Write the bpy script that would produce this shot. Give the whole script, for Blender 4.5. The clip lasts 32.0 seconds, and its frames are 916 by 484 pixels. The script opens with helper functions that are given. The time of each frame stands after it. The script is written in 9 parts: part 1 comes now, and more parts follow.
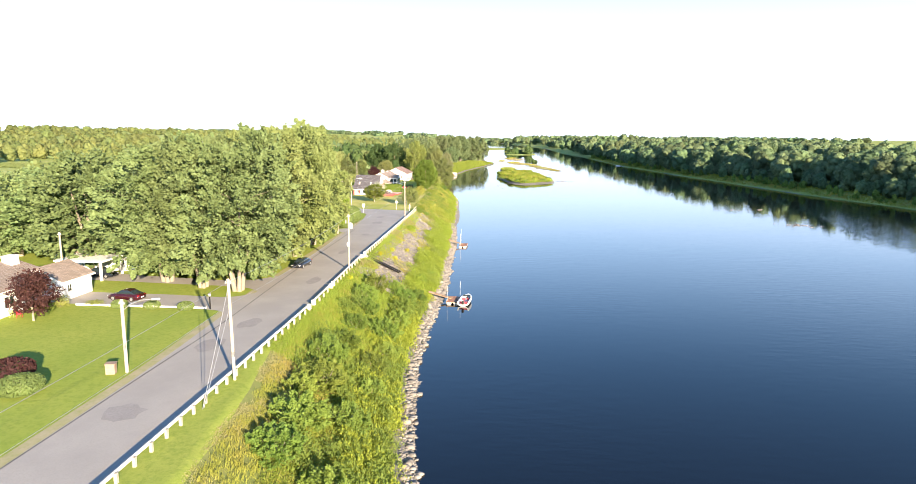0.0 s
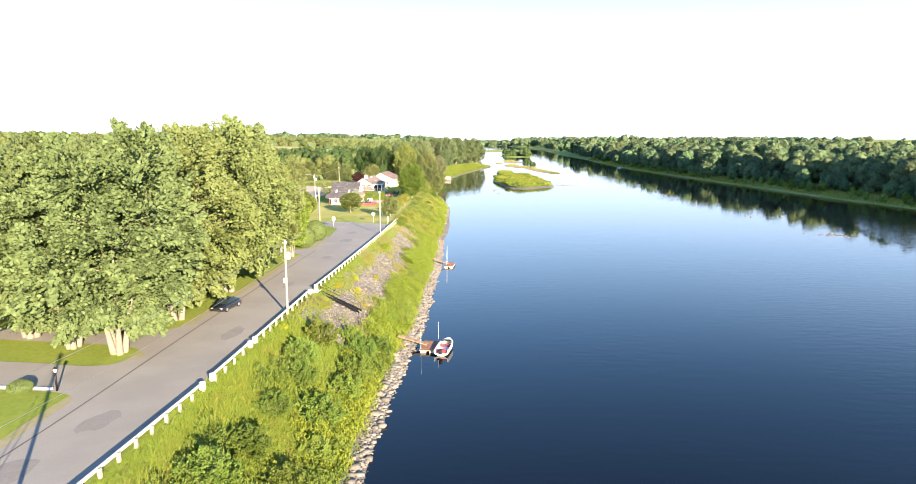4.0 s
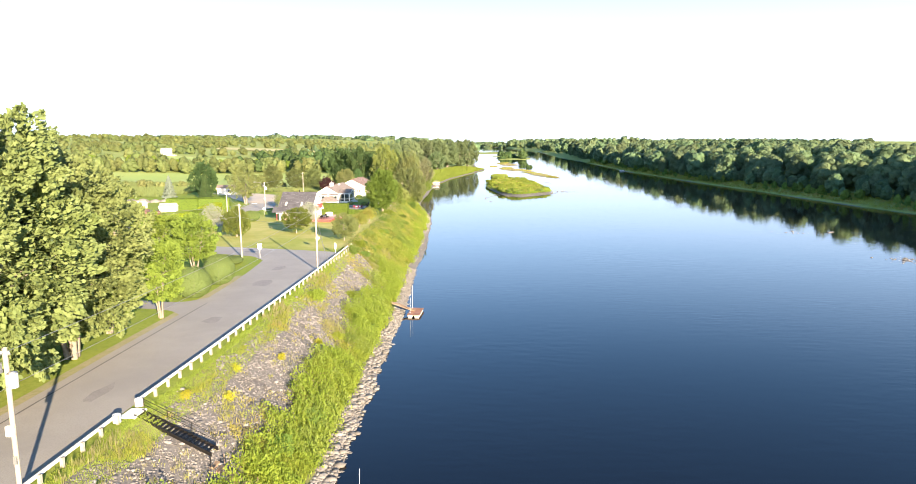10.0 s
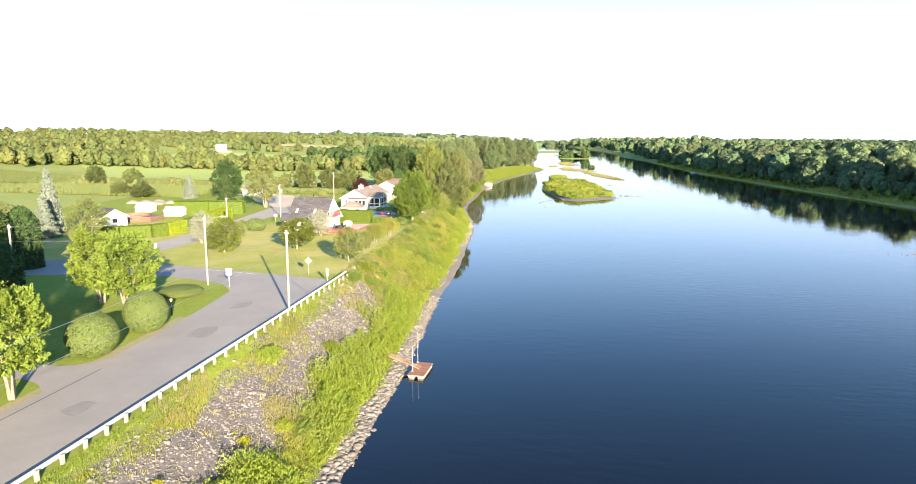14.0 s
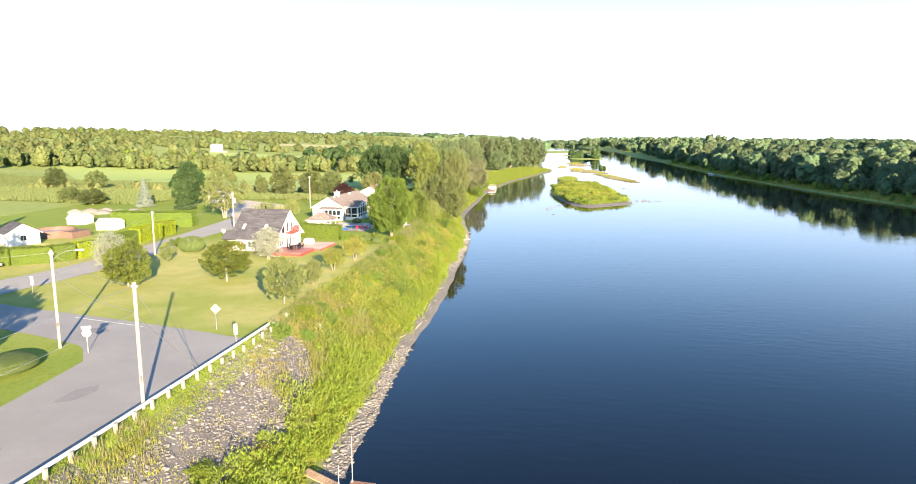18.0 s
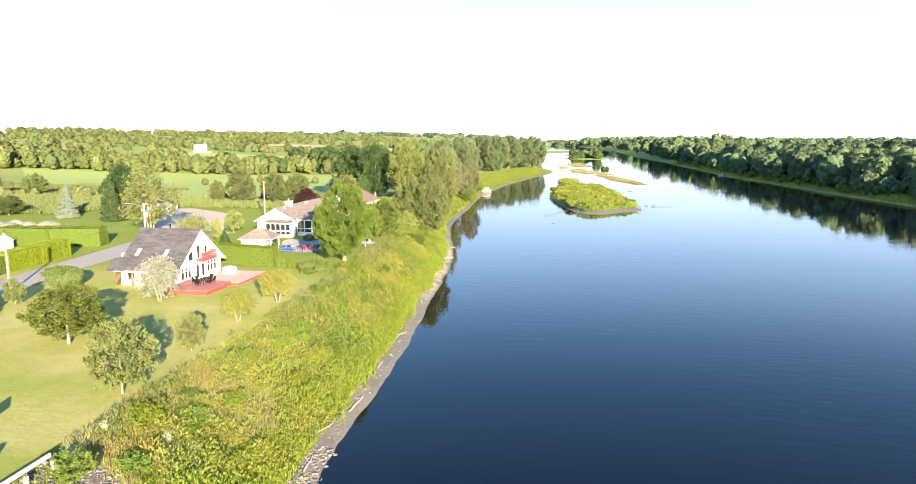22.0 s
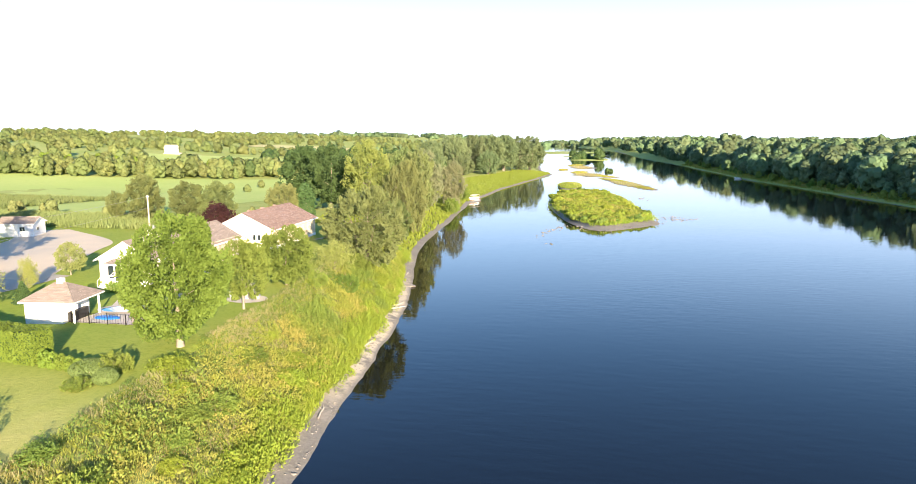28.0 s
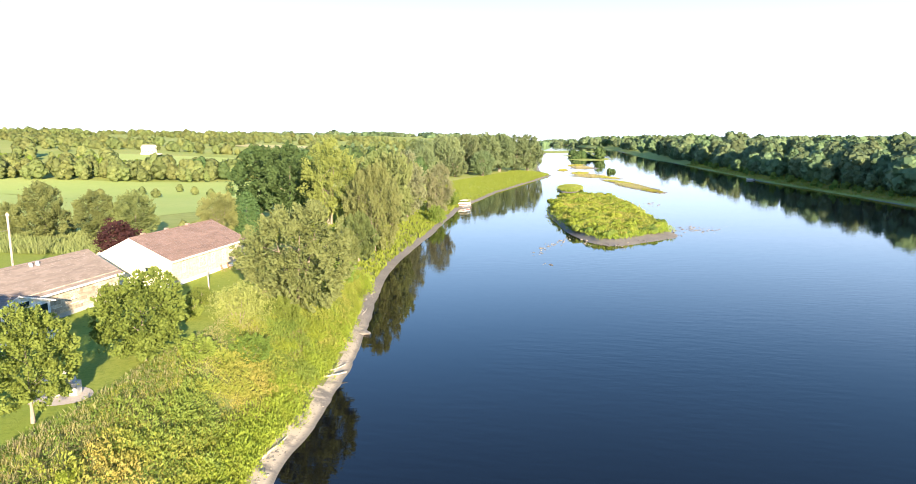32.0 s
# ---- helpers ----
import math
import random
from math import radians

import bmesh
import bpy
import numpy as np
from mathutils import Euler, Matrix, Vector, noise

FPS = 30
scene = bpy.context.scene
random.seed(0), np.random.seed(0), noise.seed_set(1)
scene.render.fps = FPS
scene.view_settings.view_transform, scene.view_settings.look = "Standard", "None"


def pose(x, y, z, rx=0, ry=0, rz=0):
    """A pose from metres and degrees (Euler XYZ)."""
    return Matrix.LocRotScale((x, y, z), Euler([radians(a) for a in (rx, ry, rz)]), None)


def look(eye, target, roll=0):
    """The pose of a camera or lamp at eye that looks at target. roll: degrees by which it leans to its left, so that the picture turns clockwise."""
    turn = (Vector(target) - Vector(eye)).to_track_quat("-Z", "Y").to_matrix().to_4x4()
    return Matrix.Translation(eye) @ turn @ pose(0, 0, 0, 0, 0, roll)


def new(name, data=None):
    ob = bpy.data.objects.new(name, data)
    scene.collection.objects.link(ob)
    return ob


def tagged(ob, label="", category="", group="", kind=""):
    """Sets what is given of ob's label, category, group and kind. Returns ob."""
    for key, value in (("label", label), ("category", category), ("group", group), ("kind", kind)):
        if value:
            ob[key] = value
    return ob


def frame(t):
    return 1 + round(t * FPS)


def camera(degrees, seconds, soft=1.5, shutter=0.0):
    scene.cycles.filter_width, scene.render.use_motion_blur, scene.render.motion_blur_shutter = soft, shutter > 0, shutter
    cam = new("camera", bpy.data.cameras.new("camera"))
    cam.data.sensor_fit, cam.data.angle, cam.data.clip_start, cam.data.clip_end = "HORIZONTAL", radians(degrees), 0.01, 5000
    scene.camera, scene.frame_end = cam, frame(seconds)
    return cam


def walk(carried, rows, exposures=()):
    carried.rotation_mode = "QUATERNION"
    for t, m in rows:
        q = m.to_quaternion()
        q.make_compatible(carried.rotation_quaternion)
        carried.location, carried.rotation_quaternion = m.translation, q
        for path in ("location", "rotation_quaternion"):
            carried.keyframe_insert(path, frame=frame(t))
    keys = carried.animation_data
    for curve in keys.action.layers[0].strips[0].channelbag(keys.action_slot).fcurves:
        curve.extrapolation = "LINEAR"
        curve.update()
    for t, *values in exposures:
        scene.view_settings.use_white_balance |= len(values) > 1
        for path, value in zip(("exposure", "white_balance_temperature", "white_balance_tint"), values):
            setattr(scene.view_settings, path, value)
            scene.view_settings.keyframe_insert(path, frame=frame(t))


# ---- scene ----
cam = camera(70.43, 32.0, soft=0.5)

# seconds, x, y, z, heading clockwise from +y, tilt downwards, roll
PATH = [
    (0.0, 0.00, 0.00, 29.55, -4.69, 9.31, 0.32),
    (1.0, 0.42, 6.53, 29.44, -4.71, 9.23, 0.16),
    (2.0, 0.76, 13.12, 29.31, -4.70, 9.16, 0.01),
    (3.0, 0.96, 19.81, 29.19, -4.68, 9.12, -0.11),
    (3.5, 1.00, 23.18, 29.14, -4.65, 9.10, -0.16),
    (5.5, 1.03, 36.62, 28.89, -4.54, 9.05, -0.28),
    (6.0, 1.06, 40.03, 28.83, -4.51, 9.01, -0.29),
    (7.0, 1.19, 46.97, 28.71, -4.48, 8.98, -0.26),
    (8.0, 1.41, 54.10, 28.62, -4.45, 8.93, -0.21),
    (9.0, 1.74, 61.36, 28.56, -4.34, 8.95, -0.19),
    (10.0, 2.21, 68.75, 28.53, -4.29, 8.93, -0.19),
    (11.0, 2.81, 76.19, 28.50, -4.29, 8.97, -0.16),
    (11.5, 3.17, 79.92, 28.49, -4.31, 8.96, -0.12),
    (12.0, 3.54, 83.65, 28.48, -4.35, 8.96, -0.05),
    (12.5, 3.91, 87.37, 28.46, -6.22, 8.99, 0.03),
    (13.0, 4.22, 91.07, 28.43, -8.61, 9.04, 0.12),
    (13.5, 4.45, 94.76, 28.41, -9.37, 9.07, 0.19),
    (14.0, 4.56, 98.45, 28.38, -9.68, 9.10, 0.23),
    (14.5, 4.55, 102.15, 28.36, -9.93, 9.09, 0.24),
    (16.5, 4.12, 116.94, 28.25, -10.37, 9.06, 0.22),
    (17.0, 4.00, 120.66, 28.22, -10.45, 9.08, 0.21),
    (18.0, 3.75, 128.13, 28.12, -10.46, 9.12, 0.21),
    (19.0, 3.53, 135.65, 27.99, -10.50, 9.12, 0.21),
    (20.0, 3.35, 143.31, 27.84, -10.56, 9.12, 0.19),
    (21.0, 3.11, 151.05, 27.66, -10.52, 9.10, 0.16),
    (22.0, 2.81, 158.83, 27.48, -10.51, 9.11, 0.13),
    (23.0, 2.59, 166.70, 27.31, -10.53, 9.13, 0.13),
    (24.0, 2.43, 174.54, 27.17, -10.54, 9.09, 0.15),
    (25.0, 2.20, 182.29, 27.07, -10.54, 9.07, 0.13),
    (25.5, 2.09, 186.15, 27.02, -10.52, 9.07, 0.11),
    (27.5, 1.66, 201.56, 26.81, -10.52, 9.06, 0.03),
    (28.0, 1.51, 205.40, 26.76, -10.52, 9.05, 0.02),
    (29.0, 1.15, 213.08, 26.66, -10.54, 9.08, 0.02),
    (30.0, 0.78, 220.79, 26.59, -10.51, 9.04, -0.02),
    (31.0, 0.40, 228.42, 26.54, -10.45, 9.04, -0.07),
    (32.0, 0.00, 235.92, 26.46, -10.41, 9.11, -0.10),
]
walk(cam, [(t, pose(x, y, z, 90 - tilt, 0, -head) @ pose(0, 0, 0, 0, 0, roll))
           for t, x, y, z, head, tilt, roll in PATH],
     exposures=[(0.0, 2.0), (32.0, 2.0)])

# ---- light: low evening sun from behind the camera, clear hazy sky ----
SUN_DIR = Vector((0.515, -0.857, 0.245)).normalized()
world = bpy.data.worlds.new("sky")
scene.world = world
world.use_nodes = True
wn = world.node_tree
wn.nodes.clear()
sky = wn.nodes.new("ShaderNodeTexSky")
sky.sky_type = "NISHITA"
sky.sun_disc = False
sky.sun_elevation = radians(14.0)
sky.sun_rotation = radians(149.0)
sky.air_density = 1.0
sky.dust_density = 0.1
sky.ozone_density = 4.5
bg = wn.nodes.new("ShaderNodeBackground")
bg.inputs["Strength"].default_value = 0.092
wout = wn.nodes.new("ShaderNodeOutputWorld")
# pale evening haze that thickens towards the horizon, the same all round
tc = wn.nodes.new("ShaderNodeTexCoord")
sep = wn.nodes.new("ShaderNodeSeparateXYZ")
wn.links.new(tc.outputs["Generated"], sep.inputs[0])
hz = wn.nodes.new("ShaderNodeMapRange")
hz.inputs["From Min"].default_value = 0.0
hz.inputs["From Max"].default_value = 0.375
hz.inputs["To Min"].default_value = 0.85
hz.inputs["To Max"].default_value = 0.0
hz.interpolation_type = "SMOOTHERSTEP"
wn.links.new(sep.outputs["Z"], hz.inputs["Value"])
hmix = wn.nodes.new("ShaderNodeMix")
hmix.data_type = "RGBA"
wn.links.new(hz.outputs[0], hmix.inputs[0])
wn.links.new(sky.outputs[0], hmix.inputs[6])
hmix.inputs[7].default_value = (3.7, 4.8, 6.8, 1)
low = wn.nodes.new("ShaderNodeMapRange")
low.inputs["From Max"].default_value = 0.16
low.inputs["To Min"].default_value = 0.75
low.inputs["To Max"].default_value = 0.0
wn.links.new(sep.outputs["Z"], low.inputs["Value"])
lmix = wn.nodes.new("ShaderNodeMix")
lmix.data_type = "RGBA"
wn.links.new(low.outputs[0], lmix.inputs[0])
wn.links.new(hmix.outputs[2], lmix.inputs[6])
lmix.inputs[7].default_value = (4.7, 5.1, 6.0, 1)
wn.links.new(lmix.outputs[2], bg.inputs["Color"])
wn.links.new(bg.outputs[0], wout.inputs["Surface"])

sun_data = bpy.data.lights.new("sun", "SUN")
sun_data.energy = 5.0
sun_data.angle = radians(0.6)
sun_data.color = (1.0, 0.80, 0.57)
sun = new("sun", sun_data)
sun.matrix_world = look((0, 0, 0), -SUN_DIR)

# ---- materials ----
def base_nodes(name):
    m = bpy.data.materials.new(name)
    m.use_nodes = True
    nt = m.node_tree
    b = nt.nodes["Principled BSDF"]
    return m, nt, b


def noise_node(nt, coord, scale, detail=4.0, rough=0.6):
    n = nt.nodes.new("ShaderNodeTexNoise")
    n.inputs["Scale"].default_value = scale
    n.inputs["Detail"].default_value = detail
    n.inputs["Roughness"].default_value = rough
    nt.links.new(coord, n.inputs["Vector"])
    return n.outputs["Fac"]


def ramp(nt, fac, lo, hi):
    r = nt.nodes.new("ShaderNodeMapRange")
    r.inputs["From Min"].default_value = lo
    r.inputs["From Max"].default_value = hi
    nt.links.new(fac, r.inputs["Value"])
    return r.outputs["Result"]


def mix(nt, fac, a, b):
    n = nt.nodes.new("ShaderNodeMix")
    n.data_type = "RGBA"
    if isinstance(fac, float):
        n.inputs[0].default_value = fac
    else:
        nt.links.new(fac, n.inputs[0])
    for k, v in ((6, a), (7, b)):
        if isinstance(v, tuple):
            n.inputs[k].default_value = (*v, 1)
        else:
            nt.links.new(v, n.inputs[k])
    return n.outputs[2]


def surf(name, c1, c2, c3=None, big=0.3, small=6.0, rough=0.8, bump=0.3, depth=0.02, metal=0.0, vary=0.0, spec=0.4, rand=False):
    """A surface with two colours at a large scale, a third at a small one, and relief."""
    m, nt, b = base_nodes(name)
    pos = nt.nodes.new("ShaderNodeNewGeometry").outputs["Position"]
    f1 = ramp(nt, noise_node(nt, pos, big, 5.0), 0.35, 0.65)
    col = mix(nt, f1, c1, c2)
    n2 = noise_node(nt, pos, small, 6.0, 0.7)
    col = mix(nt, ramp(nt, n2, 0.45, 0.75), col, c3 or tuple(v * 0.65 for v in c1))
    if vary > 0 or rand:
        if rand:
            r = nt.nodes.new("ShaderNodeNewGeometry").outputs["Random Per Island"]
        else:
            r = nt.nodes.new("ShaderNodeObjectInfo").outputs["Random"]
        h = nt.nodes.new("ShaderNodeHueSaturation")
        mr = nt.nodes.new("ShaderNodeMapRange")
        mr.inputs["To Min"].default_value = 1 - vary
        mr.inputs["To Max"].default_value = 1 + vary
        nt.links.new(r, mr.inputs["Value"])
        nt.links.new(mr.outputs[0], h.inputs["Value"])
        nt.links.new(col, h.inputs["Color"])
        col = h.outputs["Color"]
    nt.links.new(col, b.inputs["Base Color"])
    b.inputs["Roughness"].default_value = rough
    b.inputs["Metallic"].default_value = metal
    b.inputs["Specular IOR Level"].default_value = spec
    if bump > 0:
        bp = nt.nodes.new("ShaderNodeBump")
        bp.inputs["Strength"].default_value = bump
        bp.inputs["Distance"].default_value = depth
        nt.links.new(n2, bp.inputs["Height"])
        nt.links.new(bp.outputs[0], b.inputs["Normal"])
    return m


def foliage(name, c1, c2, c3=None, patch=0.25, trans=0.38, rough=0.6, tone=0.16):
    """Leaves: each leaf takes a shade between two colours; a third drifts in over larger patches."""
    m, nt, b = base_nodes(name)
    g = nt.nodes.new("ShaderNodeNewGeometry")
    rnd = nt.nodes.new("ShaderNodeMapRange")
    rnd.inputs["To Min"].default_value = 0.32
    rnd.inputs["To Max"].default_value = 0.74
    nt.links.new(g.outputs["Random Per Island"], rnd.inputs["Value"])
    col = mix(nt, rnd.outputs[0], c1, c2)
    if c3:
        col = mix(nt, ramp(nt, noise_node(nt, g.outputs["Position"], patch, 3.0), 0.48, 0.68), col, c3)
    # every tree has a shade and a hue of its own
    h = nt.nodes.new("ShaderNodeHueSaturation")
    at = nt.nodes.new("ShaderNodeAttribute")
    at.attribute_name = "tree"
    own = math_node(nt, "FRACT", math_node(nt, "ADD", nt.nodes.new("ShaderNodeObjectInfo").outputs["Random"], at.outputs["Fac"]))
    hue = math_node(nt, "FRACT", math_node(nt, "MULTIPLY", own, 7.31))
    for src, key, lo, hi in ((own, "Value", 1 - tone, 1 + tone), (hue, "Hue", 0.5 - tone * 0.09, 0.5 + tone * 0.06)):
        mr = nt.nodes.new("ShaderNodeMapRange")
        mr.inputs["To Min"].default_value = lo
        mr.inputs["To Max"].default_value = hi
        nt.links.new(src, mr.inputs["Value"])
        nt.links.new(mr.outputs[0], h.inputs[key])
    nt.links.new(col, h.inputs["Color"])
    col = h.outputs["Color"]
    nt.links.new(col, b.inputs["Base Color"])
    b.inputs["Roughness"].default_value = rough
    b.inputs["Specular IOR Level"].default_value = 0.16
    t = nt.nodes.new("ShaderNodeBsdfTranslucent")
    nt.links.new(col, t.inputs["Color"])
    ms = nt.nodes.new("ShaderNodeMixShader")
    ms.inputs[0].default_value = trans
    nt.links.new(b.outputs[0], ms.inputs[1])
    nt.links.new(t.outputs[0], ms.inputs[2])
    nt.links.new(ms.outputs[0], nt.nodes["Material Output"].inputs["Surface"])
    return m


def math_node(nt, op, a, b=None):
    n = nt.nodes.new("ShaderNodeMath")
    n.operation = op
    for k, v in ((0, a), (1, b)):
        if isinstance(v, float):
            n.inputs[k].default_value = v
        elif v is not None:
            nt.links.new(v, n.inputs[k])
    return n.outputs[0]


def glass_mat(name, tint=(0.02, 0.03, 0.035)):
    m, nt, b = base_nodes(name)
    b.inputs["Base Color"].default_value = (*tint, 1)
    b.inputs["Roughness"].default_value = 0.04
    b.inputs["Specular IOR Level"].default_value = 0.8
    return m


def water_mat():
    m, nt, b = base_nodes("river_water")
    pos = nt.nodes.new("ShaderNodeNewGeometry").outputs["Position"]
    mp = nt.nodes.new("ShaderNodeMapping")
    mp.inputs["Scale"].default_value = (0.35, 1.0, 1.0)
    mp.inputs["Rotation"].default_value = (0, 0, radians(-14))
    nt.links.new(pos, mp.inputs["Vector"])
    w1 = noise_node(nt, mp.outputs[0], 3.0, 4.0, 0.6)
    w2 = noise_node(nt, mp.outputs[0], 0.85, 2.0, 0.5)
    calm = ramp(nt, noise_node(nt, pos, 0.025, 3.0), 0.38, 0.62)
    ad = nt.nodes.new("ShaderNodeMath")
    ad.operation = "MULTIPLY_ADD"
    nt.links.new(w2, ad.inputs[0])
    ad.inputs[1].default_value = 3.4
    nt.links.new(math_node(nt, "MULTIPLY", w1, 0.45), ad.inputs[2])
    mu = nt.nodes.new("ShaderNodeMath")
    mu.operation = "MULTIPLY"
    mr = nt.nodes.new("ShaderNodeMapRange")
    mr.inputs["To Min"].default_value = 0.35
    mr.inputs["To Max"].default_value = 1.0
    nt.links.new(calm, mr.inputs["Value"])
    nt.links.new(ad.outputs[0], mu.inputs[0])
    # a riffle over shallows near the far side roughens the surface
    sp = nt.nodes.new("ShaderNodeSeparateXYZ")
    nt.links.new(pos, sp.inputs[0])
    along = math_node(nt, "SUBTRACT", sp.outputs["Y"], 240.0)
    across = math_node(nt, "SUBTRACT", math_node(nt, "SUBTRACT", sp.outputs["X"], 127.0), math_node(nt, "MULTIPLY", along, 0.27))
    r2 = math_node(nt, "ADD", math_node(nt, "POWER", math_node(nt, "ABSOLUTE", math_node(nt, "DIVIDE", along, 68.0)), 2.0), math_node(nt, "POWER", math_node(nt, "ABSOLUTE", math_node(nt, "DIVIDE", across, 15.0)), 2.0))
    riff = ramp(nt, math_node(nt, "ADD", r2, noise_node(nt, pos, 0.05, 3.0)), 1.6, 0.9)
    nt.links.new(math_node(nt, "ADD", mr.outputs[0], math_node(nt, "MULTIPLY", riff, 5.0)), mu.inputs[1])
    bp = nt.nodes.new("ShaderNodeBump")
    bp.inputs["Strength"].default_value = 0.16
    bp.inputs["Distance"].default_value = 0.03
    nt.links.new(mu.outputs[0], bp.inputs["Height"])
    nt.links.new(bp.outputs[0], b.inputs["Normal"])
    col = mix(nt, calm, (0.0022, 0.0026, 0.0042), (0.0028, 0.0032, 0.0052))
    nt.links.new(col, b.inputs["Base Color"])
    b.inputs["Roughness"].default_value = 0.015
    b.inputs["IOR"].default_value = 1.33
    return m


M_WATER = water_mat()
M_LAWN = surf("mown_grass", (0.225, 0.295, 0.052), (0.29, 0.33, 0.07), (0.175, 0.24, 0.04), big=0.06, small=2.4, rough=0.95, bump=0.9, depth=0.06, spec=0.06)
def dry_lawn():
    """The lawns past the side street are sunburnt, the first ones lush."""
    nt = M_LAWN.node_tree
    b = nt.nodes["Principled BSDF"]
    old = b.inputs["Base Color"].links[0].from_socket
    pos = nt.nodes.new("ShaderNodeNewGeometry").outputs["Position"]
    sp = nt.nodes.new("ShaderNodeSeparateXYZ")
    nt.links.new(pos, sp.inputs[0])
    far = math_node(nt, "MULTIPLY", ramp(nt, sp.outputs["Y"], 180.0, 196.0), ramp(nt, sp.outputs["Y"], 252.0, 234.0))
    bare = mix(nt, ramp(nt, noise_node(nt, pos, 0.09, 4.0), 0.38, 0.62), (0.36, 0.375, 0.095), (0.54, 0.475, 0.185))
    worn = ramp(nt, noise_node(nt, pos, 0.45, 6.0, 0.7), 0.42, 0.72)
    bare = mix(nt, math_node(nt, "MULTIPLY", worn, 0.4), bare, (0.25, 0.31, 0.075))
    nt.links.new(mix(nt, math_node(nt, "MULTIPLY", far, 0.8), old, bare), b.inputs["Base Color"])


dry_lawn()
M_BANKSOIL = surf("bank_grass_soil", (0.16, 0.20, 0.055), (0.23, 0.22, 0.09), (0.13, 0.17, 0.045), big=0.15, small=1.2, rough=0.95, bump=0.8, depth=0.08, spec=0.1)
M_BEACH = surf("shore_mud", (0.165, 0.152, 0.132), (0.225, 0.205, 0.175), (0.11, 0.102, 0.09), big=0.25, small=3.0, rough=0.75, bump=0.6, depth=0.05)
M_BEACH_NT = M_BEACH.node_tree
def sandy_shore():
    """Pale sand takes over from mud along one stretch of the shore."""
    nt = M_BEACH_NT
    b = nt.nodes["Principled BSDF"]
    old = b.inputs["Base Color"].links[0].from_socket
    pos = nt.nodes.new("ShaderNodeNewGeometry").outputs["Position"]
    sp = nt.nodes.new("ShaderNodeSeparateXYZ")
    nt.links.new(pos, sp.inputs[0])
    a = ramp(nt, sp.outputs["Y"], 258.0, 276.0)
    c = ramp(nt, sp.outputs["Y"], 330.0, 312.0)
    zz = ramp(nt, sp.outputs["Z"], 0.06, 0.18)
    n = ramp(nt, noise_node(nt, pos, 0.5, 4.0), 0.36, 0.5)
    fac = a
    for other in (c, zz, n):
        m = nt.nodes.new("ShaderNodeMath")
        m.operation = "MULTIPLY"
        nt.links.new(fac, m.inputs[0])
        nt.links.new(other, m.inputs[1])
        fac = m.outputs[0]
    nt.links.new(mix(nt, fac, old, (0.44, 0.385, 0.30)), b.inputs["Base Color"])


sandy_shore()
M_SAND = surf("pale_sand", (0.25, 0.225, 0.185), (0.31, 0.28, 0.225), (0.19, 0.17, 0.14), big=0.3, small=3.0, rough=0.9, bump=0.4, depth=0.04)
M_BED = surf("river_bed", (0.04, 0.04, 0.035), (0.05, 0.05, 0.04), rough=0.9, bump=0)
M_MEADOW = surf("meadow_ground", (0.28, 0.34, 0.09), (0.36, 0.38, 0.12), (0.23, 0.29, 0.075), big=0.02, small=0.4, rough=0.95, bump=0.5, depth=0.1, spec=0.1)
M_FIELD = surf("green_field", (0.36, 0.45, 0.13), (0.42, 0.48, 0.15), (0.33, 0.42, 0.12), big=0.02, small=0.6, rough=0.95, bump=0.3, depth=0.05, spec=0.1)
M_STRAW = surf("straw_field", (0.55, 0.49, 0.24), (0.48, 0.46, 0.20), (0.44, 0.41, 0.18), big=0.02, small=0.5, rough=0.95, bump=0.3, depth=0.05, spec=0.1)
M_ASPHALT = surf("worn_asphalt", (0.292, 0.275, 0.252), (0.35, 0.33, 0.30), (0.262, 0.247, 0.226), big=0.16, small=9.0, rough=0.85, bump=0.25, depth=0.01)
M_LANE = surf("pale_worn_asphalt", (0.36, 0.335, 0.30), (0.41, 0.38, 0.34), (0.32, 0.298, 0.268), big=0.2, small=8.0, rough=0.88, bump=0.25, depth=0.01)
M_PATCH = surf("asphalt_patch", (0.262, 0.245, 0.23), (0.29, 0.272, 0.256), big=0.8, small=9.0, rough=0.85, bump=0.2, depth=0.01)
M_TAR = surf("tar_seam", (0.11, 0.105, 0.10), (0.14, 0.13, 0.125), rough=0.6, bump=0.1)
M_GRAVEL = surf("gravel_drive", (0.46, 0.41, 0.34), (0.62, 0.51, 0.37), (0.50, 0.42, 0.32), big=0.06, small=5.0, rough=0.95, bump=0.4, depth=0.02)
M_SANDEDGE = surf("sandy_verge", (0.36, 0.31, 0.21), (0.30, 0.29, 0.13), (0.24, 0.25, 0.09), big=0.5, small=3.0, rough=0.95, bump=0.3)
M_CONCRETE = surf("concrete", (0.42, 0.40, 0.37), (0.50, 0.48, 0.44), (0.33, 0.31, 0.29), big=0.8, small=7.0, rough=0.85, bump=0.2, depth=0.01)
M_WHITE = surf("white_paint", (0.78, 0.77, 0.74), (0.82, 0.81, 0.78), (0.68, 0.67, 0.64), big=0.6, small=4.0, rough=0.55, bump=0.05)
M_RAIL = surf("rail_white_paint", (0.66, 0.65, 0.62), (0.74, 0.73, 0.70), (0.45, 0.43, 0.40), big=0.9, small=5.0, rough=0.6, bump=0.1)
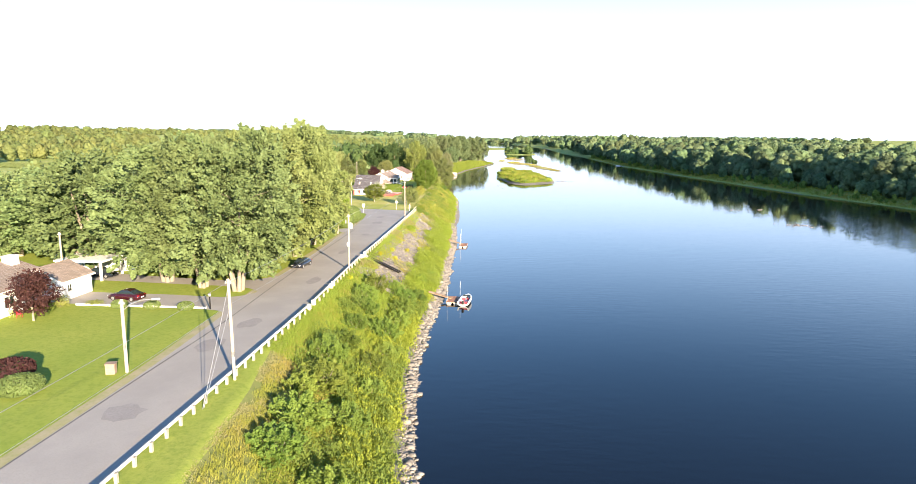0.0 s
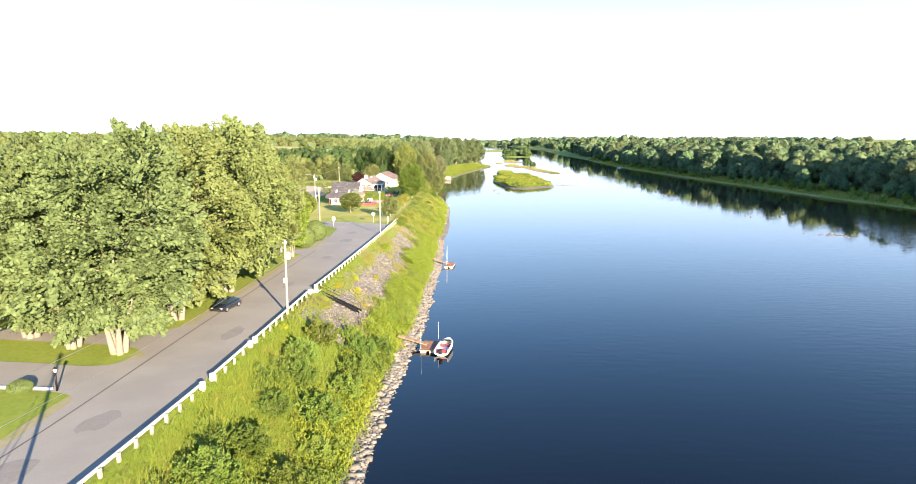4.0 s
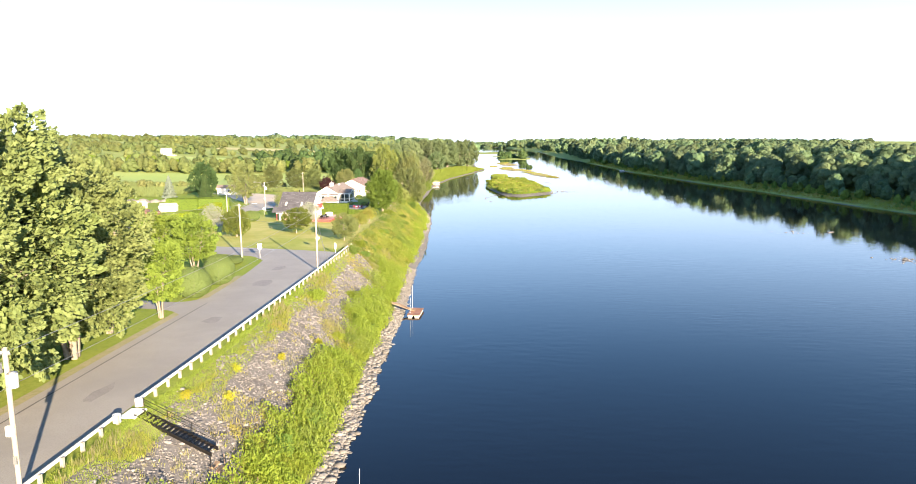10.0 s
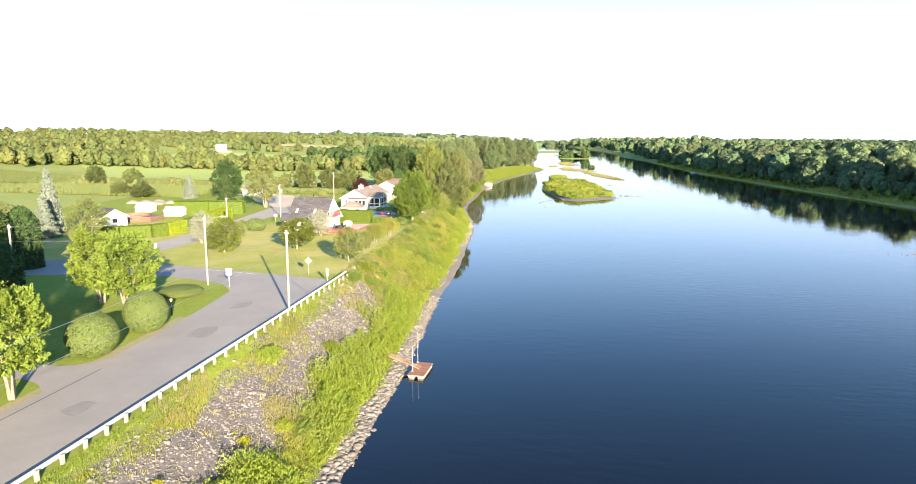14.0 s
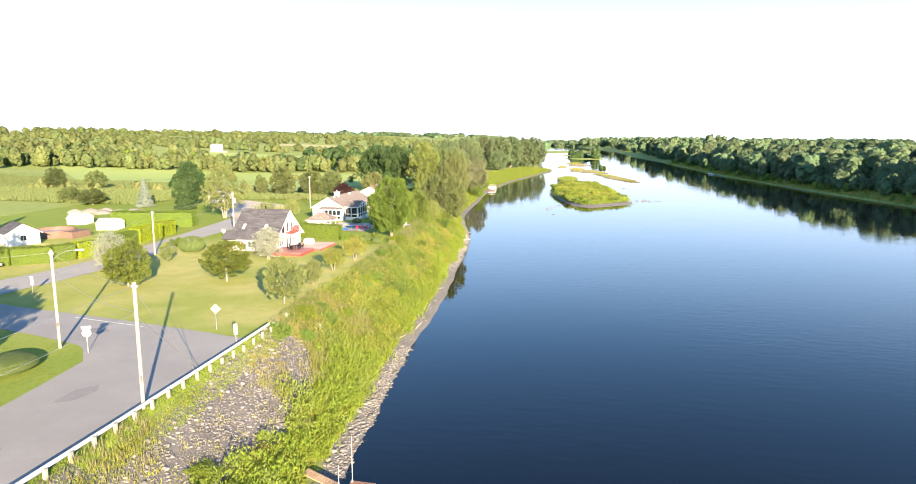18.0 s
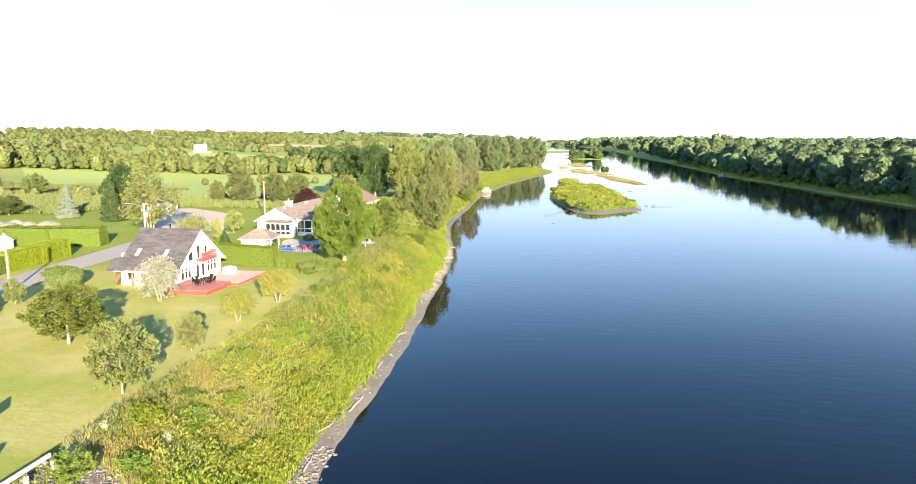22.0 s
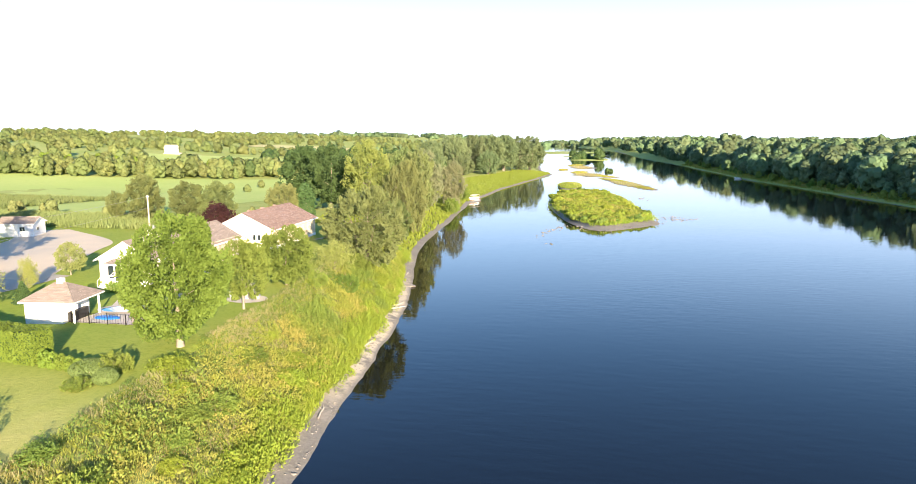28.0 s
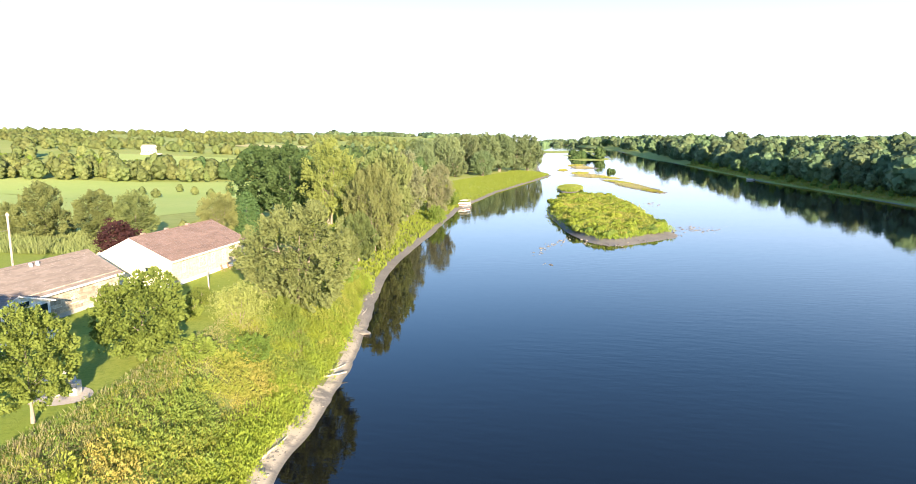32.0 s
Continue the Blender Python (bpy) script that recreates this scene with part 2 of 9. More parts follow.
M_POSTWOOD = surf("weathered_post", (0.33, 0.30, 0.24), (0.42, 0.38, 0.31), (0.22, 0.19, 0.15), big=1.5, small=9.0, rough=0.9, bump=0.3)
M_POLE = surf("pale_pole_wood", (0.36, 0.315, 0.25), (0.44, 0.39, 0.315), (0.29, 0.255, 0.205), big=0.8, small=8.0, rough=0.85, bump=0.2)
M_ROCK = surf("river_stone", (0.17, 0.157, 0.14), (0.245, 0.225, 0.20), (0.105, 0.097, 0.088), big=0.7, small=5.0, rough=0.85, bump=0.5, depth=0.04, vary=0.3, rand=True)
M_RUBBLE = surf("slate_rubble", (0.175, 0.163, 0.152), (0.245, 0.227, 0.21), (0.10, 0.096, 0.094), big=0.5, small=6.0, rough=0.85, bump=0.5, depth=0.03, vary=0.42, rand=True)
M_RUBBLEGROUND = surf("rubble_ground", (0.115, 0.108, 0.104), (0.16, 0.148, 0.138), (0.08, 0.075, 0.073), big=0.5, small=3.0, rough=0.9, bump=0.8, depth=0.08)
M_BARK = surf("grey_bark", (0.26, 0.22, 0.17), (0.34, 0.29, 0.23), (0.15, 0.12, 0.09), big=1.2, small=9.0, rough=0.9, bump=0.6, depth=0.03)
M_BARKPALE = surf("pale_bark", (0.23, 0.20, 0.155), (0.31, 0.27, 0.21), (0.17, 0.14, 0.11), big=1.2, small=7.0, rough=0.9, bump=0.4, depth=0.02)
M_BLACKMETAL = surf("black_metal", (0.015, 0.014, 0.013), (0.025, 0.022, 0.02), rough=0.45, bump=0.05, metal=0.4)
M_STEEL = surf("grey_steel", (0.45, 0.45, 0.45), (0.52, 0.52, 0.51), rough=0.4, bump=0.05, metal=0.7)
M_WOOD = surf("weathered_boards", (0.30, 0.20, 0.12), (0.38, 0.27, 0.17), (0.20, 0.13, 0.08), big=1.0, small=10.0, rough=0.85, bump=0.3, vary=0.2)
M_REDDECK = surf("red_deck_boards", (0.38, 0.15, 0.13), (0.46, 0.22, 0.19), (0.28, 0.10, 0.09), big=0.8, small=8.0, rough=0.7, bump=0.2, vary=0.12)
M_PINKDECK = surf("faded_deck_boards", (0.52, 0.36, 0.31), (0.58, 0.43, 0.37), (0.43, 0.28, 0.24), big=0.8, small=8.0, rough=0.8, bump=0.2, vary=0.1)
M_REDPAINT = surf("red_paint", (0.36, 0.07, 0.06), (0.40, 0.09, 0.075), rough=0.5, bump=0.1)
M_SHINGLE = surf("charcoal_shingles", (0.09, 0.086, 0.094), (0.12, 0.114, 0.123), (0.058, 0.056, 0.063), big=0.6, small=6.0, rough=0.9, bump=0.4, vary=0.25, rand=True)
M_SHINGLEBR = surf("rosy_brown_shingles", (0.27, 0.185, 0.15), (0.32, 0.22, 0.18), (0.21, 0.14, 0.115), big=0.5, small=6.0, rough=0.9, bump=0.4, vary=0.18, rand=True)
M_SHINGLETAN = surf("tan_shingles", (0.28, 0.228, 0.19), (0.32, 0.26, 0.22), (0.21, 0.17, 0.145), big=0.5, small=6.0, rough=0.9, bump=0.4, vary=0.15, rand=True)
M_SIDING = surf("white_siding", (0.76, 0.76, 0.75), (0.80, 0.80, 0.79), (0.70, 0.70, 0.69), big=0.5, small=3.0, rough=0.6, bump=0.05)
M_CREAM = surf("cream_siding", (0.68, 0.62, 0.46), (0.72, 0.66, 0.50), (0.6, 0.54, 0.40), big=0.5, small=3.0, rough=0.65, bump=0.05)
M_STONEWALL = surf("fieldstone", (0.42, 0.36, 0.28), (0.52, 0.46, 0.38), (0.30, 0.26, 0.21), big=1.5, small=5.0, rough=0.85, bump=0.4, vary=0.3)
M_BRICK = surf("pale_brick", (0.52, 0.42, 0.31), (0.60, 0.50, 0.38), (0.44, 0.35, 0.26), big=0.8, small=8.0, rough=0.85, bump=0.3)
M_GLASS = glass_mat("window_glass")
M_RUBBER = surf("rubber", (0.02, 0.02, 0.02), (0.03, 0.03, 0.03), rough=0.8, bump=0.1)
M_YELLOWFLOWER = foliage("goldenrod_bloom", (0.22, 0.28, 0.03), (0.46, 0.42, 0.03), trans=0.2)

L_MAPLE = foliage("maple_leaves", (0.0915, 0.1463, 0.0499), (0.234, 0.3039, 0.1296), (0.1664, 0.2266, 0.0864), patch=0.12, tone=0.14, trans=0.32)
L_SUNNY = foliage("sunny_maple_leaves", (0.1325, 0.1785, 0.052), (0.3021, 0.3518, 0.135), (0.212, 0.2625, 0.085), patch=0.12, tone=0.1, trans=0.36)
L_GROVE = foliage("grove_leaves", (0.125, 0.175, 0.08), (0.235, 0.30, 0.145), (0.18, 0.235, 0.11), patch=0.1, tone=0.2)
L_BRIGHT = foliage("bright_maple_leaves", (0.15, 0.225, 0.032), (0.27, 0.35, 0.07), (0.21, 0.285, 0.048), patch=0.3, tone=0.06)
L_GREEN = foliage("deep_green_leaves", (0.1, 0.143, 0.028), (0.2234, 0.275, 0.06), (0.1646, 0.209, 0.045), patch=0.3, tone=0.1)
L_ROUND = foliage("round_maple_leaves", (0.1014, 0.1558, 0.0272), (0.1907, 0.2643, 0.051), (0.1461, 0.2076, 0.0381), patch=0.3, tone=0.05)
L_DARK = foliage("dark_leaves", (0.045, 0.09, 0.03), (0.11, 0.17, 0.06), (0.08, 0.13, 0.042), patch=0.1)
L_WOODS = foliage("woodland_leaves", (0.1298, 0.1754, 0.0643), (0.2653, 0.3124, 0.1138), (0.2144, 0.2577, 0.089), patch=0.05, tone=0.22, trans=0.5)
# bluer than the nearer woodland: distance haze is painted into this leaf colour
L_HAZEWOODS = foliage("haze_tinted_leaves", (0.1007, 0.1674, 0.0918), (0.2173, 0.297, 0.1426), (0.1696, 0.243, 0.1134), patch=0.04, tone=0.3, trans=0.45)
L_WILLOW = foliage("willow_leaves", (0.145, 0.176, 0.0588), (0.2784, 0.308, 0.1196), (0.2146, 0.2475, 0.0882), patch=0.2)
L_PALE = foliage("pale_leaves", (0.17, 0.215, 0.06), (0.30, 0.34, 0.13), (0.24, 0.27, 0.09), patch=0.2)
L_POPLAR = foliage("poplar_leaves", (0.175, 0.225, 0.05), (0.32, 0.37, 0.11), (0.25, 0.30, 0.08), patch=0.2, tone=0.06)
L_GREYWILLOW = foliage("grey_willow_leaves", (0.189, 0.208, 0.1092), (0.3132, 0.3276, 0.1805), (0.2376, 0.26, 0.133), patch=0.2, tone=0.1)
L_SILVER = foliage("silver_leaves", (0.30, 0.315, 0.235), (0.46, 0.465, 0.37), (0.30, 0.34, 0.22), patch=0.4)
L_PURPLE = foliage("purple_leaves", (0.045, 0.018, 0.02), (0.11, 0.05, 0.045), (0.06, 0.028, 0.03), patch=0.5)
L_SPRUCE = foliage("blue_spruce_needles", (0.125, 0.16, 0.125), (0.23, 0.27, 0.21), patch=0.5, trans=0.1)
L_CEDAR = foliage("cedar_sprays", (0.028, 0.06, 0.02), (0.08, 0.13, 0.04), patch=0.4, trans=0.15)
L_HEDGE = foliage("hedge_sprays", (0.1404, 0.2107, 0.0285), (0.2028, 0.2881, 0.0522), (0.1716, 0.2408, 0.038), patch=0.3, tone=0.08)
L_CLIPPED = foliage("clipped_shrub_sprays", (0.105, 0.155, 0.045), (0.165, 0.22, 0.07), (0.135, 0.185, 0.055), patch=0.6, trans=0.2, tone=0.05)
L_HEDGEY = foliage("yellow_hedge_leaves", (0.28, 0.35, 0.02), (0.42, 0.47, 0.04), patch=0.4)
M_WHITEFLOWER = foliage("white_blossom", (0.30, 0.36, 0.14), (0.72, 0.72, 0.62), trans=0.2)
L_YELLOWING = foliage("yellowing_leaves", (0.25, 0.295, 0.07), (0.38, 0.41, 0.13), patch=0.4)
L_GREENGRASS = foliage("tall_green_grass", (0.2061, 0.2946, 0.0405), (0.332, 0.4124, 0.0765), (0.2748, 0.3481, 0.054), patch=0.2, trans=0.5)
L_REED = foliage("reed_leaves", (0.15, 0.20, 0.03), (0.29, 0.34, 0.07), (0.30, 0.30, 0.10), patch=0.12, trans=0.35)
L_RUST = foliage("rusty_leaves", (0.2184, 0.2561, 0.0475), (0.3678, 0.3867, 0.0902), (0.3219, 0.2942, 0.0808), patch=0.6, trans=0.45)
L_SHRUB = foliage("bank_shrub_leaves", (0.1235, 0.1968, 0.0368), (0.2716, 0.3577, 0.0788), (0.1914, 0.2683, 0.0525), patch=0.25, tone=0.24, trans=0.45)
L_WEED = foliage("bank_weeds", (0.2249, 0.2701, 0.0459), (0.3814, 0.3952, 0.0836), (0.4087, 0.3491, 0.102), patch=0.16, trans=0.48)
L_LUSH = foliage("lush_shore_grass", (0.1934, 0.2662, 0.0322), (0.3414, 0.4158, 0.0645), (0.2732, 0.3326, 0.0506), patch=0.2, trans=0.48)
L_STRAW = foliage("dry_grass", (0.27, 0.255, 0.115), (0.4, 0.37, 0.19), (0.31, 0.32, 0.11), patch=0.3, trans=0.45)
L_CORN = foliage("corn_leaves", (0.1406, 0.1804, 0.0574), (0.2072, 0.246, 0.0902), (0.1924, 0.2173, 0.082), patch=0.03, trans=0.3)

# ---- mesh helpers ----
def mesh_from(name, verts, faces, material, smooth=False, own=None, nrm=None):
    """A mesh from numpy vertices and faces of one size; nrm gives the vertices the normals of the mass that they belong to."""
    me = bpy.data.meshes.new(name)
    verts = np.asarray(verts, dtype=np.float32)
    faces = np.asarray(faces, dtype=np.int32)
    k = faces.shape[1]
    me.vertices.add(len(verts))
    me.vertices.foreach_set("co", verts.ravel())
    me.loops.add(faces.size)
    me.loops.foreach_set("vertex_index", faces.ravel())
    me.polygons.add(len(faces))
    me.polygons.foreach_set("loop_start", np.arange(len(faces), dtype=np.int32) * k)
    me.polygons.foreach_set("loop_total", np.full(len(faces), k, dtype=np.int32))
    if smooth or nrm is not None:
        me.polygons.foreach_set("use_smooth", np.ones(len(faces), dtype=bool))
    if material:
        me.materials.append(material)
    if own is not None:
        me.attributes.new("tree", "FLOAT", "FACE").data.foreach_set("value", np.asarray(own, dtype=np.float32))
    me.update(calc_edges=True)
    if nrm is not None:
        me.normals_split_custom_set_from_vertices(np.asarray(nrm, dtype=np.float32))
    return me


def part(name, bm, material, parent, label=""):
    """Links a bmesh, or a ready mesh, as one mesh object under a thing or a part."""
    if isinstance(bm, bpy.types.Mesh):
        me = bm
    else:
        me = bpy.data.meshes.new(name)
        bm.to_mesh(me)
        bm.free()
        me.materials.append(material)
    ob = new(name, me)
    ob.parent = parent
    if label:
        tagged(ob, label)
    return ob


def thing(name, x, y, z, rz, label, category, group="", kind=""):
    e = new(name)
    e.empty_display_size = 0.3
    e.matrix_world = pose(x, y, z, 0, 0, rz)
    return tagged(e, label, category, group, kind)


def box_bm(x0, x1, y0, y1, z0, z1, bevel=0.0):
    bm = bmesh.new()
    bmesh.ops.create_cube(bm, size=1.0)
    bmesh.ops.scale(bm, vec=(x1 - x0, y1 - y0, z1 - z0), verts=bm.verts)
    bmesh.ops.translate(bm, vec=((x0 + x1) / 2, (y0 + y1) / 2, (z0 + z1) / 2), verts=bm.verts)
    if bevel > 0:
        bmesh.ops.bevel(bm, geom=bm.edges[:], offset=bevel, segments=2, affect="EDGES", profile=0.6)
    return bm


def add_box(bm, x0, x1, y0, y1, z0, z1):
    r = bmesh.ops.create_cube(bm, size=1.0)
    bmesh.ops.scale(bm, vec=(x1 - x0, y1 - y0, z1 - z0), verts=r["verts"])
    bmesh.ops.translate(bm, vec=((x0 + x1) / 2, (y0 + y1) / 2, (z0 + z1) / 2), verts=r["verts"])
    return r["verts"]


def prism_bm(profile, x0, x1):
    """A solid whose outline in (y, z) is swept along x."""
    bm = bmesh.new()
    a = [bm.verts.new((x0, y, z)) for y, z in profile]
    b = [bm.verts.new((x1, y, z)) for y, z in profile]
    bm.faces.new(a[::-1])
    bm.faces.new(b)
    n = len(profile)
    for i in range(n):
        bm.faces.new((a[i], a[(i + 1) % n], b[(i + 1) % n], b[i]))
    bmesh.ops.recalc_face_normals(bm, faces=bm.faces)
    return bm


def tube(points, radii, sides=8):
    """Vertices and quads of a tapered tube along points."""
    pts = np.asarray(points, float)
    n = len(pts)
    v = np.zeros((n * sides, 3))
    for i in range(n):
        d = pts[min(i + 1, n - 1)] - pts[max(i - 1, 0)]
        d = d / (np.linalg.norm(d) + 1e-9)
        ref = np.array([1.0, 0, 0]) if abs(d[0]) < 0.8 else np.array([0, 1.0, 0])
        u = np.cross(d, ref)
        u /= np.linalg.norm(u)
        w = np.cross(d, u)
        a = np.linspace(0, 2 * math.pi, sides, endpoint=False)
        v[i * sides:(i + 1) * sides] = pts[i] + radii[i] * (np.outer(np.cos(a), u) + np.outer(np.sin(a), w))
    f = []
    for i in range(n - 1):
        for k in range(sides):
            f.append((i * sides + k, i * sides + (k + 1) % sides, (i + 1) * sides + (k + 1) % sides, (i + 1) * sides + k))
    return v, np.array(f)


def join_tubes(tubes):
    vs, fs, o = [], [], 0
    for v, f in tubes:
        vs.append(v)
        fs.append(f + o)
        o += len(v)
    return np.concatenate(vs), np.concatenate(fs)


def smooth_curve(xs, ys):
    """A rounded curve through a few control values."""
    xs, ys = np.asarray(xs, float), np.asarray(ys, float)

    def f(x):
        x = np.asarray(x, float)
        return (np.interp(x - 7, xs, ys) + 2 * np.interp(x, xs, ys) + np.interp(x + 7, xs, ys)) / 4
    return f


def noise2(x, y, s):
    """Cheap smooth waves that stand in for noise when the land is shaped."""
    return (np.sin(x * s + 1.3 * np.sin(y * s * 0.7)) + np.sin(y * s * 1.1 + 1.7 * np.sin(x * s * 0.6 + 2.0)) + np.sin((x + y) * s * 0.45 + 0.7)) / 3


# ---- the lie of the land: river along +y, water at z = 0, road and lawns about 7.8 m above it ----
left_shore = smooth_curve(
    [-400, 20, 52, 64, 86, 130, 163, 204, 236, 272, 299, 318, 340, 356, 452, 470, 550, 640, 704, 760, 1000, 1400, 2600, 5000],
    [10, -4, -7.5, -10.3, -11.8, -12.6, -14, -17.2, -18.9, -21.8, -24.6, -27.6, -33, -36.5, -41.6, -43.5, -38.5, -26, -17.8, -30, -46, -55, -180, -700])
right_shore = smooth_curve([-400, 200, 290, 350, 513, 660, 966, 1150, 1600, 2600, 5000], [220, 178, 166, 153, 128, 110, 99, 84, 78, -40, -500])


def bank_top(y):
    return np.interp(y, [-400, 335, 380, 470, 700, 800, 1200], [7.75, 7.75, 6.2, 3.2, 2.2, 1.5, 1.5])


def bank_width(y):
    return np.interp(y, [-400, 60, 90, 150, 190, 240, 300, 340, 400, 480, 700], [20, 15, 13.6, 13.2, 13.0, 12.5, 11.5, 12, 18, 26, 18])


def shore_noise(y):
    return 0.3 * np.sin(y * 0.11 + 0.6) + 0.2 * np.sin(y * 0.37 + 1.0 + np.sin(y * 0.13)) + 0.13 * np.sin(y * 0.97 + 2.0 * np.sin(y * 0.21)) + 0.1 * np.sin(y * 2.7 + 3.0 * np.sin(y * 0.4))


def ground_z(x, y):
    x, y = np.asarray(x, float), np.asarray(y, float)
    d = left_shore(y) + shore_noise(y) * 0.6 - x
    w, top = bank_width(y), bank_top(y)
    k = np.clip((d - 2.4) / (w - 2.4), 0, 1)
    rise = 0.6 + (top - 0.6) * (0.75 * k + 0.25 * k * k * (3 - 2 * k))
    z = np.where(d < 2.4, 0.25 * d, rise)
    z = np.where(d < 0, np.maximum(0.35 * d, -1.5), z)
    lump = noise2(x, y, 0.9) * 0.16 + noise2(x, y, 2.6) * 0.07
    z = z + lump * np.clip(k * 6, 0, 1) * np.clip((1 - k) * 5, 0, 1)
    u = -x * 0.9 + 0.1 * y
    inland = np.clip((d - 140) / 200, 0, 1)
    z = z + np.where(d > 60, inland * 1.2 + np.clip(np.maximum(0, u - 250) * 0.045, 0, 27) + noise2(x, y, 0.012) * 1.2 * inland, 0)
    z = z + np.where(d > 30, np.clip((y - 480) / 300, 0, 1) * np.clip((d - 30) / 100, 0, 1) * 4.0, 0)
    e = x - right_shore(y) - shore_noise(y * 0.4) * 2
    zr = np.where(e < 0, np.maximum(0.3 * e, -1.5), np.minimum(e * 0.2, 2.6) + np.clip((e - 13) * 0.09, 0, 4.5) + np.clip((e - 120) * 0.01, 0, 6))
    return np.where(x > (left_shore(y) + right_shore(y)) / 2, zr, z)


def rubble_zone(x, y):
    """Where bare slate rubble shows on the slope."""
    d = left_shore(y) - x
    t = np.clip(1 - np.abs(d - 9.4) / 4.6, 0, 1) * np.clip((y - 88) / 12, 0, 1) * np.clip((197 - y) / 6, 0, 1)
    return t + 0.34 * noise2(x, y, 0.55) > 0.36


def build_ground():
    ys = np.concatenate([np.arange(-400, 10, 30), np.arange(10, 345, 1.5), np.arange(345, 720, 6), np.arange(720, 1400, 30), np.arange(1400, 4700, 220)])
    dl = np.concatenate([[3200, 2400, 1800, 1400, 1100, 900, 760, 640], np.arange(560, 160, -20), np.arange(160, 60, -8), np.arange(60, 18, -3), np.arange(18, -2, -0.55), [-3, -5, -9]])
    dr = np.concatenate([[-9, -5, -3, -1], np.arange(0, 16, 2), np.arange(16, 80, 6), [100, 140, 200, 300, 450, 700, 1100, 1700, 2600]])
    Y, A = np.meshgrid(ys, dl, indexing="ij")
    XL = left_shore(Y) - A
    Y2, B = np.meshgrid(ys, dr, indexing="ij")
    XR = right_shore(Y2) + B
    X = np.concatenate([XL, XR], axis=1)
    YY = np.concatenate([Y, Y2], axis=1)
    Z = ground_z(X, YY)
    nr, nc = X.shape
    v = np.stack([X, YY, Z], -1).reshape(-1, 3)
    i, j = np.meshgrid(np.arange(nr - 1), np.arange(nc - 1), indexing="ij")
    a = (i * nc + j).ravel()
    f = np.stack([a, a + 1, a + nc + 1, a + nc], -1)
    me = mesh_from("ground", v, f, M_LAWN, smooth=True)
    for m in (M_BANKSOIL, M_BEACH, M_BED, M_MEADOW, M_RUBBLEGROUND):
        me.materials.append(m)
    cx = v[f].mean(axis=1)
    d = left_shore(cx[:, 1]) + shore_noise(cx[:, 1]) * 0.6 - cx[:, 0]
    e = cx[:, 0] - right_shore(cx[:, 1])
    yy = cx[:, 1]
    idx = np.zeros(len(f), dtype=np.int32)
    idx[(d > 120) | ((yy > 335) & (d > 0))] = 4
    flat_d = left_shore(yy) - cx[:, 0]
    idx[(flat_d < np.round((bank_width(yy) - 0.3) / 0.55) * 0.55) & (d > 0)] = 1
    idx[rubble_zone(cx[:, 0], yy) & (d > 2.6)] = 5
    idx[(yy > 440) & (d > 5)] = 4
    idx[(d < 1.9 + 0.5 * noise2(cx[:, 0], yy, 0.7)) & (d > -1)] = 2
    idx[(d <= -1) & (e < -1)] = 3
    idx[e > -1] = 2
    idx[e > 0.3] = 4
    me.polygons.foreach_set("material_index", idx)
    g = new("ground", me)
    tagged(g, "grassy land sloping down to a river and rising inland", "ground", kind="structure")


build_ground()


def build_water():
    n = 30
    ys = np.linspace(-400, 4700, n)
    v, f = [], []
    for i, y in enumerate(ys):
        for s in (0.0, 0.5, 1.0):
            x0, x1 = left_shore(y) - 25, right_shore(y) + 30
            v.append((x0 + (x1 - x0) * s, y, 0.0))
    for i in range(n - 1):
        for k in range(2):
            a = i * 3 + k
            f.append((a, a + 1, a + 4, a + 3))
    w = new("river", mesh_from("river", v, f, M_WATER))
    tagged(w, "calm dark blue river with faint ripples", "water", kind="structure")


build_water()


def catmull(points, n):
    p = np.asarray(points, float)
    p = np.concatenate([[2 * p[0] - p[1]], p, [2 * p[-1] - p[-2]]])
    out = []
    for i in range(1, len(p) - 2):
        for t in np.linspace(0, 1, n, endpoint=False):
            a, b, c, d = p[i - 1], p[i], p[i + 1], p[i + 2]
            out.append(0.5 * (2 * b + (c - a) * t + (2 * a - 5 * b + 4 * c - d) * t * t + (3 * b - a - 3 * c + d) * t ** 3))
    out.append(p[-2])
    return np.array(out)


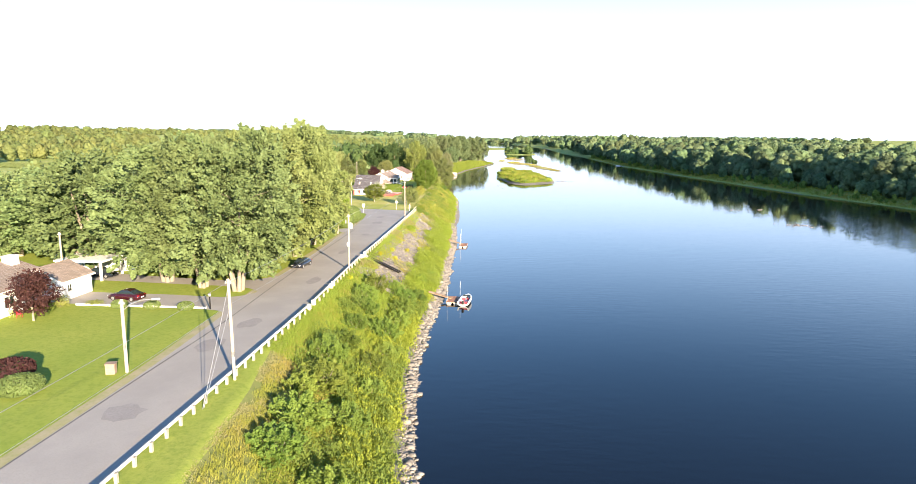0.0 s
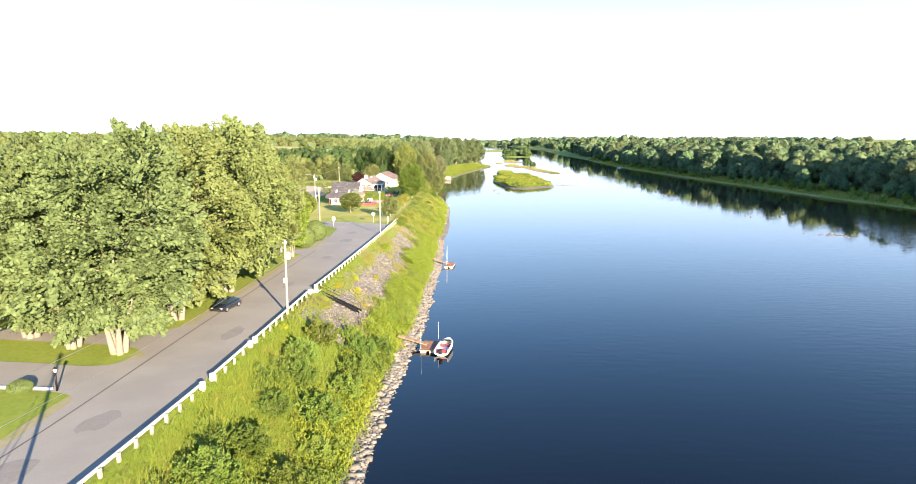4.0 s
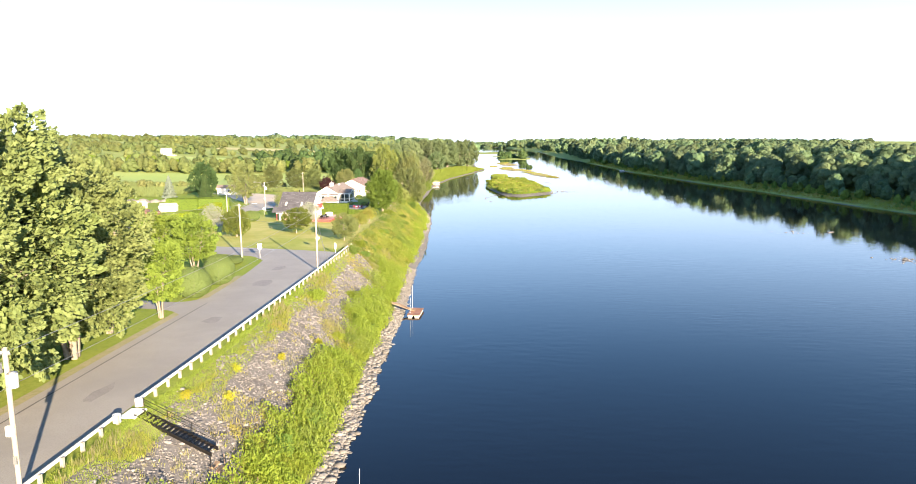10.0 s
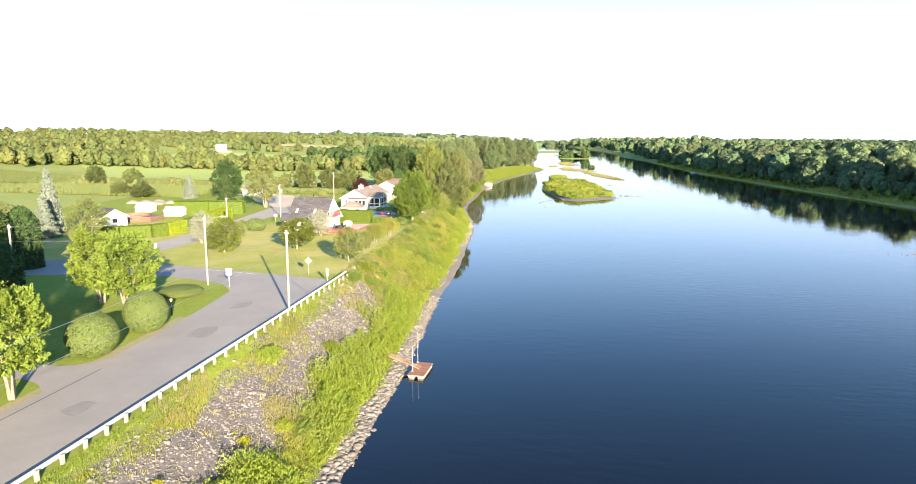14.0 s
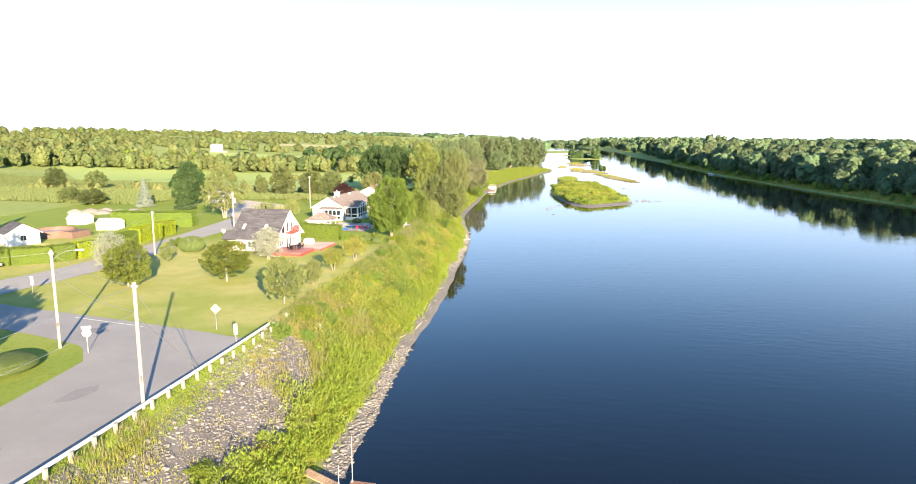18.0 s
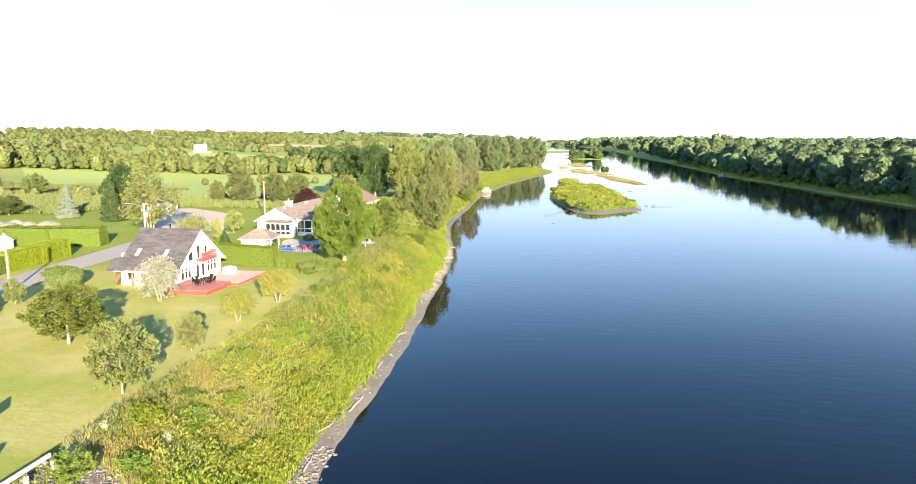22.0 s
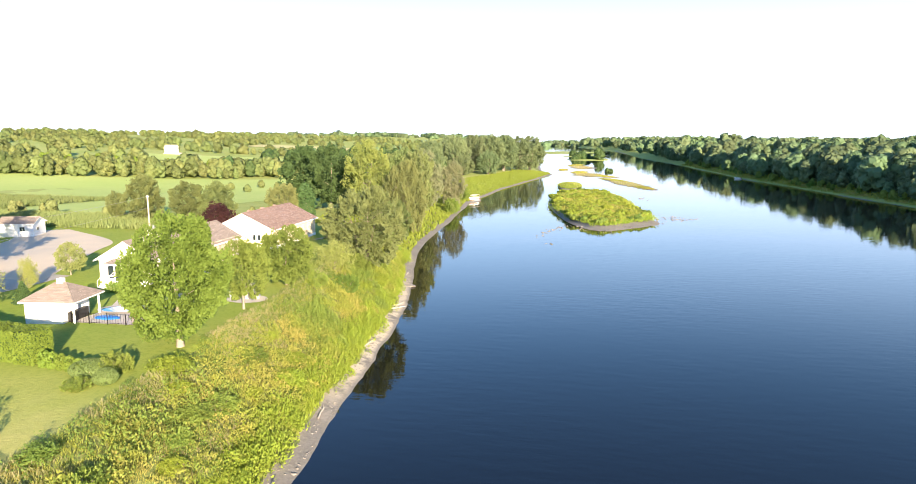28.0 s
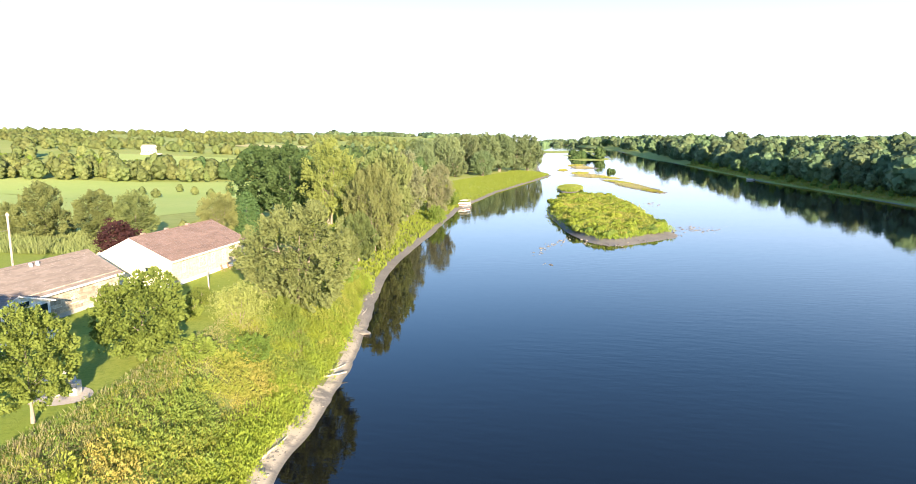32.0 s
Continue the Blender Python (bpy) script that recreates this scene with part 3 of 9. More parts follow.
def strip(name, edge_a, edge_b, dz, material, label, category, kind="structure", n=8, m=4, flat=None):
    """A thin sheet between two edges given as (x, y) control points, lying dz above the land."""
    a, b = catmull(edge_a, n), catmull(edge_b, n)
    k = max(len(a), len(b))
    ra = np.stack([np.interp(np.linspace(0, 1, k), np.linspace(0, 1, len(a)), a[:, c]) for c in (0, 1)], -1)
    rb = np.stack([np.interp(np.linspace(0, 1, k), np.linspace(0, 1, len(b)), b[:, c]) for c in (0, 1)], -1)
    s = np.linspace(0, 1, m + 1)[None, :, None]
    g = ra[:, None] * (1 - s) + rb[:, None] * s
    z = (ground_z(g[..., 0], g[..., 1]) if flat is None else np.full(g.shape[:2], flat)) + dz
    v = np.concatenate([g, z[..., None]], -1).reshape(-1, 3)
    i, j = np.meshgrid(np.arange(k - 1), np.arange(m), indexing="ij")
    q = (i * (m + 1) + j).ravel()
    f = np.stack([q, q + 1, q + m + 2, q + m + 1], -1)
    nrm = np.cross(v[f[0, 1]] - v[f[0, 0]], v[f[0, 3]] - v[f[0, 0]])
    if nrm[2] < 0:
        f = f[:, ::-1]
    ob = new(name, mesh_from(name, v, f, material, smooth=True))
    return tagged(ob, label, category, kind=kind)


RZ = 7.79
road_right = [(-24.3, -60), (-25.0, 20), (-25.4, 50), (-25.75, 78), (-26.6, 100), (-27.2, 115), (-27.5, 140), (-28.1, 165), (-28.5, 178), (-29.0, 187)]
road_left = [(-32.5, -60), (-33.0, 20), (-33.6, 54), (-34.8, 74), (-35.6, 92), (-36.2, 110), (-36.9, 130), (-37.4, 148), (-38.6, 165), (-40.5, 179), (-41.6, 184)]
strip("road", road_left, road_right, 0.0, M_ASPHALT, "worn grey asphalt riverside road", "road", flat=RZ, m=6)
strip("road", [(-40.0, 177.5), (-43.5, 181.4), (-47.0, 182.7), (-53.0, 184.3), (-60.0, 185.3), (-70, 183), (-90, 178)],
      [(-29.0, 187.0), (-38.0, 189.0), (-46.0, 190.6), (-54.2, 192.0), (-61.4, 193.2), (-72, 194.5), (-92, 190)], 0.004, M_ASPHALT, "grey asphalt street turning away from the river", "road", flat=RZ, m=6)
strip("road", [(-66.0, 192), (-69.4, 198), (-68.6, 206), (-68.1, 215), (-68.6, 227), (-71.0, 244), (-71.8, 258), (-69, 272), (-68, 283)],
      [(-77.0, 190), (-77.0, 198), (-76.8, 206), (-75.5, 215), (-75.2, 226), (-77.5, 245), (-80.0, 262), (-82, 275), (-84, 285)], 0.008, M_LANE, "pale grey asphalt lane past a lawn and a hedge", "road", flat=RZ, m=5)
strip("sandy_verge", [(x - 1.0, y) for x, y in road_left[1:9]], [(x + 0.05, y) for x, y in road_left[1:9]], -0.004, M_SANDEDGE, "sandy worn grass edge of the road", "verge", flat=RZ, m=2)
strip("driveway", [(-60, 77.5), (-46, 76.6), (-36.5, 76.0), (-34.2, 72.5)], [(-59, 83.5), (-46, 83.2), (-38, 82.8), (-34.8, 86.0)], 0.006, M_ASPHALT, "asphalt driveway of the bungalow", "driveway", flat=RZ)
strip("driveway", [(-66, 91.0), (-50, 89.6), (-39, 88.6), (-35.0, 86.2)], [(-66, 96.0), (-50, 93.5), (-40, 92.8), (-35.3, 97.5)], 0.010, M_ASPHALT, "asphalt driveway under the maples", "driveway", flat=RZ)
strip("driveway", [(-60, 146.0), (-45, 144.8), (-40, 144.2), (-36.8, 142.0)], [(-60, 150), (-45, 148.6), (-40, 148.2), (-37.0, 151.5)], 0.006, M_ASPHALT, "asphalt driveway between trimmed shrubs", "driveway", flat=RZ)
strip("driveway", [(-69, 279), (-72.8, 287), (-79, 301), (-84.5, 312), (-104, 324)], [(-84, 280), (-93, 292), (-101, 303), (-106, 312), (-116, 318)], 0.012, M_GRAVEL, "pale gravel and asphalt yard of the white house", "driveway", flat=RZ)
# repaired patches and tar seams of the road
rng0 = random.Random(4)
for px_, py_, sx_, sy_ in ((-31.0, 63, 1.4, 2.6), (-30.2, 71, 1.2, 2.0), (-29.5, 94, 1.0, 2.4), (-31.5, 118, 0.7, 2.2), (-32.0, 140, 1.0, 1.6), (-33.4, 160, 1.3, 2.4), (-35, 171, 1.0, 2.0), (-46, 186.5, 1.6, 1.0), (-30.3, 46, 1.6, 1.8)):
    a = np.linspace(0, 2 * math.pi, 14, endpoint=False)
    rr = np.array([rng0.uniform(0.75, 1.15) for _ in a])
    v = np.stack([px_ + sx_ * rr * np.cos(a), py_ + sy_ * rr * np.sin(a), np.full(14, RZ + 0.016)], -1)
    ob = new("road_patch", mesh_from("road_patch", v, [list(range(14))], M_PATCH))
    tagged(ob, "dark repaired patch in the worn asphalt", "road patch", kind="structure")
strip("tar_seam", [(-33.0, 20), (-33.3, 54), (-33.4, 70), (-34.4, 90), (-35.2, 110), (-35.9, 130), (-36.4, 148)], [(-32.86, 20), (-33.16, 54), (-33.26, 70), (-34.26, 90), (-35.06, 110), (-35.76, 130), (-36.26, 148)], 0.016, M_TAR, "dark sealed crack along the road", "road seam", flat=RZ, m=1)
strip("stop_line", [(-42.2, 188.6), (-43.0, 189.0), (-52, 190.6)], [(-42.2, 188.5), (-43.0, 188.88), (-52, 190.48)], 0.02, M_WHITE, "thin white line across the street", "road marking", flat=RZ, m=1)
# fields inland
strip("green_field", [(-115, 352), (-150, 358), (-200, 372)], [(-95, 560), (-190, 545), (-330, 500)], 0.06, M_FIELD, "bright green mown field", "field", m=16, n=10)
strip("hill_field", [(-330, 600), (-270, 640), (-200, 690)], [(-380, 700), (-300, 740), (-190, 790)], 0.25, M_FIELD, "green field on a low hill", "field", m=10, n=10)
strip("straw_field", [(-420, 980), (-300, 1000), (-190, 1010)], [(-440, 1060), (-300, 1100), (-150, 1110)], 0.6, M_STRAW, "pale ripe field on the far hill", "field", m=10, n=10)

# ---- plants ----
def unit(v):
    return v / (np.linalg.norm(v, axis=-1, keepdims=True) + 1e-9)


def leaf_cards(rng, c, nrm, size, spread=0.8, aspect=0.6, droop=0.0, axis=None):
    """Diamond leaves (or leaf sprays) at c, facing roughly along nrm and pointing along axis where there is one."""
    n = len(c)
    w = unit(nrm + rng.normal(0, spread, (n, 3)))
    if axis is None:
        u = unit(np.cross(w, rng.normal(0, 1, (n, 3))))
        u[:, 2] -= droop
        u = unit(u)
        t = np.cross(w, u)
    else:
        u = unit(axis + rng.normal(0, 0.38, (n, 3)) - np.array([0, 0, droop]))
        t = unit(np.cross(w, u))
    s = (size * rng.uniform(0.65, 1.35, n))[:, None]
    v = np.stack([c + u * s * 0.5, c + t * s * 0.5 * aspect, c - u * s * 0.5, c - t * s * 0.5 * aspect], 1).reshape(-1, 3)
    f = np.arange(4 * n).reshape(n, 4)
    # the mass of leaves is shaded as a soft form: normals lie between the leaf's own and the form's
    soft = unit(unit(nrm) + 0.35 * w * np.sign(np.sum(w * nrm, axis=1, keepdims=True)) + rng.normal(0, 0.24, (n, 3)))
    return v, f, np.repeat(soft, 4, axis=0)


def crown_points(rng, lobes, n, clump=14, sigma=0.35, inner=0.15, flat=0.6):
    """Points in tufts near the surface of a set of ellipsoids (cx, cy, cz, rx, ry, rz), and their outward directions."""
    L = np.asarray(lobes, float)
    area = (L[:, 3] * L[:, 4] + L[:, 3] * L[:, 5] + L[:, 4] * L[:, 5])
    k = max(1, n // clump)
    who = rng.choice(len(L), k, p=area / area.sum())
    d = unit(rng.normal(0, 1, (k, 3)))
    r = 1.04 - np.abs(rng.normal(0, 0.15, k))
    deep = rng.random(k) < inner
    r[deep] = rng.uniform(0.3, 0.85, deep.sum())
    cc = L[who, :3] + d * L[who, 3:] * r[:, None]
    # tufts that lie deep inside another lobe are moved out to keep the leaves where they show
    rep = np.repeat(np.arange(k), clump)
    c = cc[rep] + rng.normal(0, 1, (len(rep), 3)) * sigma * np.array([1, 1, flat]) * rng.uniform(0.6, 1.4, k)[rep][:, None]
    out = unit(unit(d / L[who, 3:])[rep] + np.array([0, 0, 0.6]))
    return c, out


def plume_points(rng, lobes, n, plumes, length, rad, rise=0.7, spray=18, fall=0.0):
    """Leaves in sprays over plume-shaped boughs that point outwards from a set of ellipsoids, up at the top and hanging below, and their directions."""
    L = np.asarray(lobes, float)
    area = (L[:, 3] * L[:, 4] + L[:, 3] * L[:, 5] + L[:, 4] * L[:, 5])
    who = rng.choice(len(L), plumes * 5, p=area / area.sum())
    d = unit(rng.normal(0, 1, (plumes * 5, 3)))
    pos = L[who, :3] + d * L[who, 3:] * rng.uniform(0.78, 0.98, plumes * 5)[:, None]
    near = np.min(np.linalg.norm((pos[:, None] - L[None, :, :3]) / L[None, :, 3:], axis=2), axis=1)
    ok = np.where(near > 0.74)[0][:plumes]
    pos, out = pos[ok], unit(d[ok] / L[who[ok], 3:])
    k = len(ok)
    high = (pos[:, 2] - pos[:, 2].min()) / max(0.1, np.ptp(pos[:, 2]))
    lift = np.zeros((k, 3))
    lift[:, 2] = rise - fall * (1 - high)
    axis = unit(out * 0.8 + lift + rng.normal(0, 0.22, (k, 3)))
    ln = length * rng.uniform(0.6, 1.25, k)
    thick = rad * rng.uniform(0.7, 1.25, k)
    m = max(1, int(1.55 * n) // spray)
    b = rng.choice(k, m, p=ln * thick / (ln * thick).sum())
    s = rng.random(m) ** 0.85
    rr = unit(np.cross(axis[b], rng.normal(0, 1, (m, 3))))
    # leaves grow towards the light, on the outer side of the bough
    face = np.where(np.sum(rr * unit(out[b] + np.array([0, 0, 0.25])), axis=1) > -0.3)[0][:max(1, n // spray)]
    b, s, rr = b[face], s[face], rr[face]
    m = len(b)
    wide = thick[b] * np.sin(np.pi * np.clip(0.22 + 0.76 * s, 0, 1)) ** 0.8 * (1 - np.abs(rng.normal(0, 0.10, m)))
    c = pos[b] + axis[b] * (ln[b] * (s - 0.6))[:, None] + rr * wide[:, None]
    o = unit(rr * 0.75 + axis[b] * (0.35 + 0.6 * (s > 0.85))[:, None] + np.array([0, 0, 0.25]))
    rep = np.repeat(np.arange(m), spray)
    g = rng.normal(0, 1, (len(rep), 3)) * rad * 0.12
    c = c[rep] + g + axis[b][rep] * (rng.normal(0, 0.14, len(rep)) * rad)[:, None]
    return c, o[rep], unit(axis[b] * 0.9 + rr * 0.45)[rep]


def lobed(rng, h, w, base, n, top=0.5, fat=0.42):
    """Ellipsoids for a crown of height h and width w that starts at height base."""
    ch = h - base
    L = [(0, 0, base + ch * 0.5, w * 0.36, w * 0.36, ch * 0.44)]
    for i in range(n):
        a = i * 2.4 + rng.uniform(-0.5, 0.5)
        q = (i + 0.5) / n
        zz = base + ch * (0.12 + 0.8 * q)
        prof = math.sin(math.pi * min(0.97, max(0.06, q * (1 - top * 0.3) + 0.16))) ** 0.7
        rad = w * fat * prof * rng.uniform(0.62, 0.8)
        s = w * rng.uniform(0.16, 0.25) * (0.6 + 0.5 * prof)
        L.append((math.cos(a) * rad, math.sin(a) * rad, zz, s, s, s * rng.uniform(0.75, 1.05)))
    return L


def stems(rng, h, base, n, r, spread, lean=0.0, limbs=6):
    t = []
    for i in range(n):
        a = 2 * math.pi * i / n + rng.uniform(-0.4, 0.4)
        s = spread if n > 1 else spread * 0.2
        p, top = [], h * 0.72
        for k in range(6):
            q = k / 5
            off = s * (0.13 + q ** 1.05)
            p.append((math.cos(a) * off + lean * q, math.sin(a) * off, top * q - 0.3 * (k == 0)))
        rr = [r * (1.45 if k == 0 else 1 - 0.85 * k / 5) for k in range(6)]
        t.append(tube(p, rr, 8))
        for j in range(limbs):
            q = rng.uniform(0.35, 0.8)
            b = np.array([math.cos(a) * s * (0.05 + q ** 1.2), math.sin(a) * s * (0.05 + q ** 1.2), top * q])
            aa = rng.uniform(0, 2 * math.pi)
            ln = h * rng.uniform(0.16, 0.3)
            e = b + np.array([math.cos(aa) * ln, math.sin(aa) * ln, ln * rng.uniform(0.35, 0.8)])
            t.append(tube([b, (b + e) / 2 + np.array([0, 0, ln * 0.06]), e], [r * 0.4 * (1 - q * 0.6), r * 0.25 * (1 - q * 0.5), r * 0.05], 5))
    return join_tubes(t)


PROTO = {}


def proto(style, seed):
    """The trunk and crown meshes of a style of tree, built once and shared."""
    key = (style, seed)
    if key in PROTO:
        return PROTO[key]
    rng = np.random.default_rng(seed * 31 + len(style))
    pyr = random.Random(seed)
    S = STYLES[style]
    h, w, base = S["h"], S["w"], S["base"]
    kind = S.get("form", "lobed")
    ax = None
    if kind == "lobed":
        L = lobed(pyr, h, w, base, S.get("lobes", 14), S.get("top", 0.5))
        if "bough" in S:
            c, o, ax = plume_points(rng, L, int(S["n"] * (1 - S.get("fill", 0.3))), S.get("plumes", 110), S["bough"] * w, S["bough"] * w * S.get("fat", 0.26), S.get("rise", 0.7), S.get("clump", 18), S.get("fall", 0.0))
            # smaller sprays close the crown between the boughs
            c2, o2 = crown_points(rng, [(*q[:3], *(0.92 * r for r in q[3:])) for q in L], int(S["n"] * S.get("fill", 0.3)), 9, S["leaf"] * 1.1, 0.08, 0.8)
            c, o, ax = np.concatenate([c, c2]), np.concatenate([o, o2]), np.concatenate([ax, unit(o2 * np.array([1, 1, 0.4]))])
        else:
            c, o = crown_points(rng, L, S["n"], S.get("clump", 14), S.get("sigma", 0.35), S.get("inner", 0.15), S.get("flat", 0.6))
    elif kind == "dome":
        d = unit(rng.normal(0, 1, (S["n"], 3)))
        lump = 1 + 0.02 * np.sin(d[:, 0] * 4 + seed) * np.sin(d[:, 1] * 3 + 1)
        c = np.array([0, 0, h * 0.46]) + d * np.array([w * 0.48, w * 0.48, h * 0.5]) * (lump - np.abs(rng.normal(0, 0.02, len(d))))[:, None] + rng.normal(0, S.get("sigma", 0.1) * 0.5, d.shape)
        o = unit(d / np.array([w, w, h]))
    else:
        k = S["n"]
        q = rng.random(k) ** 1.5
        a = rng.uniform(0, 2 * math.pi, k)
        tier = 0.82 + 0.18 * np.sin(q * S.get("tiers", 40) + np.sin(a * 3) * 1.2)
        if kind == "cone":
            rad = (w / 2) * (1 - q) ** 0.85 * tier * (1 - np.abs(rng.normal(0, 0.10, k)))
        else:
            rad = (w / 2) * np.minimum(1, (1 - q) * 3.2) ** 0.5 * (0.9 + 0.1 * tier) * (1 - np.abs(rng.normal(0, 0.06, k)))
        z = base + (h - base) * q
        c = np.stack([np.cos(a) * rad, np.sin(a) * rad, z], -1) + rng.normal(0, S.get("sigma", 0.1), (k, 3))
        o = np.stack([np.cos(a), np.sin(a), np.full(k, 0.45)], -1)
    if ax is not None:
        # boughs reach past the lobes that they grow from: bring the crown back to its size
        c = c * np.array([1, 1, 0]) * (w / 2 / np.percentile(np.hypot(c[:, 0], c[:, 1]), 97)) + c * np.array([0, 0, h / np.percentile(c[:, 2], 99.7)])
    ok = c[:, 2] > 0.02
    v, f, _ = leaf_cards(rng, c[ok], o[ok], S["leaf"], S.get("spread", 0.8), S.get("aspect", 0.6), S.get("droop", 0.0), None if ax is None else ax[ok])
    crown = mesh_from(style + "_crown", v, f, S["mat"])
    tv, tf = stems(pyr, h, base, S.get("stems", 1), S.get("r", h * 0.018), S.get("stem_spread", w * 0.18), S.get("lean", 0.0), S.get("limbs", 5))
    trunk = mesh_from(style + "_trunk", tv, tf, S.get("bark", M_BARK), smooth=True)
    PROTO[key] = (trunk, crown, h, w)
    return PROTO[key]


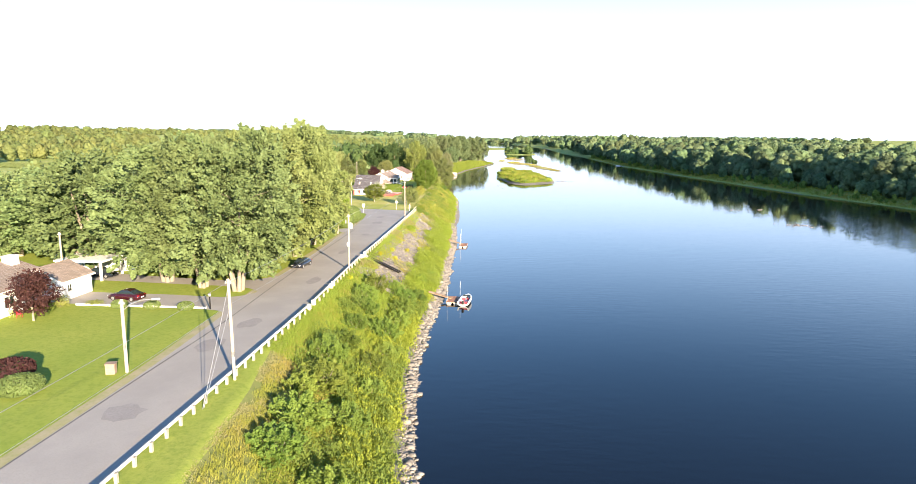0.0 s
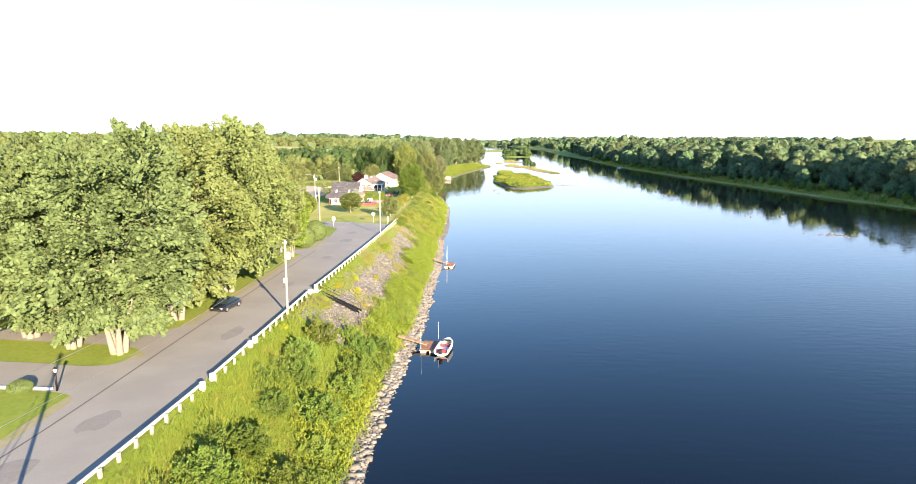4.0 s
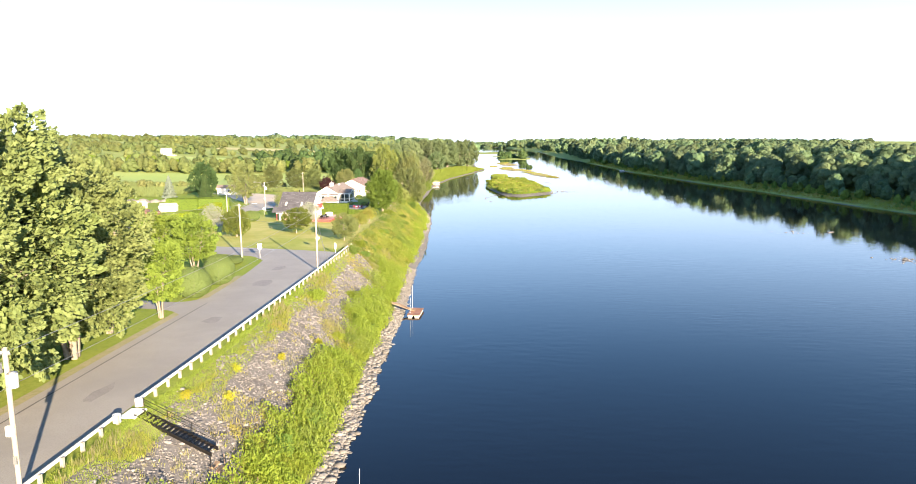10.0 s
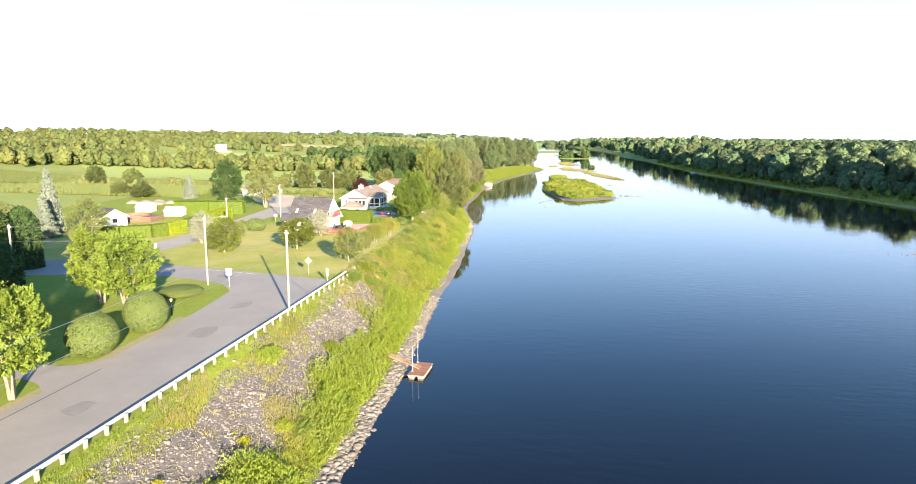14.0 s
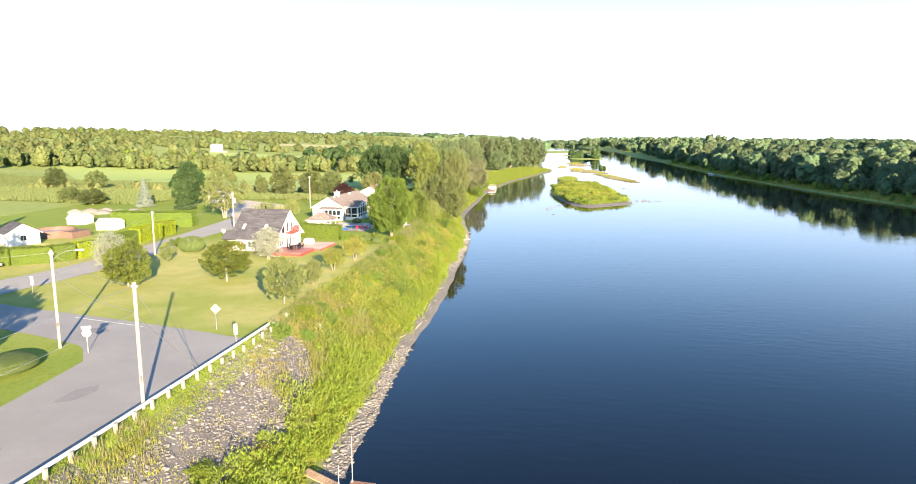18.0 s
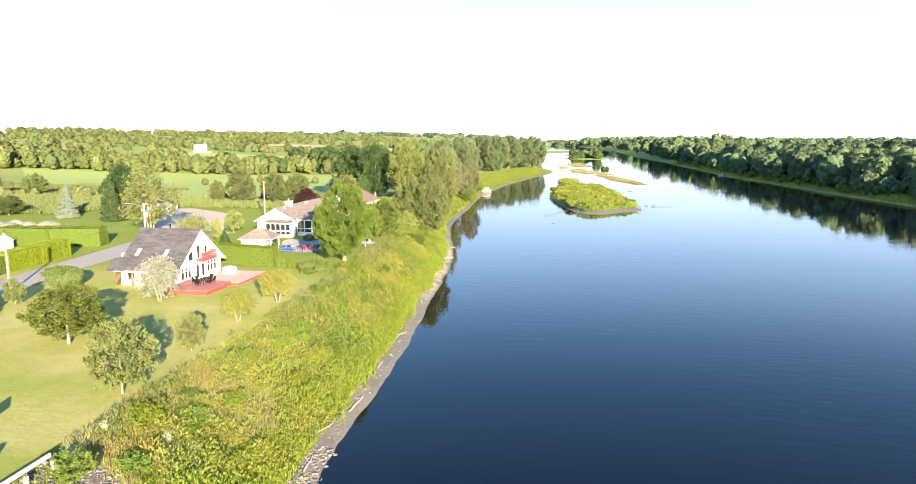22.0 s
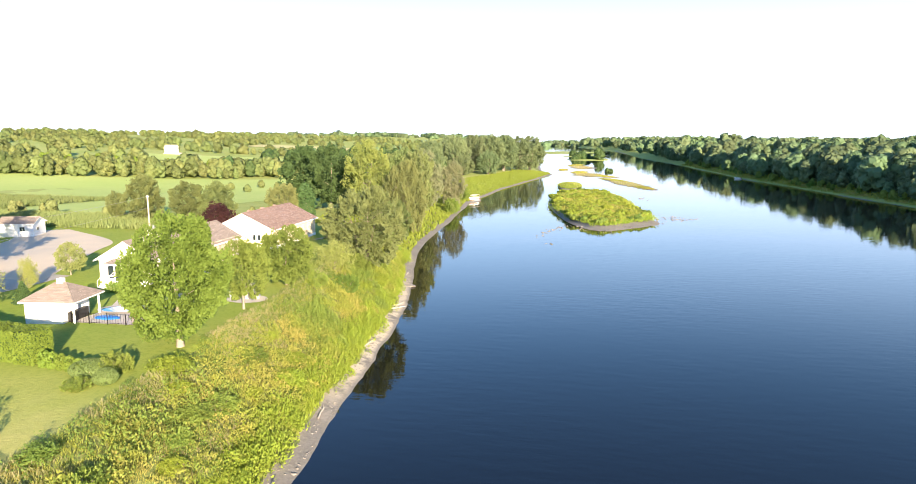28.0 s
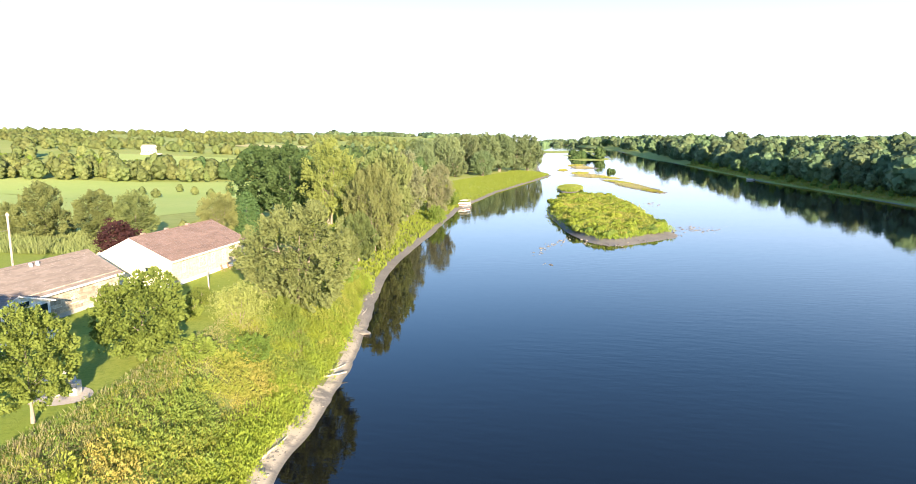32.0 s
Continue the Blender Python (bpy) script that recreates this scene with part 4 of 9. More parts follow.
STYLES = {
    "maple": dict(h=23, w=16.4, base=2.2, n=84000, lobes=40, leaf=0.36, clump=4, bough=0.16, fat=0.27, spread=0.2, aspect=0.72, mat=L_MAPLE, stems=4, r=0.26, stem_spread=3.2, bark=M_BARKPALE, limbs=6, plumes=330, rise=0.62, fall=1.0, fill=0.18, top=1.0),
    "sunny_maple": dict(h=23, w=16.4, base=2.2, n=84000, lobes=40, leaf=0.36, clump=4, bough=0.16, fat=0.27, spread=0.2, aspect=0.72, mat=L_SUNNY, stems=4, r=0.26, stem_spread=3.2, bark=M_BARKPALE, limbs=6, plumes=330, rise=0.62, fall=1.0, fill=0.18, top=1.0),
    "back_maple": dict(h=23, w=17, base=1.6, n=30000, lobes=34, leaf=0.58, clump=4, bough=0.16, fat=0.28, spread=0.2, aspect=0.72, mat=L_MAPLE, stems=3, r=0.38, stem_spread=2.4, limbs=4, plumes=310, rise=0.62, fall=1.0, fill=0.18, top=1.0),
    "small_maple": dict(h=9.6, w=7.4, base=2.7, n=24000, lobes=22, leaf=0.24, clump=5, bough=0.16, fat=0.36, spread=0.22, mat=L_BRIGHT, stems=4, r=0.15, stem_spread=1.3, bark=M_BARKPALE, plumes=130, rise=0.6, aspect=0.72, fill=0.2, top=0.9),
    "lawn_tree": dict(h=6, w=5.4, base=0.8, n=15000, lobes=18, leaf=0.17, clump=5, bough=0.15, fat=0.42, spread=0.22, mat=L_PALE, r=0.10, plumes=130, rise=0.5, aspect=0.72, fill=0.2),
    "dark_tree": dict(h=7.5, w=7.2, base=0.9, n=24000, lobes=22, leaf=0.22, clump=5, bough=0.13, fat=0.45, rise=0.4, spread=0.22, mat=L_GREEN, r=0.16, plumes=190, aspect=0.72, fill=0.2, top=0.8),
    "round_maple": dict(h=12, w=10.2, base=1.7, n=62000, lobes=46, leaf=0.22, clump=4, bough=0.15, fat=0.5, spread=0.2, mat=L_ROUND, r=0.32, bark=M_BARKPALE, inner=0.15, plumes=230, rise=0.35, fill=0.2, aspect=0.75, top=0.7),
    "poplar": dict(h=20, w=12.8, base=1.4, n=30000, lobes=34, leaf=0.36, clump=5, bough=0.15, fat=0.34, rise=0.5, fall=0.9, spread=0.25, mat=L_POPLAR, stems=3, r=0.26, stem_spread=2.2, bark=M_BARKPALE, plumes=210, aspect=0.7),
    "grey_willow": dict(h=17, w=10, base=0.8, n=24000, lobes=28, leaf=0.42, clump=5, bough=0.15, fat=0.34, rise=0.7, fall=0.9, spread=0.25, aspect=0.5, mat=L_GREYWILLOW, stems=3, r=0.26, stem_spread=1.8, bark=M_BARKPALE, plumes=200),
    "silver_tree": dict(h=5.6, w=5.6, base=0.6, n=9000, lobes=14, leaf=0.18, sigma=0.2, mat=L_SILVER, stems=3, r=0.08),
    "rusty_tree": dict(h=3.8, w=4.2, base=1.1, n=9000, lobes=12, leaf=0.14, sigma=0.12, mat=L_RUST, stems=2, r=0.08),
    "purple_tree": dict(h=6.3, w=5.2, base=1.0, n=6500, lobes=12, leaf=0.28, sigma=0.2, mat=L_PURPLE, r=0.12),
    "willow": dict(h=15, w=15, base=0.7, n=52000, lobes=32, leaf=0.38, clump=5, bough=0.13, fat=0.34, spread=0.25, aspect=0.5, droop=0.05, mat=L_WILLOW, stems=4, r=0.3, stem_spread=2.5, plumes=340, rise=0.8, fall=1.0, fill=0.2, top=0.9),
    "birch": dict(h=14, w=10, base=2.0, n=20000, lobes=24, leaf=0.28, clump=6, bough=0.2, fat=0.22, rise=-0.2, spread=0.5, mat=L_PALE, stems=3, r=0.18, bark=M_BARKPALE, droop=0.4, inner=0.08, plumes=130),
    "woodland_tree": dict(h=18, w=13, base=1.5, n=22000, lobes=28, leaf=0.46, clump=4, bough=0.15, fat=0.42, spread=0.22, mat=L_WOODS, r=0.3, plumes=170, aspect=0.72, fill=0.2),
    "dark_woodland_tree": dict(h=18, w=14, base=1.5, n=22000, lobes=28, leaf=0.46, clump=4, bough=0.15, fat=0.42, spread=0.22, mat=L_DARK, r=0.3, plumes=170, aspect=0.72, fill=0.2),
    "far_willow": dict(h=18, w=15, base=1.2, n=12000, lobes=26, leaf=0.66, sigma=0.55, clump=4, rise=0.7, fall=0.9, aspect=0.7, mat=L_WILLOW, stems=2, r=0.3, stem_spread=2.0, bough=0.15, fat=0.42, plumes=170, spread=0.25, fill=0.2),
    "grove_tree": dict(h=18, w=15, base=1.2, n=12000, lobes=26, leaf=0.66, sigma=0.55, clump=4, rise=0.7, fall=0.9, aspect=0.7, mat=L_GROVE, stems=2, r=0.3, stem_spread=2.0, bough=0.15, fat=0.42, plumes=170, spread=0.25, fill=0.2),
    "far_woodland": dict(h=18, w=13, base=1.5, n=12000, lobes=26, leaf=0.66, sigma=0.5, clump=4, mat=L_WOODS, r=0.3, bough=0.15, fat=0.42, plumes=170, spread=0.25, aspect=0.7, fill=0.2),
    "far_dark": dict(h=18, w=14, base=1.5, n=12000, lobes=26, leaf=0.66, sigma=0.5, clump=4, mat=L_DARK, r=0.3, bough=0.15, fat=0.42, plumes=170, spread=0.25, aspect=0.7, fill=0.2),
    "green_maple": dict(h=9.6, w=7.4, base=1.8, n=26000, lobes=22, leaf=0.21, clump=5, bough=0.15, fat=0.42, spread=0.22, mat=L_GREEN, stems=1, r=0.16, bark=M_BARKPALE, plumes=150, rise=0.5, aspect=0.72, fill=0.2),
    "spruce": dict(h=10, w=5.8, base=0.4, n=5000, leaf=0.5, mat=L_SPRUCE, form="cone", r=0.14, limbs=0, aspect=0.45, sigma=0.12),
    "dark_spruce": dict(h=10, w=6, base=0.4, n=5000, leaf=0.5, mat=L_DARK, form="cone", r=0.14, limbs=0, aspect=0.45, sigma=0.12),
    "cedar": dict(h=10, w=4.5, base=0.1, n=7000, leaf=0.4, mat=L_CEDAR, form="column", r=0.12, limbs=0, aspect=0.5),
    "dwarf_cedar": dict(h=1.5, w=0.8, base=0.0, n=1200, leaf=0.16, mat=L_HEDGE, form="column", r=0.04, limbs=0, sigma=0.03),
    "trimmed_shrub": dict(h=4.4, w=4.8, base=0.2, n=16000, leaf=0.15, mat=L_CLIPPED, form="dome", r=0.1, limbs=0, sigma=0.04, spread=0.35),
    "round_bush": dict(h=1.6, w=3.4, base=0.0, n=6000, leaf=0.13, mat=L_CLIPPED, form="dome", r=0.05, limbs=0, sigma=0.05, spread=0.5),
    "purple_bush": dict(h=2.1, w=3.6, base=0.0, n=3500, leaf=0.22, mat=L_PURPLE, form="dome", r=0.05, limbs=0, sigma=0.12),
    "bank_shrub": dict(h=3.2, w=4.2, base=0.1, n=8000, lobes=16, leaf=0.2, clump=4, bough=0.24, fat=0.26, rise=0.9, spread=0.3, aspect=0.6, mat=L_SHRUB, stems=4, r=0.05, stem_spread=1.1, limbs=3, plumes=70, fill=0.2),
    "goldenrod": dict(h=1.0, w=1.5, base=0.15, n=900, lobes=8, leaf=0.13, sigma=0.14, mat=M_YELLOWFLOWER, stems=5, r=0.015, stem_spread=0.5, limbs=1),
    "white_flowers": dict(h=0.8, w=1.6, base=0.1, n=700, lobes=8, leaf=0.11, sigma=0.14, mat=M_WHITEFLOWER, stems=5, r=0.015, stem_spread=0.5, limbs=1),
    "low_shrub": dict(h=1.2, w=2.4, base=0.0, n=3200, lobes=9, leaf=0.14, sigma=0.12, mat=L_SHRUB, stems=3, r=0.03, stem_spread=0.6, limbs=1),
    "low_yellow_shrub": dict(h=1.2, w=2.4, base=0.0, n=3200, lobes=9, leaf=0.14, sigma=0.12, mat=L_LUSH, stems=3, r=0.03, stem_spread=0.6, limbs=1),
    "yellow_shrub": dict(h=3.6, w=5.0, base=0.3, n=7000, lobes=14, leaf=0.16, sigma=0.2, mat=L_YELLOWING, stems=4, r=0.06, stem_spread=1.2, limbs=3),
    "weeping_shrub": dict(h=5.5, w=7.0, base=0.2, n=8000, lobes=14, leaf=0.34, sigma=0.3, droop=0.9, aspect=0.3, mat=L_WILLOW, stems=3, r=0.1),
}


def plant(name, style, x, y, h, w, label, category, group="", rz=None, seed=0, z=None):
    trunk, crown, h0, w0 = proto(style, seed)
    zz = float(ground_z(x, y)) - 0.05 if z is None else z
    e = thing(name, x, y, zz, 0, label, category, group)
    a = (x * 37.7 + y * 17.3) % 360 if rz is None else rz
    e.matrix_world = pose(x, y, zz, 0, 0, a) @ Matrix.Diagonal((w / w0, w / w0, h / h0, 1))
    t = new("trunk", trunk)
    c = new("crown", crown)
    t.parent = c.parent = e
    return e


# silver maples between the road and the houses
MAPLE = "tall silver maple with pale split trunk beside the road"
for i, (x, y, h, w) in enumerate([(-51.0, 91.0, 20.0, 15.5), (-44.0, 88.0, 21.5, 13), (-38.2, 86.6, 22.5, 14.5), (-38.6, 99.0, 22.5, 15),
                                  (-38.6, 113.4, 23.8, 15.5), (-39.6, 126.3, 20.0, 12.5), (-52.0, 104.0, 21.5, 15),
                                  (-50.0, 117.0, 22.5, 15), (-53.0, 128.0, 22.0, 15), (-67.0, 98.0, 19.0, 15), (-66.0, 116.0, 17.0, 15),
                                  (-76.0, 104.0, 16.0, 14), (-88.0, 108.0, 15.0, 14), (-96.0, 122.0, 15.0, 15), (-82.0, 122.0, 14.0, 14)]):
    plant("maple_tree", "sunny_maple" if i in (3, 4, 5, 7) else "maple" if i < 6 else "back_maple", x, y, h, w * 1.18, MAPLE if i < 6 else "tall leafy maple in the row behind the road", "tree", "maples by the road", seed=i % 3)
# young maples and clipped shrubs of the corner lot
for x, y, h, w, s in [(-41.0, 134.4, 9.6, 6.8, 1), (-38.6, 140.8, 9.6, 6.2, 0), (-46.4, 165.3, 9.6, 7.7, 1), (-52.9, 169.2, 9.6, 7.8, 0)]:
    plant("young_maple", "small_maple", x, y, h, w, "young maple with bright yellow-green leaves on a lawn", "tree", "young maples", seed=s)
for x, y, h, w in [(-39.8, 151.4, 4.3, 4.9), (-39.8, 159.4, 4.6, 4.7)]:
    plant("trimmed_shrub", "trimmed_shrub", x, y, h, w, "large round clipped shrub beside the road", "shrub", "clipped shrubs")
plant("clipped_mound", "trimmed_shrub", -45.3, 174.3, 1.5, 5.8, "low broad clipped hedge mound on a lawn", "shrub")
for x, y, h, w in [(-80.5, 181, 10.8, 5.6), (-80.1, 186.5, 9.8, 5.2), (-84, 176, 11, 5.5), (-57, 158, 8, 4.6), (-61, 163, 8.5, 4.6), (-56, 151, 8, 4.5)]:
    plant("cedar_tree", "cedar", x, y, h, w, "dark green columnar cedar tree", "tree", "dark cedars")
# bungalow garden
plant("purple_tree", "purple_tree", -55.8, 69.6, 6.3, 5.2, "dark purple-leaved ornamental tree by the bungalow", "tree")
plant("purple_bush", "purple_bush", -44.2, 51.8, 2.1, 3.9, "dark purple barberry bush on a lawn", "shrub")
plant("round_bush", "round_bush", -41.3, 49.1, 1.7, 4.0, "rounded olive-green bush on a lawn", "shrub")
for x in (-49.2, -44.9, -40.5):
    plant("round_bush", "round_bush", x, 76.0, 1.2, 2.1, "small rounded bush along the driveway edge", "shrub", "bushes along the driveway")
# lawn of the house with the red deck
plant("lawn_tree", "dark_tree", -56.8, 205.8, 6.5, 6.1, "small broad green tree on a lawn", "tree", "lawn trees")
plant("silver_tree", "silver_tree", -66.3, 214.1, 6.2, 5.3, "pale silvery tree beside the lane", "tree", "silvery trees")
plant("lawn_tree", "lawn_tree", -62.8, 223.2, 3.2, 2.5, "little rounded green tree on a lawn", "tree", "lawn trees")
plant("lawn_bush", "round_bush", -64.2, 232.6, 2.9, 4.6, "grey-green bush by the lane", "shrub")
plant("lawn_tree", "green_maple", -45.2, 211.4, 5.8, 7.2, "spreading bright green tree on a lawn", "tree", "lawn trees", seed=1)
plant("lawn_tree", "lawn_tree", -31.7, 201.4, 5.9, 5.2, "rounded pale green tree on a lawn", "tree", "lawn trees")
plant("lawn_tree", "lawn_tree", -32.2, 211.5, 3.7, 2.8, "small slender green tree on a lawn", "tree", "lawn trees")
plant("rusty_tree", "rusty_tree", -33.2, 221.8, 3.5, 4.1, "small tree with rust-tinged leaves on a lawn", "tree", "rusty small trees")
plant("rusty_tree", "rusty_tree", -32.7, 230.3, 4.0, 4.2, "small tree with yellowing leaves on a lawn", "tree", "rusty small trees", seed=1)
plant("silver_tree", "silver_tree", -47.3, 228.4, 5.6, 5.8, "pale silvery tree beside the red deck", "tree", "silvery trees", seed=1)
plant("weeping_shrub", "weeping_shrub", -66.2, 266.0, 5.7, 7.1, "weeping grey-green shrub behind the house", "shrub")
# around the white house with the pool
plant("round_maple", "round_maple", -34.3, 257.6, 12.2, 9.2, "large dense round maple on the lawn above the river", "tree")
plant("lawn_tree", "green_maple", -35.2, 270.9, 8.0, 5.9, "slim young maple with pale trunk on the lawn", "tree", "lawn trees")
plant("dark_tree", "dark_tree", -36.0, 283.4, 7.8, 7.4, "rounded dark green tree on the lawn", "tree")
plant("yellow_shrub", "yellow_shrub", -35.0, 297.5, 4.3, 6.3, "sparse yellow-leaved shrub at the lawn edge", "shrub", seed=1)
plant("birch_tree", "birch", -84.5, 279.0, 13.9, 11.5, "tall airy birch with drooping branches", "tree")
plant("lawn_tree", "lawn_tree", -68.5, 283.6, 4.7, 4.0, "small round tree beside the yard", "tree", "lawn trees")
plant("yellow_tree", "yellow_shrub", -67.7, 275.6, 3.8, 2.5, "young yellow-green tree beside the yard", "tree")
plant("purple_tree", "purple_tree", -69.5, 323.6, 6.6, 6.4, "dark copper-leaved tree behind the brick house", "tree", seed=1)
for x, y, h, w in [(-97.4, 339.7, 11.0, 8.8), (-88, 342, 9.4, 8.5), (-80.5, 342.5, 9.4, 8.5), (-106.4, 341.4, 7.0, 4.4)]:
    plant("field_tree", "woodland_tree", x, y, h, w, "leafy green tree at the edge of a corn field", "tree", "trees at the field edge")
plant("spruce_tree", "spruce", -121.0, 298.0, 8.2, 5.4, "pale blue spruce beside a yard", "tree", "spruces")
plant("spruce_tree", "spruce", -105.4, 220.5, 14.0, 6.6, "tall pale blue spruce tree", "tree", "spruces")
plant("spruce_tree", "spruce", -101.5, 214.5, 8.6, 6.0, "pale blue spruce beside a taller one", "tree", "spruces")
plant("spruce_tree", "dark_spruce", -105.9, 294.7, 9.2, 6.2, "dark green spruce beside a yard", "tree", "spruces")
plant("field_tree", "dark_woodland_tree", -111.5, 306, 13.0, 10, "big dark leafy tree beside a corn field", "tree", "trees at the field edge")
for x, y, h, w in [(-197, 349, 9, 9), (-182, 353, 8, 8), (-140, 300, 5, 8), (-152, 305, 5, 7)]:
    plant("field_tree", "woodland_tree", x, y, h, w, "leafy tree standing in a field", "tree", "trees at the field edge", seed=1)
for x, y, h, w in [(-85, 206.5, 9.5, 8.0), (-100, 196, 9.5, 12), (-112, 214, 7.5, 10), (-108, 186, 9, 10)]:
    plant("garden_tree", "birch", x, y, h, w, "broad grey-green garden tree", "tree", "garden trees", seed=1)
# trees along the river bank downstream
BANK = [("willow", -34.8, 311.5, 13.2, 13.6), ("far_dark", -81, 393, 18.5, 15), ("dark_woodland_tree", -70.5, 387, 19, 14.5), ("poplar", -55.5, 376, 20, 12.5), ("willow", -43.8, 371, 18.5, 11.8),
        ("willow", -48.5, 402, 20.5, 11.5), ("grey_willow", -50.5, 424, 20.5, 12), ("grey_willow", -45.5, 447, 17, 10), ("woodland_tree", -39.5, 341, 8.0, 5.6), ("willow", -68.4, 351, 8.8, 8.0),
        ("woodland_tree", -60, 430, 19, 14), ("willow", -60, 455, 18, 14), ("woodland_tree", -70, 450, 17, 13), ("bank_shrub", -42.5, 431, 5.5, 5.5), ("bank_shrub", -48, 478, 7, 8), ("woodland_tree", -78, 478, 17, 14),
        ("dark_woodland_tree", -86, 420, 18, 14), ("woodland_tree", -41.2, 354, 10, 7.5), ("bank_shrub", -38.4, 328, 4.0, 5.0), ("bank_shrub", -37.5, 335, 4.5, 5.0), ("cedar", -63.6, 353, 9.0, 4.6)]
for i, (st, x, y, h, w) in enumerate(BANK):
    st = {"willow": "far_willow", "woodland_tree": "far_woodland", "dark_woodland_tree": "far_dark"}.get(st, st) if y > 395 else st
    plant("riverside_tree", st, x, y, h, w, "leafy riverside tree leaning over the bank" if "w" == st[0] else "dense green tree in the riverside row", "tree", "riverside trees", seed=i % 2)
PT = [(-38, 738, 27, 22), (-46, 722, 26, 20), (-56, 708, 27, 22), (-64, 690, 27, 22), (-74, 672, 26, 22), (-84, 655, 25, 22), (-60, 745, 27, 22), (-80, 730, 26, 22), (-96, 700, 25, 22), (-60, 650, 16, 16), (-74, 630, 13, 15), (-100, 650, 22, 20), (-92, 620, 18, 16)]
for i, (x, y, h, w) in enumerate(PT):
    plant("point_tree", "grove_tree", x, y, h, w, "tall tree in the grove on the low river point", "tree", "grove on the point", seed=i % 2)


# ---- woods, hedges and grasses that nobody could count ----
def stuff(name, v, f, material, label, category, own=None, nrm=None):
    ob = new(name, mesh_from(name, v, f, material, own is not None, own, nrm))
    return tagged(ob, label, category, kind="stuff")


def even_crown(rng, lobes, n, cover=1.5):
    """Leaf sprays spread evenly over the outer faces of a set of ellipsoids: places, directions and sizes."""
    L = np.asarray(lobes, float)
    area = 4.19 * (L[:, 3] * L[:, 4] + L[:, 3] * L[:, 5] + L[:, 4] * L[:, 5])
    C, D, S = [], [], []
    for q, ar in zip(L, area):
        k = max(10, int(n * ar / area.sum()))
        i = np.arange(k) + 0.5
        ph, z = i * 2.39996 + rng.uniform(0, 6.28), 1 - 2 * i / k
        d = np.stack([np.cos(ph) * np.sqrt(1 - z * z), np.sin(ph) * np.sqrt(1 - z * z), z], -1)
        p = q[:3] + d * q[3:] * (1 + rng.normal(0, 0.07, k))[:, None]
        inside = np.min(np.linalg.norm((p[:, None] - L[None, :, :3]) / L[None, :, 3:], axis=2), axis=1)
        ok = (inside > 0.8) & (p[:, 2] > 0.0)
        C.append(p[ok])
        D.append(unit(d[ok] / q[3:] + np.array([0, 0, 0.12 / max(q[3:])])))
        S.append(np.full(ok.sum(), math.sqrt(cover * ar / k / 0.42)))
    return np.concatenate(C), np.concatenate(D), np.concatenate(S)


def woods(name, trees, cards, material, label, seed, base=None, foot=0.05, lobes=14):
    """Many trees in one mesh, each a crown of rounded boughs covered with leaf sprays."""
    rng = np.random.default_rng(seed)
    pr = random.Random(seed)
    vs, fs, ns, o = [], [], [], 0
    own = []
    for x, y, h, w in trees:
        L = lobed(pr, h, w, h * foot, lobes, pr.uniform(0.1, 0.9), pr.uniform(0.38, 0.5))
        c, d, sz = even_crown(rng, L, int(cards * rng.uniform(0.85, 1.2)))
        v, f, vn = leaf_cards(rng, c, d, sz, 0.3, 0.84)
        ns.append(vn)
        v = v + np.array([x, y, (float(ground_z(x, y)) if base is None else base) - 0.1])
        own.append(np.full(len(f), rng.random()))
        vs.append(v)
        fs.append(f + o)
        o += len(v)
    return stuff(name, np.concatenate(vs), np.concatenate(fs), material, label, "woods", np.concatenate(own), np.concatenate(ns))


def scatter_trees(seed, n, fx, hmin, hmax):
    pr = random.Random(seed)
    out = []
    for i in range(n):
        x, y = fx(pr)
        h = pr.uniform(hmin, hmax)
        out.append((x, y, h, h * pr.uniform(0.5, 0.78)))
    return out


def right_row(depth0, depth1, y0, y1):
    def f(pr):
        y = y0 + (y1 - y0) * pr.random() ** 1.3
        return float(right_shore(y)) + pr.uniform(depth0, depth1), y
    return f


woods("far_bank_woods", scatter_trees(1, 130, right_row(9, 18, 230, 560), 4, 11), 1100, L_HAZEWOODS, "dense green woodland edge along the far bank", 1)
woods("far_bank_woods", scatter_trees(16, 90, right_row(8, 18, 500, 1050), 9, 18), 600, L_HAZEWOODS, "dense green woodland edge along the far bank", 16)
woods("far_bank_woods", scatter_trees(2, 130, right_row(17, 40, 230, 560), 9, 19), 2600, L_HAZEWOODS, "tall dense woodland on the far bank", 2, lobes=18)
woods("far_bank_woods", scatter_trees(17, 100, right_row(17, 40, 500, 1100), 13, 21), 1000, L_HAZEWOODS, "tall dense woodland on the far bank", 17)
woods("far_bank_woods", scatter_trees(3, 260, right_row(38, 110, 230, 700), 13, 20), 1200, L_HAZEWOODS, "deep dark woodland behind the far bank", 3, foot=0.35)
woods("far_bank_woods", scatter_trees(18, 200, right_row(38, 150, 500, 1300), 14, 21), 500, L_HAZEWOODS, "deep dark woodland behind the far bank", 18, foot=0.35)
woods("far_bank_woods", scatter_trees(19, 230, right_row(105, 300, 150, 800), 7, 14), 220, L_HAZEWOODS, "deep dark woodland behind the far bank", 19, lobes=8)
woods("far_bank_woods", [(x, y, h, w * 2.2) for x, y, h, w in scatter_trees(20, 260, right_row(290, 1000, 60, 1500), 7, 13)], 160, L_HAZEWOODS, "deep dark woodland behind the far bank", 20, lobes=6)
